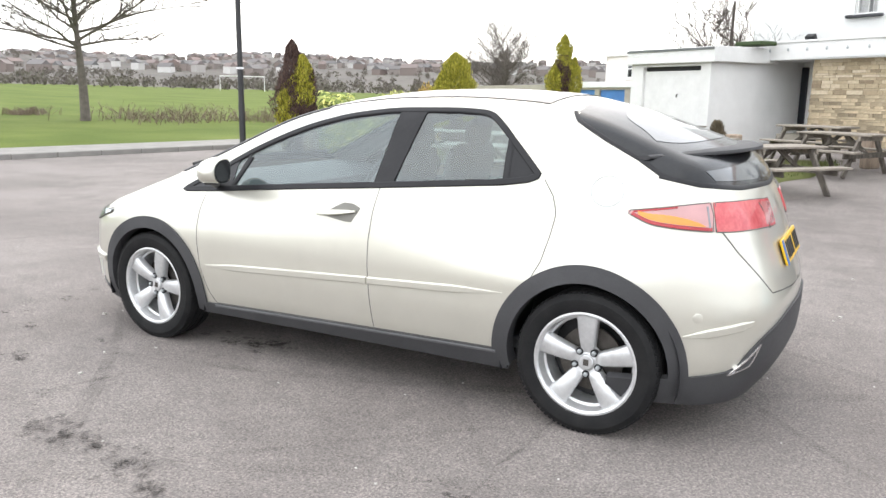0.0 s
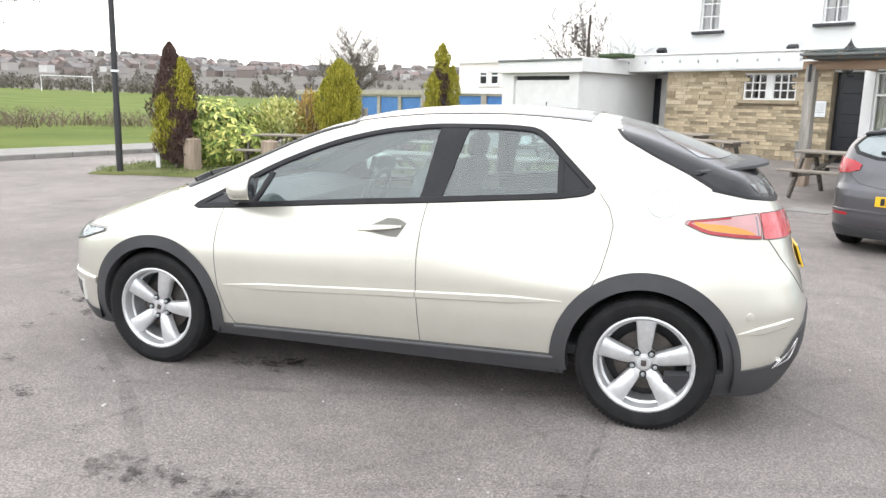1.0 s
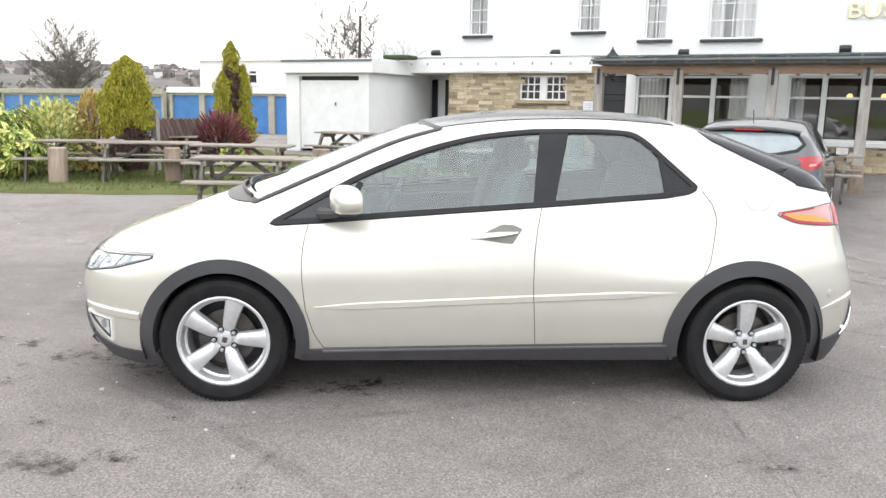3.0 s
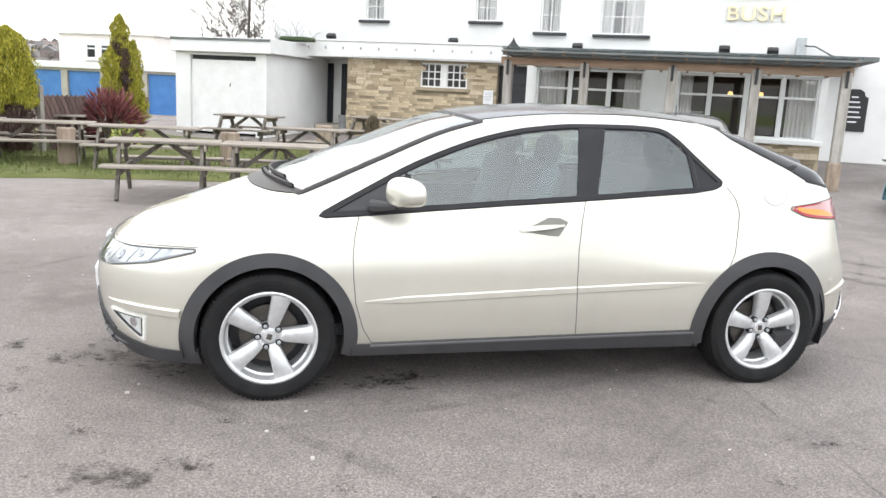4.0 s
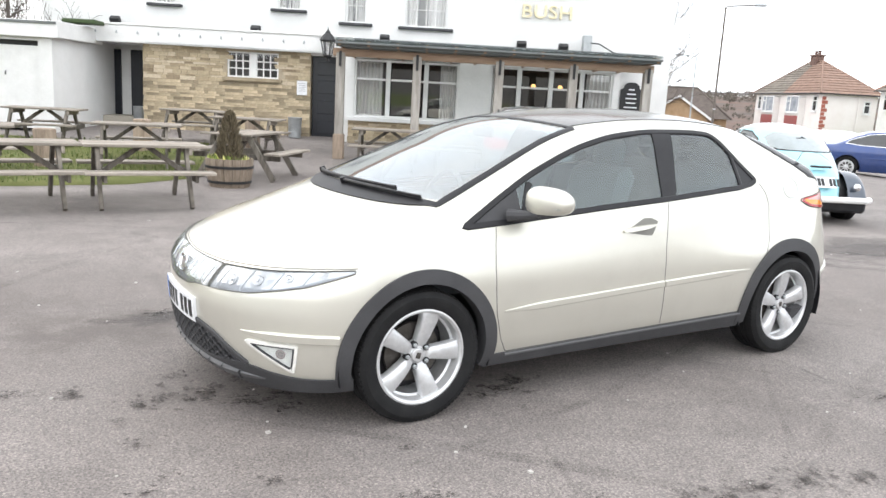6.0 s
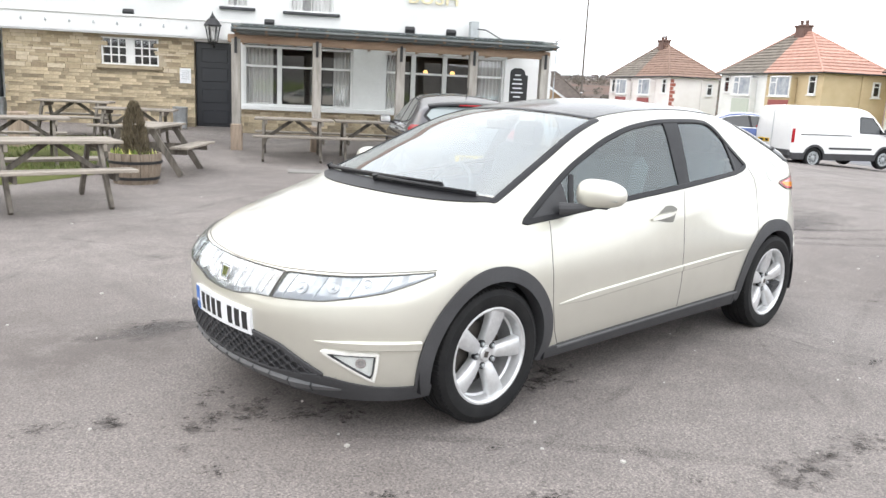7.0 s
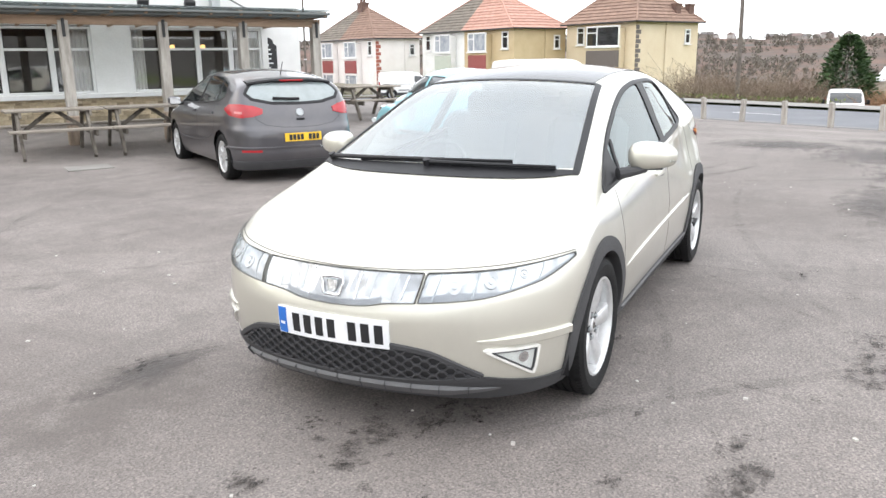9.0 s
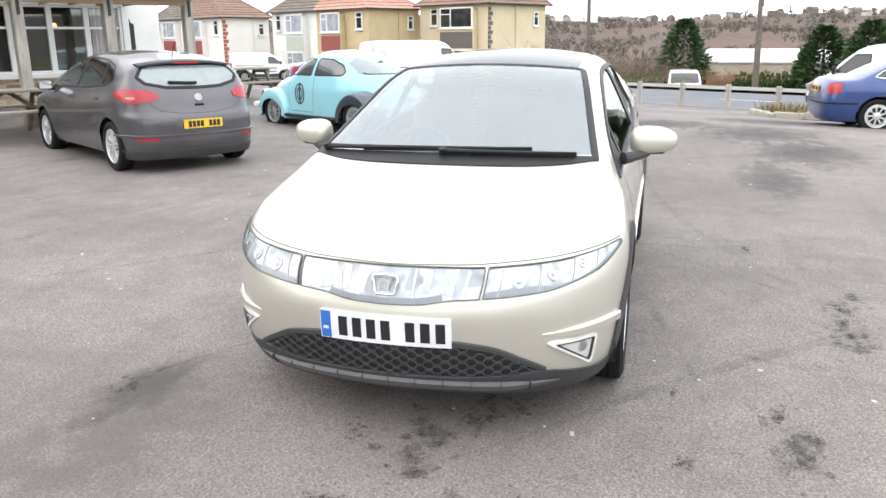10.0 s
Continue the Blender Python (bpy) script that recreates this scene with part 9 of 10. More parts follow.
fir(-43.4, 2.0, 4.65, 1.9, 1)
for x, y, h, r, s in ((-35.4, 8.0, 3.8, 1.6, 2), (-33.9, 9.6, 4.0, 1.7, 3), (-33.0, 11.8, 3.7, 1.6, 4)):
    fir(x, y, h, r, s, None, "dark green fir beside the road's verge")


def hedge(x0, y0, x1, y1, h, w, seed, mat, label, count=1500, leaf=0.16):
    t = thing("hedge", pose(x0, y0, gz(x0, y0)), label, "hedge")
    rnd = random.Random(seed)
    L = math.hypot(x1 - x0, y1 - y0)
    ux, uy = (x1 - x0) / L, (y1 - y0) / L
    core = Mesh()
    for k in range(int(L / 0.5) + 1):
        core.tube([(ux * k * 0.5, uy * k * 0.5, -0.1), (ux * k * 0.5 + 0.05, uy * k * 0.5, h * 0.8)], [0.03, 0.01], 5)
    make("stem", core, M_BARK, t)

    def place():
        s, a = rnd.random() * L, rnd.random() * math.pi
        k = 0.8 + 0.3 * rnd.random() + 0.25 * noise.noise((s * 0.8, a, seed))
        c, z = w / 2 * math.cos(a) * k, h * (0.25 + 0.75 * math.sin(a) * k) * rnd.uniform(0.6, 1)
        return Vector((ux * s - uy * c, uy * s + ux * c, z)), Vector((-uy * math.cos(a), ux * math.cos(a), math.sin(a)))
    make("leaves", sprays(rnd, count, place, leaf, 0.3, 0.3), mat, t, smooth=False)


hedge(-36.7, 4.4, -35.2, 7.0, 1.5, 1.3, 1, M_HEDGE, "dark green hedge across the road", 1800, 0.2)


def thicket(x0, y0, x1, y1, h, deep, seed, count, mat, label):
    """A tangle of thin bare stems rising from the ground."""
    rnd = random.Random(seed)
    t = thing("thicket", pose(x0, y0, gz(x0, y0)), label, "thicket")
    L = math.hypot(x1 - x0, y1 - y0)
    ux, uy = (x1 - x0) / L, (y1 - y0) / L
    m = Mesh()
    for _ in range(count):
        s, c = rnd.random() * L, rnd.gauss(0, deep / 2)
        px, py = ux * s - uy * c, uy * s + ux * c
        hh = h * rnd.uniform(0.45, 1.0) * (0.75 + 0.5 * noise.noise((s * 0.35, c * 0.4, seed)))
        a, b = rnd.gauss(0, 0.5) * hh, rnd.gauss(0, 0.5) * hh
        z0 = gz(x0 + px, y0 + py) - gz(x0, y0) - 0.05
        w = rnd.uniform(0.008, 0.019)
        m.tube([(px, py, z0), (px + a * 0.4, py + b * 0.4, z0 + hh * 0.6), (px + a, py + b, z0 + hh)], [w, w * 0.7, w * 0.3], 3)
        for _ in range(5):
            u = rnd.uniform(0.25, 0.95)
            q = Vector((px + a * u, py + b * u, z0 + hh * u))
            m.tube([q, q + Vector((rnd.uniform(-0.4, 0.4), rnd.uniform(-0.4, 0.4), rnd.uniform(0.0, 0.35))) * hh * 0.6], [w * 0.6, w * 0.25], 3)
    make("stem", m, mat, t, smooth=False)


p, q = BL @ Vector((-37.2, -28.2, 0)), BL @ Vector((-37.5, -19.5, 0))
thicket(p.x, p.y, q.x, q.y, 3.1, 4.5, 1, 3400, M_TWIG, "brown thicket of bare stems beside the houses")
p, q = BL @ Vector((-36.5, -19.0, 0)), BL @ Vector((-37.5, -14.5, 0))
thicket(p.x, p.y, q.x, q.y, 2.5, 2.6, 7, 1300, M_RUST, "rust-brown scrub behind the verge")
p, q = BL @ Vector((-30.5, -26.0, 0)), BL @ Vector((-30.5, -15.5, 0))
hedge(p.x, p.y, q.x, q.y, 0.26, 0.9, 21, M_WEED_GREEN, "low ragged green weeds along the verge", 420, 0.12)
thicket(26.5, -19.6, 21.5, -19.8, 1.0, 3.0, 2, 330, M_TWIG, "brown bramble tangle on the field")
thicket(22.0, -21.5, 19.8, -26.5, 0.9, 1.6, 5, 260, M_TWIG, "bare bramble patch on the field's edge")
thicket(31.5, -18.3, 29.5, -16.6, 0.5, 0.9, 3, 250, M_TWIG, "low bramble clump on the field")


# ---- distance ----
def far_z(x, y):
    rr = math.hypot(x, y + 5)
    b = noise.fractal((x / 260, y / 260, 3.1), 1.0, 2.0, 4)
    west = float(ease((-x / max(rr, 1) - 0.3) / 0.5))
    return gz(x, y) + float(ease((rr - 170) / 900)) * (35 + 8 * b) * (1 - west) + west * float(ease((rr - 150) / 800)) * (25 + 9 * b)


def far_town():
    rnd = random.Random(9)
    walls, roofs, trees = Mesh(), Mesh(), Mesh()
    for k in range(1060):
        east = k < 860
        a = radians(rnd.uniform(-100, -8)) if east else radians(rnd.uniform(150, 235))
        r = 440 + 680 * rnd.random() ** 0.8 if east else rnd.uniform(780, 930)
        x, y = r * math.cos(a), -5 + r * math.sin(a)
        z = far_z(x, y)
        w, d, h = rnd.uniform(5, 11), rnd.uniform(5, 7), rnd.uniform(3.0, 4.4)
        m = pose(x, y, z, 0, 0, rnd.choice((0, 20, 90, 110)) + rnd.uniform(-8, 8))
        walls.box((w, d, h + 2), m @ pose(0, 0, h / 2 - 1))
        roofs.add([(-w / 2, -d / 2 - .3, h), (w / 2, -d / 2 - .3, h), (w / 2, d / 2 + .3, h), (-w / 2, d / 2 + .3, h), (-w / 2, 0, h + 2.4), (w / 2, 0, h + 2.4)], [(0, 1, 5, 4), (2, 3, 4, 5), (0, 4, 3), (1, 2, 5)], m)
    for k in range(9800):
        if k < 4200:
            a, r = radians(rnd.uniform(-110, -5)), rnd.uniform(260, 1100)
            s = rnd.uniform(1.0, 2.9) * (0.6 + 0.4 * min(1, r / 700))
        elif k < 4900:
            a, r = radians(rnd.uniform(-105, -5)), rnd.uniform(128, 190)
            s = rnd.uniform(0.5, 1.4)
        else:
            a, r = radians(rnd.uniform(145, 235)), 170 + 730 * rnd.random()
            s = rnd.uniform(0.9, 2.2) * (0.5 + r / 600)
        x, y = r * math.cos(a), -5 + r * math.sin(a)
        if r > 200 and noise.noise((x / 60, y / 60, 7.0)) < 0.0:
            continue
        z = far_z(x, y)
        wide = rnd.uniform(0.9, 1.7)
        for _ in range(38):
            v = Vector((rnd.gauss(0, 1), rnd.gauss(0, 1), rnd.gauss(0, 1))).normalized()
            p = Vector((x + v.x * s * wide * rnd.uniform(0.3, 1), y + v.y * s * wide * rnd.uniform(0.3, 1), z + s * 0.9 + v.z * s * rnd.uniform(0.3, 1.0)))
            up = Vector((rnd.gauss(0, 0.4), rnd.gauss(0, 0.4), 1)).normalized() * s * 0.24
            q2 = up.cross(v).normalized() * s * 0.17
            trees.add([p - up, p + q2, p + up, p - q2], [(0, 1, 2, 3)])
    tagged(make("far_house_walls", walls, M_FARPALE, smooth=False), "pale houses scattered over the far hillside", "houses", kind="stuff")
    tagged(make("far_house_roofs", roofs, M_FARROOF, smooth=False), "grey roofs of the far hillside houses", "roofs", kind="stuff")
    tagged(make("far_trees", trees, M_FARTREE, smooth=False), "grey-brown winter trees over the hillside", "trees", kind="stuff")


far_town()


# ---- houses across the road, garages, far sheds ----
def hip_roof(parent, x0, x1, y0, y1, z, ridge, mat_a, mat_b, over=0.35):
    """A hipped roof with a short ridge along y; the two halves may differ in tile. Laid in visible courses."""
    x0, x1, y0, y1 = x0 - over, x1 + over, y0 - over, y1 + over
    cx, cy = (x0 + x1) / 2, (y0 + y1) / 2
    half = (y1 - y0) * 0.42
    ra, rb = (cx, y0 + half, ridge), (cx, y1 - half, ridge)
    n = 13
    for lo, hi, mat in (((y0, cy, ra, None), None, mat_a), ((cy, y1, rb, None), None, mat_b)):
        ya, yb, r_, _ = lo
        base = Mesh()
        outer = y0 if ya == y0 else y1
        roof = None
        for k in range(-1, n):
            m = base if k < 0 else Mesh()
            for (p, q, pt, qt) in (
                ((x1, ya, z), (x1, yb, z), (cx, min(max(ya, ra[1]), rb[1]), ridge), (cx, min(max(yb, ra[1]), rb[1]), ridge)),
                ((x0, yb, z), (x0, ya, z), (cx, min(max(yb, ra[1]), rb[1]), ridge), (cx, min(max(ya, ra[1]), rb[1]), ridge)),
                ((x0, outer, z), (x1, outer, z), (cx, ra[1] if outer == y0 else rb[1], ridge), (cx, ra[1] if outer == y0 else rb[1], ridge)),
            ):
                p, q, pt, qt = map(Vector, (p, q, pt, qt))
                a, b = (k / n, (k + 1) / n) if k >= 0 else (0.0, 1.0)
                nrm = (q - p).cross(pt - p)
                if nrm.length < 1e-6:
                    nrm = (q - p).cross(qt - p)
                nrm.normalize()
                if nrm.z < 0:
                    nrm = -nrm
                up = nrm * (0.05 if k >= 0 else -0.01)
                v = [p.lerp(pt, a) + up, q.lerp(qt, a) + up, q.lerp(qt, b), p.lerp(pt, b), p.lerp(pt, a), q.lerp(qt, a)]
                m.add(v, [(0, 1, 2, 3), (4, 5, 1, 0)])
            if k < 0:
                roof = make("roof", m, mat, parent, "hipped tiled roof", smooth=False)
            else:
                make("tile_course", m, mat, roof, smooth=False)
    hips = Mesh().tube([ra, rb], 0.11, 8)
    for c, r_ in (((x0, y0, z), ra), ((x1, y0, z), ra), ((x0, y1, z), rb), ((x1, y1, z), rb)):
        hips.tube([c, r_], 0.09, 6)
    make("ridge_tiles", hips, mat_b, parent)
    ch = make("chimney", Mesh().box((0.7, 1.1, 0.9), pose(cx, cy, ridge + 0.10), 0.03).box((0.85, 1.25, 0.14), pose(cx, cy, ridge + 0.52), 0.02), M_SOOT, parent, "sooty brick chimney stack")
    for dy in (-0.3, 0.3):
        make("chimney_pot", Mesh().lathe([(0.13, 0), (0.12, 0.35), (0.15, 0.38)], 10, pose(cx, cy + dy, ridge + 0.55)), M_SOOT, ch)


def far_window(parent, m, w, h, cols, mat=None):
    """A window standing in a wall: m puts x along the wall, y out of it."""
    f = Mesh()
    for px, pz, sx, sz in ((-w / 2 + 0.05, 0, 0.10, h), (w / 2 - 0.05, 0, 0.10, h), (0, -h / 2 + 0.05, w, 0.10), (0, h / 2 - 0.05, w, 0.10)):
        f.box((sx, 0.12, sz), m @ pose(px, 0.02, pz), 0.01)
    wd = make("window", f, M_WHITEPAINT, parent, "white framed window")
    for k in range(1, cols):
        if k == 1 and cols == 3:
            continue
        make("mullion", Mesh().box((0.08, 0.10, h - 0.1), m @ pose(-w / 2 + w * k / cols, 0.02, 0)), M_WHITEPAINT, wd)
    part_w = w / max(cols, 1) - 0.08
    side = 1 if cols == 3 else -1
    make("transom", Mesh().box((part_w, 0.10, 0.07), m @ pose(side * (w / 2 - part_w / 2 - 0.05) if cols > 1 else 0, 0.02, h * 0.18)), M_WHITEPAINT, wd)
    make("pane", Mesh().box((w - 0.1, 0.02, h - 0.1), m @ pose(0, 0.01, 0)), mat or M_DARKGLASS, wd)
    make("window_sill", Mesh().box((w + 0.16, 0.20, 0.08), m @ pose(0, 0.06, -h / 2 - 0.04), 0.01), M_WHITEPAINT, wd)


def semis(n0, n1, wall_a, wall_b, panel_a, panel_b, roof_a, roof_b, quoin, label, base=-1.2, eaves=3.4, ridge=7.0, xf=-34.0, xb=-42.3, stacks=False, single=False):
    """A pair of semi-detached houses; n0..n1 along the road, their fronts towards it."""
    h = thing("semi_detached_houses", BL @ Matrix(), label, "houses")
    mid = (n0 + n1) / 2
    for a, b, mat in ((n0, mid, wall_a), (mid, n1, wall_b)):
        make("house_wall", Mesh().box((xf - xb, b - a, eaves - base + 0.6), pose((xf + xb) / 2, (a + b) / 2, (eaves + base - 0.6) / 2)), mat, h, "rendered house wall", smooth=False)
    hip_roof(h, xb, xf, n0, n1, eaves, ridge, roof_a, roof_b)
    make("gutter", Mesh().box((0.12, n1 - n0 + 0.7, 0.10), pose(xf + 0.36, mid, eaves - 0.02), 0.02).box((xf - xb + 0.7, 0.12, 0.10), pose((xf + xb) / 2, n1 + 0.36, eaves - 0.02), 0.02), M_IRON, h)
    w = (n1 - n0) / 2
    for k, (pan) in enumerate((panel_a, panel_b)):
        if single and k == 0:
            continue
        c = n0 + w * (0.62 if k == 0 else (1.24 if single else 1.38))
        bw = 3.4 if single else 2.5
        bay = make("bay", Mesh().box((0.5, bw, eaves - base - 0.4), pose(xf + 0.25, c, (eaves + base - 0.4) / 2), 0.04), wall_a if k == 0 else wall_b, h, "two-storey bay")
        make("bay_panel", Mesh().box((0.05, bw - 0.12, 1.15), pose(xf + 0.53, c, base + 2.55), 0.01), pan, bay, "painted bay panel")
        for z, hh in ((eaves - 0.95, 1.45), (base + 1.15, 1.45)):
            far_window(h, pose(xf + 0.50, c, z, 0, 0, -90), bw - 0.1, hh, 3, None if single else M_NETPANE)
        far_window(h, pose(xf, n0 + w * (0.45 if single else (0.16 if k == 0 else 1.84)), eaves - 0.85, 0, 0, -90), 0.8, 1.3, 1)
        make("front_door", Mesh().box((0.08, 0.85, 2.0), pose(xf + 0.02, n0 + w * (0.16 if (k == 0 or single) else 1.84), base + 1.0), 0.01), M_WHITEPAINT, h)
    for fx, z in ((0.18, eaves - 1.0),):
        far_window(h, pose(xb + (xf - xb) * fx, n1, z, 0, 0, 0), 0.6, 1.05, 1)
    if quoin is not None:
        for k in range(14):
            make("quoin", Mesh().box((0.32 if k % 2 else 0.50, 0.04, 0.28), pose(xf - (0.16 if k % 2 else 0.25), n1 + 0.015, base + 0.5 + 0.32 * k), 0.01), quoin, h)
    if stacks:
        for fx in (0.30, 0.08):
            make("side_chimney", Mesh().box((0.55, 0.45, 1.0), pose(xb + (xf - xb) * fx, n1 - 0.45, eaves + 0.75), 0.03).box((0.66, 0.56, 0.12), pose(xb + (xf - xb) * fx, n1 - 0.45, eaves + 1.25), 0.02), M_SOOT, h)
    make("down_pipe", Mesh().tube([(xf - 3.0, n1 + 0.06, eaves), (xf - 3.0, n1 + 0.06, base)], 0.05, 6), wall_b, h)
    return h


M_SOOT = grainy("sooty_brick", (0.10, 0.065, 0.055), (0.19, 0.115, 0.095), 5.0, 0.9)
M_NETPANE = grainy("net_curtained_pane", (0.22, 0.25, 0.29), (0.48, 0.50, 0.53), 2.5, 0.10)
M_PANEL_RED = plain("red_panel", (0.30, 0.075, 0.07), 0.6)
M_PANEL_GREY = plain("grey_panel", (0.14, 0.12, 0.115), 0.6)
M_PANEL_PALE = plain("pale_green_panel", (0.50, 0.54, 0.47), 0.6)
semis(-72.3, -59.3, M_CREAM, M_CREAM, M_PANEL_RED, M_PANEL_RED, M_ROOF_MOSS, M_ROOF_BROWN, M_BRICK, "cream semi-detached houses with red bay panels", -1.6, 3.45, 6.35, -31.4, -36.0)
semis(-55.9, -43.1, M_RENDER, M_TAN, M_PANEL_PALE, M_PANEL_RED, M_ROOF_MOSS, M_ROOF_RED, None, "white and tan semi-detached houses under an orange tiled roof", -1.3, 3.75, 6.8, -34.2, -39.3)
semis(-42.3, -35.3, M_BUFF, M_BUFF, M_PANEL_GREY, M_PANEL_GREY, M_ROOF_BROWN, M_ROOF_BROWN, M_PANEL_GREY, "buff rendered house with grey bay panel and brown roof", -1.1, 3.95, 7.1, -38.7, -45.2, True, True)


def bungalow(x, y, turn, label, gable=5.6, wide=10.0, rise=1.9):
    """A low brick bungalow: a hipped main roof with a gabled front standing forward of it."""
    h = thing("bungalow", pose(x, y, gz(x, y), 0, 0, turn), label, "bungalow")
    g, e = gable / 2, 2.75
    make("front_wall", Mesh().box((gable, 0.3, e + 0.2), pose(0, -0.15, e / 2 - 0.1)).prism([(-g, e), (g, e), (0, e + rise * 0.92)], 0.3, pose(0, -0.3, 0)), M_BUNGALOW, h, "tan brick gable wall", smooth=False)
    make("front_roof", Mesh().prism([(-g - .4, e - 0.28), (0, e + rise - 0.05), (g + .4, e - 0.28), (g + .4, e - 0.12), (0, e + rise + 0.12), (-g - .4, e - 0.12)], 4.6, pose(0, -4.3, 0)), M_ROOF_DARK, h, "brown tiled roof", smooth=False)
    for s_ in (1, -1):
        make("bargeboard", Mesh().prism([(0, e + rise - 0.10), (s_ * (g + .42), e - 0.34), (s_ * (g + .42), e - 0.10), (0, e + rise + 0.15)], 0.06, pose(0, 0.31, 0)), M_WHITEPAINT, h, "white bargeboard", smooth=False)
    w, d, r = wide / 2, 7.0, e + rise + 0.95
    make("wall", Mesh().box((wide - 0.8, d - 0.8, e + 0.2), pose(0, -d / 2 - 0.6, e / 2 - 0.1)), M_BUNGALOW, h, "tan brick wall", smooth=False)
    a, b = -0.4, -d - 0.8
    m = (a + b) / 2
    make("main_roof", Mesh().add([(-w, a, e - 0.1), (w, a, e - 0.1), (w, b, e - 0.1), (-w, b, e - 0.1), (-w * 0.32, m, r), (w * 0.32, m, r)], [(0, 1, 5, 4), (1, 2, 5), (2, 3, 4, 5), (3, 0, 4), (3, 2, 1, 0)]), M_ROOF_DARK, h, "hipped brown tiled roof", smooth=False)
    make("ridge_tile", Mesh().tube([(-w * 0.32, m, r), (w * 0.32, m, r)], 0.12, 6), M_ROOF_DARK, h)
    for p_ in ((-w, a), (w, a)):
        make("hip_tile", Mesh().tube([(p_[0], p_[1], e - 0.05), (math.copysign(w * 0.32, p_[0]), m, r)], 0.10, 6), M_ROOF_DARK, h)


M_BUNGALOW = grainy("tan_brick", (0.36, 0.235, 0.13), (0.46, 0.32, 0.20), 3.0, 0.9, 0.2)
M_ROOF_DARK = grainy("dark_brown_tile", (0.085, 0.070, 0.062), (0.14, 0.115, 0.10), 2.5, 0.9, 0.3, 30.0)
bungalow(-56.2, -50.2, -48.6, "tan brick bungalow with a white-edged gable beyond the pub")
bungalow(-45.5, -47.3, -46, "tan brick gable end with white bargeboards beyond the pub", 5.0, 8.0, 1.8)

# garden walls before the houses
gw = Mesh()
for n0, n1, lift in ((-74, -59.5, -1.0), (-57.5, -44.0, -0.75), (-43, -29, -0.52)):
    gw.box((0.25, n1 - n0, 0.85), pose(-30.9, (n0 + n1) / 2, lift))
ob = make("garden_wall", gw, M_CONCRETE, smooth=False)
ob.matrix_world = BL
tagged(ob, "low stone garden walls across the road", "garden wall", kind="structure")
hedge(*(BL @ Vector((-31.7, -39.0, 0))).xy, *(BL @ Vector((-31.7, -31.0, 0))).xy, 1.1, 1.2, 12, M_HEDGE, "clipped green garden hedge before the houses", 900)
hedge(*(BL @ Vector((-31.6, -70, 0))).xy, *(BL @ Vector((-31.6, -63.0, 0))).xy, 0.9, 1.0, 13, M_HEDGE, "clipped green garden hedge before the houses", 900)


def garage_row(x0, y0, x1, y1, n, label, fascia, h=2.35):
    """A flat-roofed row of lock-up garages with blue doors."""
    L = math.hypot(x1 - x0, y1 - y0)
    a = math.degrees(math.atan2(y1 - y0, x1 - x0))
    z = min(gz(x0, y0), gz(x1, y1))
    g = thing("garage_row", pose(x0, y0, z, 0, 0, a), label, "garages")
    w = L / n
    holes = [(k * w + 0.18, (k + 1) * w - 0.18, -0.2, h - 0.30) for k in range(n)]
    make("front_wall", wall(0, L, -0.3, h, -0.2, 0, holes), M_CONCRETE, g, smooth=False)
    make("body", Mesh().box((L, 4.8, h - 0.1), pose(L / 2, -2.8, h / 2 - 0.1)), M_CONCRETE, g, smooth=False)
    make("fascia", Mesh().box((L + 0.2, 0.08, 0.28), pose(L / 2, 0.06, h - 0.05), 0.01), fascia, g)
    for k in range(n):
        d = make("garage_door", Mesh().box((w - 0.36, 0.05, h - 0.3), pose((k + 0.5) * w, -0.12, (h - 0.3) / 2), 0.01), M_BLUEDOOR, g, "blue metal garage door")
        for j in range(1, 6):
            make("door_rib", Mesh().box((w - 0.40, 0.02, 0.03), pose((k + 0.5) * w, -0.088, j * (h - 0.3) / 6)), M_BLUEDOOR, d)


garage_row(4.7, -31.15, 12.2, -35.8, 4, "lock-up garages with blue doors under a white fascia", M_WHITEPAINT)
garage_row(13.0, -37.4, 27.0, -49.2, 7, "long row of lock-up garages with blue doors", M_CONCRETE)
# white flat-roofed block behind the garages
blk = thing("flat_roofed_block", pose(8.2, -42.0, gz(8, -42), 0, 0, -30), "cream flat-roofed block behind the garages", "building")
make("wall", Mesh().box((6, 5, 4.0), pose(0, 0, 1.9)), M_CREAM, blk, smooth=False)
make("roof_edge", Mesh().box((6.3, 5.3, 0.2), pose(0, 0, 3.95), 0.02), M_WHITEPAINT, blk)
for k in range(3):
    far_window(blk, pose(-0.9 + 0.9 * k, 2.5, 3.0), 0.7, 0.8, 1)


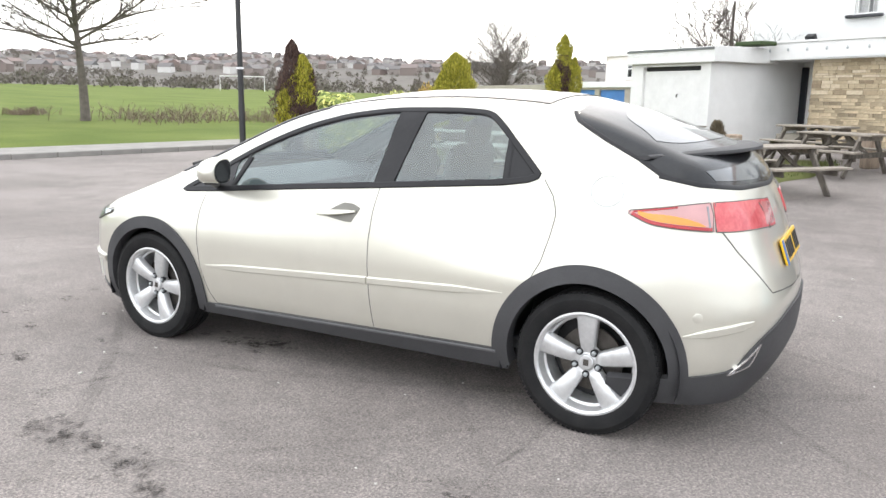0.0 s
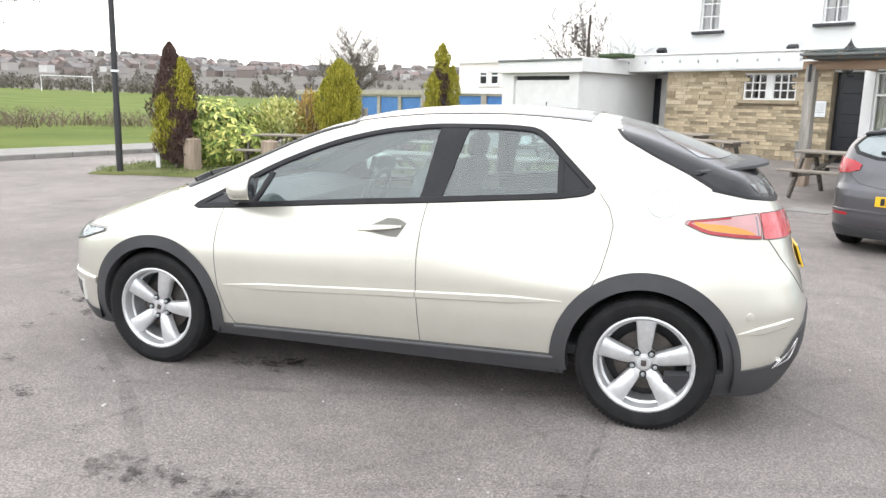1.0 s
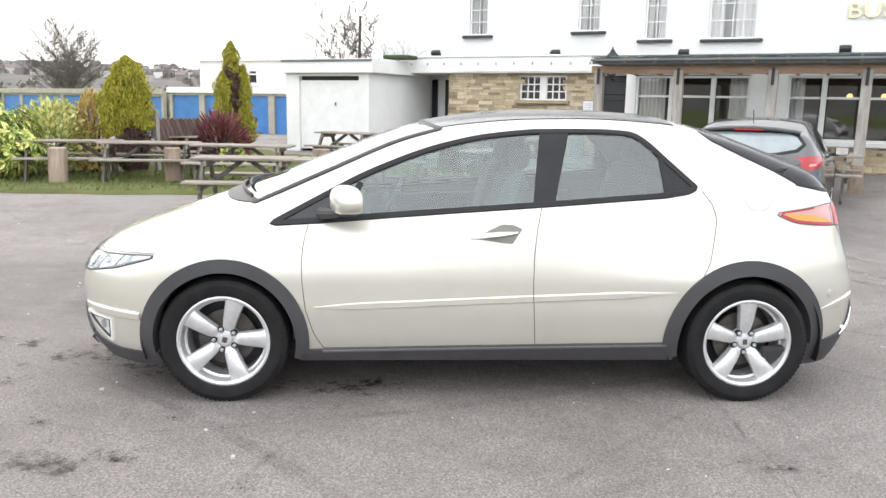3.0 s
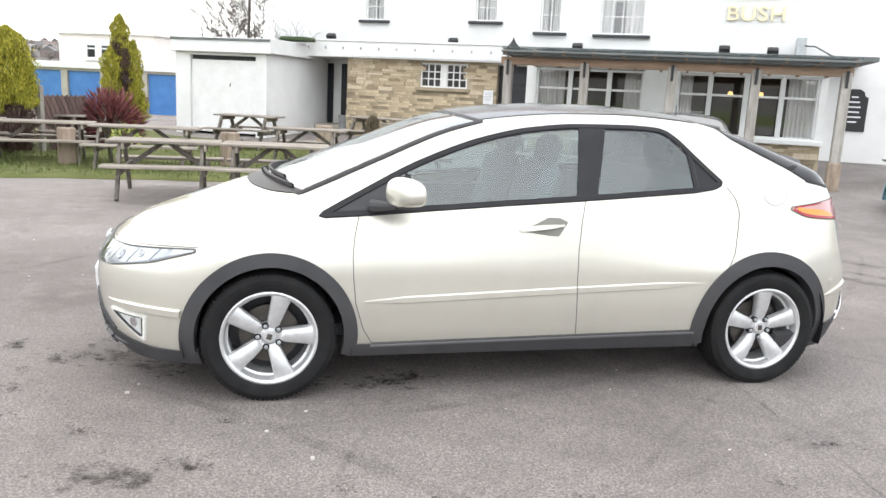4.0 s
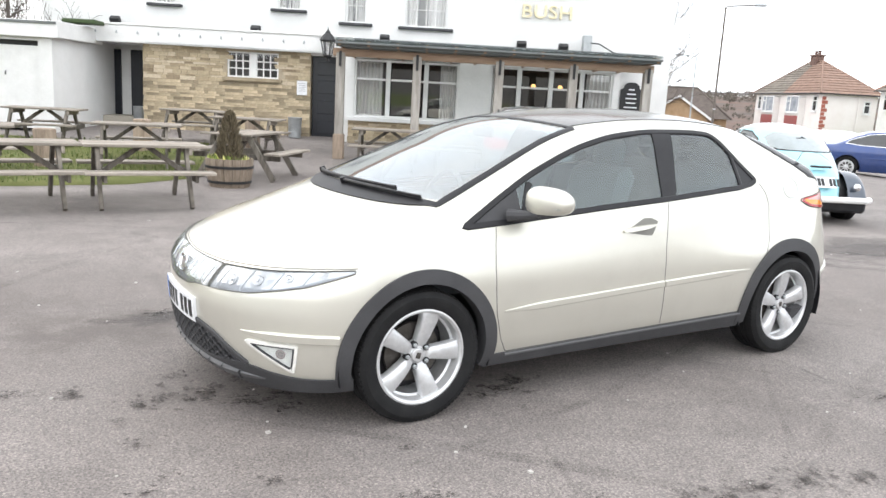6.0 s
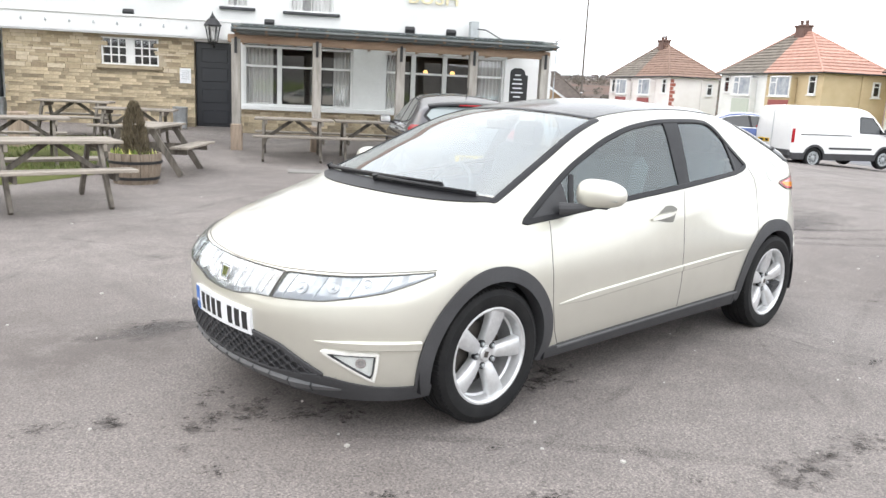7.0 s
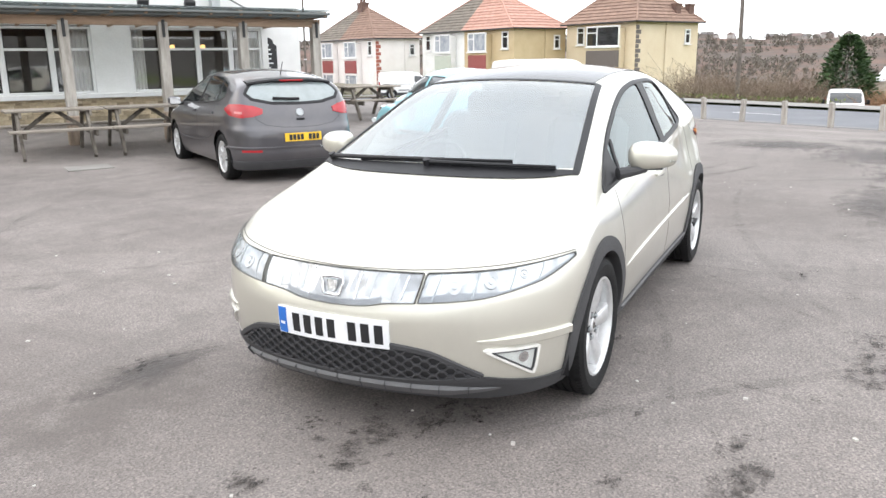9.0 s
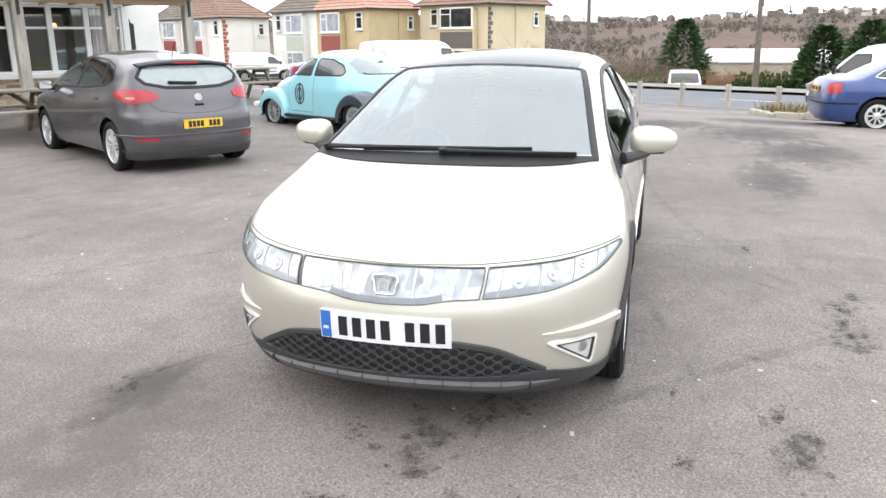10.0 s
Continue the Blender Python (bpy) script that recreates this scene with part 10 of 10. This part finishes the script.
def fence(x0, y0, x1, y1, h, label):
    """Rough timber fence of slanting boards between posts."""
    L = math.hypot(x1 - x0, y1 - y0)
    f = thing("timber_fence", pose(x0, y0, gz(x0, y0), 0, 0, math.degrees(math.atan2(y1 - y0, x1 - x0))), label, "fence")
    for k in range(int(L / 1.7) + 1):
        make("post", Mesh().box((0.10, 0.10, h + 0.25), pose(min(k * 1.7, L), 0, (h + 0.1) / 2), 0.01), M_POST, f)
    for k in range(int(L / 0.125)):
        make("board", Mesh().box((0.10, 0.02, h * 1.05), pose(k * 0.125 + 0.1, 0.05, h * 0.52, 0, 26 if (k // 12) % 2 else -26, 0), 0.003), M_FENCE, f)


fence(5.55, -11.95, 4.07, -14.62, 1.12, "brown slatted timber fence behind the shrubs")

# pale industrial sheds in the valley
for x, y, w, d, t in ((-111, 15.5, 18, 14, 80), (-125, 50, 40, 14, 75)):
    s = thing("industrial_shed", pose(x, y, gz(x, y) + 0.9, 0, 0, t), "long pale metal-roofed shed in the valley", "shed")
    make("wall", Mesh().box((w, d, 5.2), pose(0, 0, 0.6)), M_CONCRETE, s, smooth=False)
    make("roof", Mesh().prism([(-d / 2 - .3, 3.1), (0, 4.6), (d / 2 + .3, 3.1), (d / 2 + .3, 3.3), (0, 4.8), (-d / 2 - .3, 3.3)], w, pose(-w / 2, 0, 0) @ Matrix(((0, 1, 0, 0), (1, 0, 0, 0), (0, 0, 1, 0), (0, 0, 0, 1)))), M_SHEDROOF, s, smooth=False)
    for k in range(7):
        far_window(s, pose(-w / 2 + w * (k + 0.5) / 7, d / 2, 1.8), 3.0, 1.4, 3)
# goal frame in the field
goal = thing("goal_frame", pose(88, -92, gz(88, -92), 0, 0, 60), "white goal frame far off in the field", "goal")
make("frame", Mesh().tube([(-3.6, 0, 0), (-3.6, 0, 2.4), (3.6, 0, 2.4), (3.6, 0, 0)], 0.07, 6), M_WHITEPAINT, goal)


# ---- stones of the pub's front, last ----
stones(PUB, 3.67, 7.78, 0.22, 2.36, -15.0, [(4.46, 5.72, 1.60, 2.36)], 4, 300)
stones(PUB, -3.80, 2.62, 0.12, 0.83, -14.07, [], 5, 110)
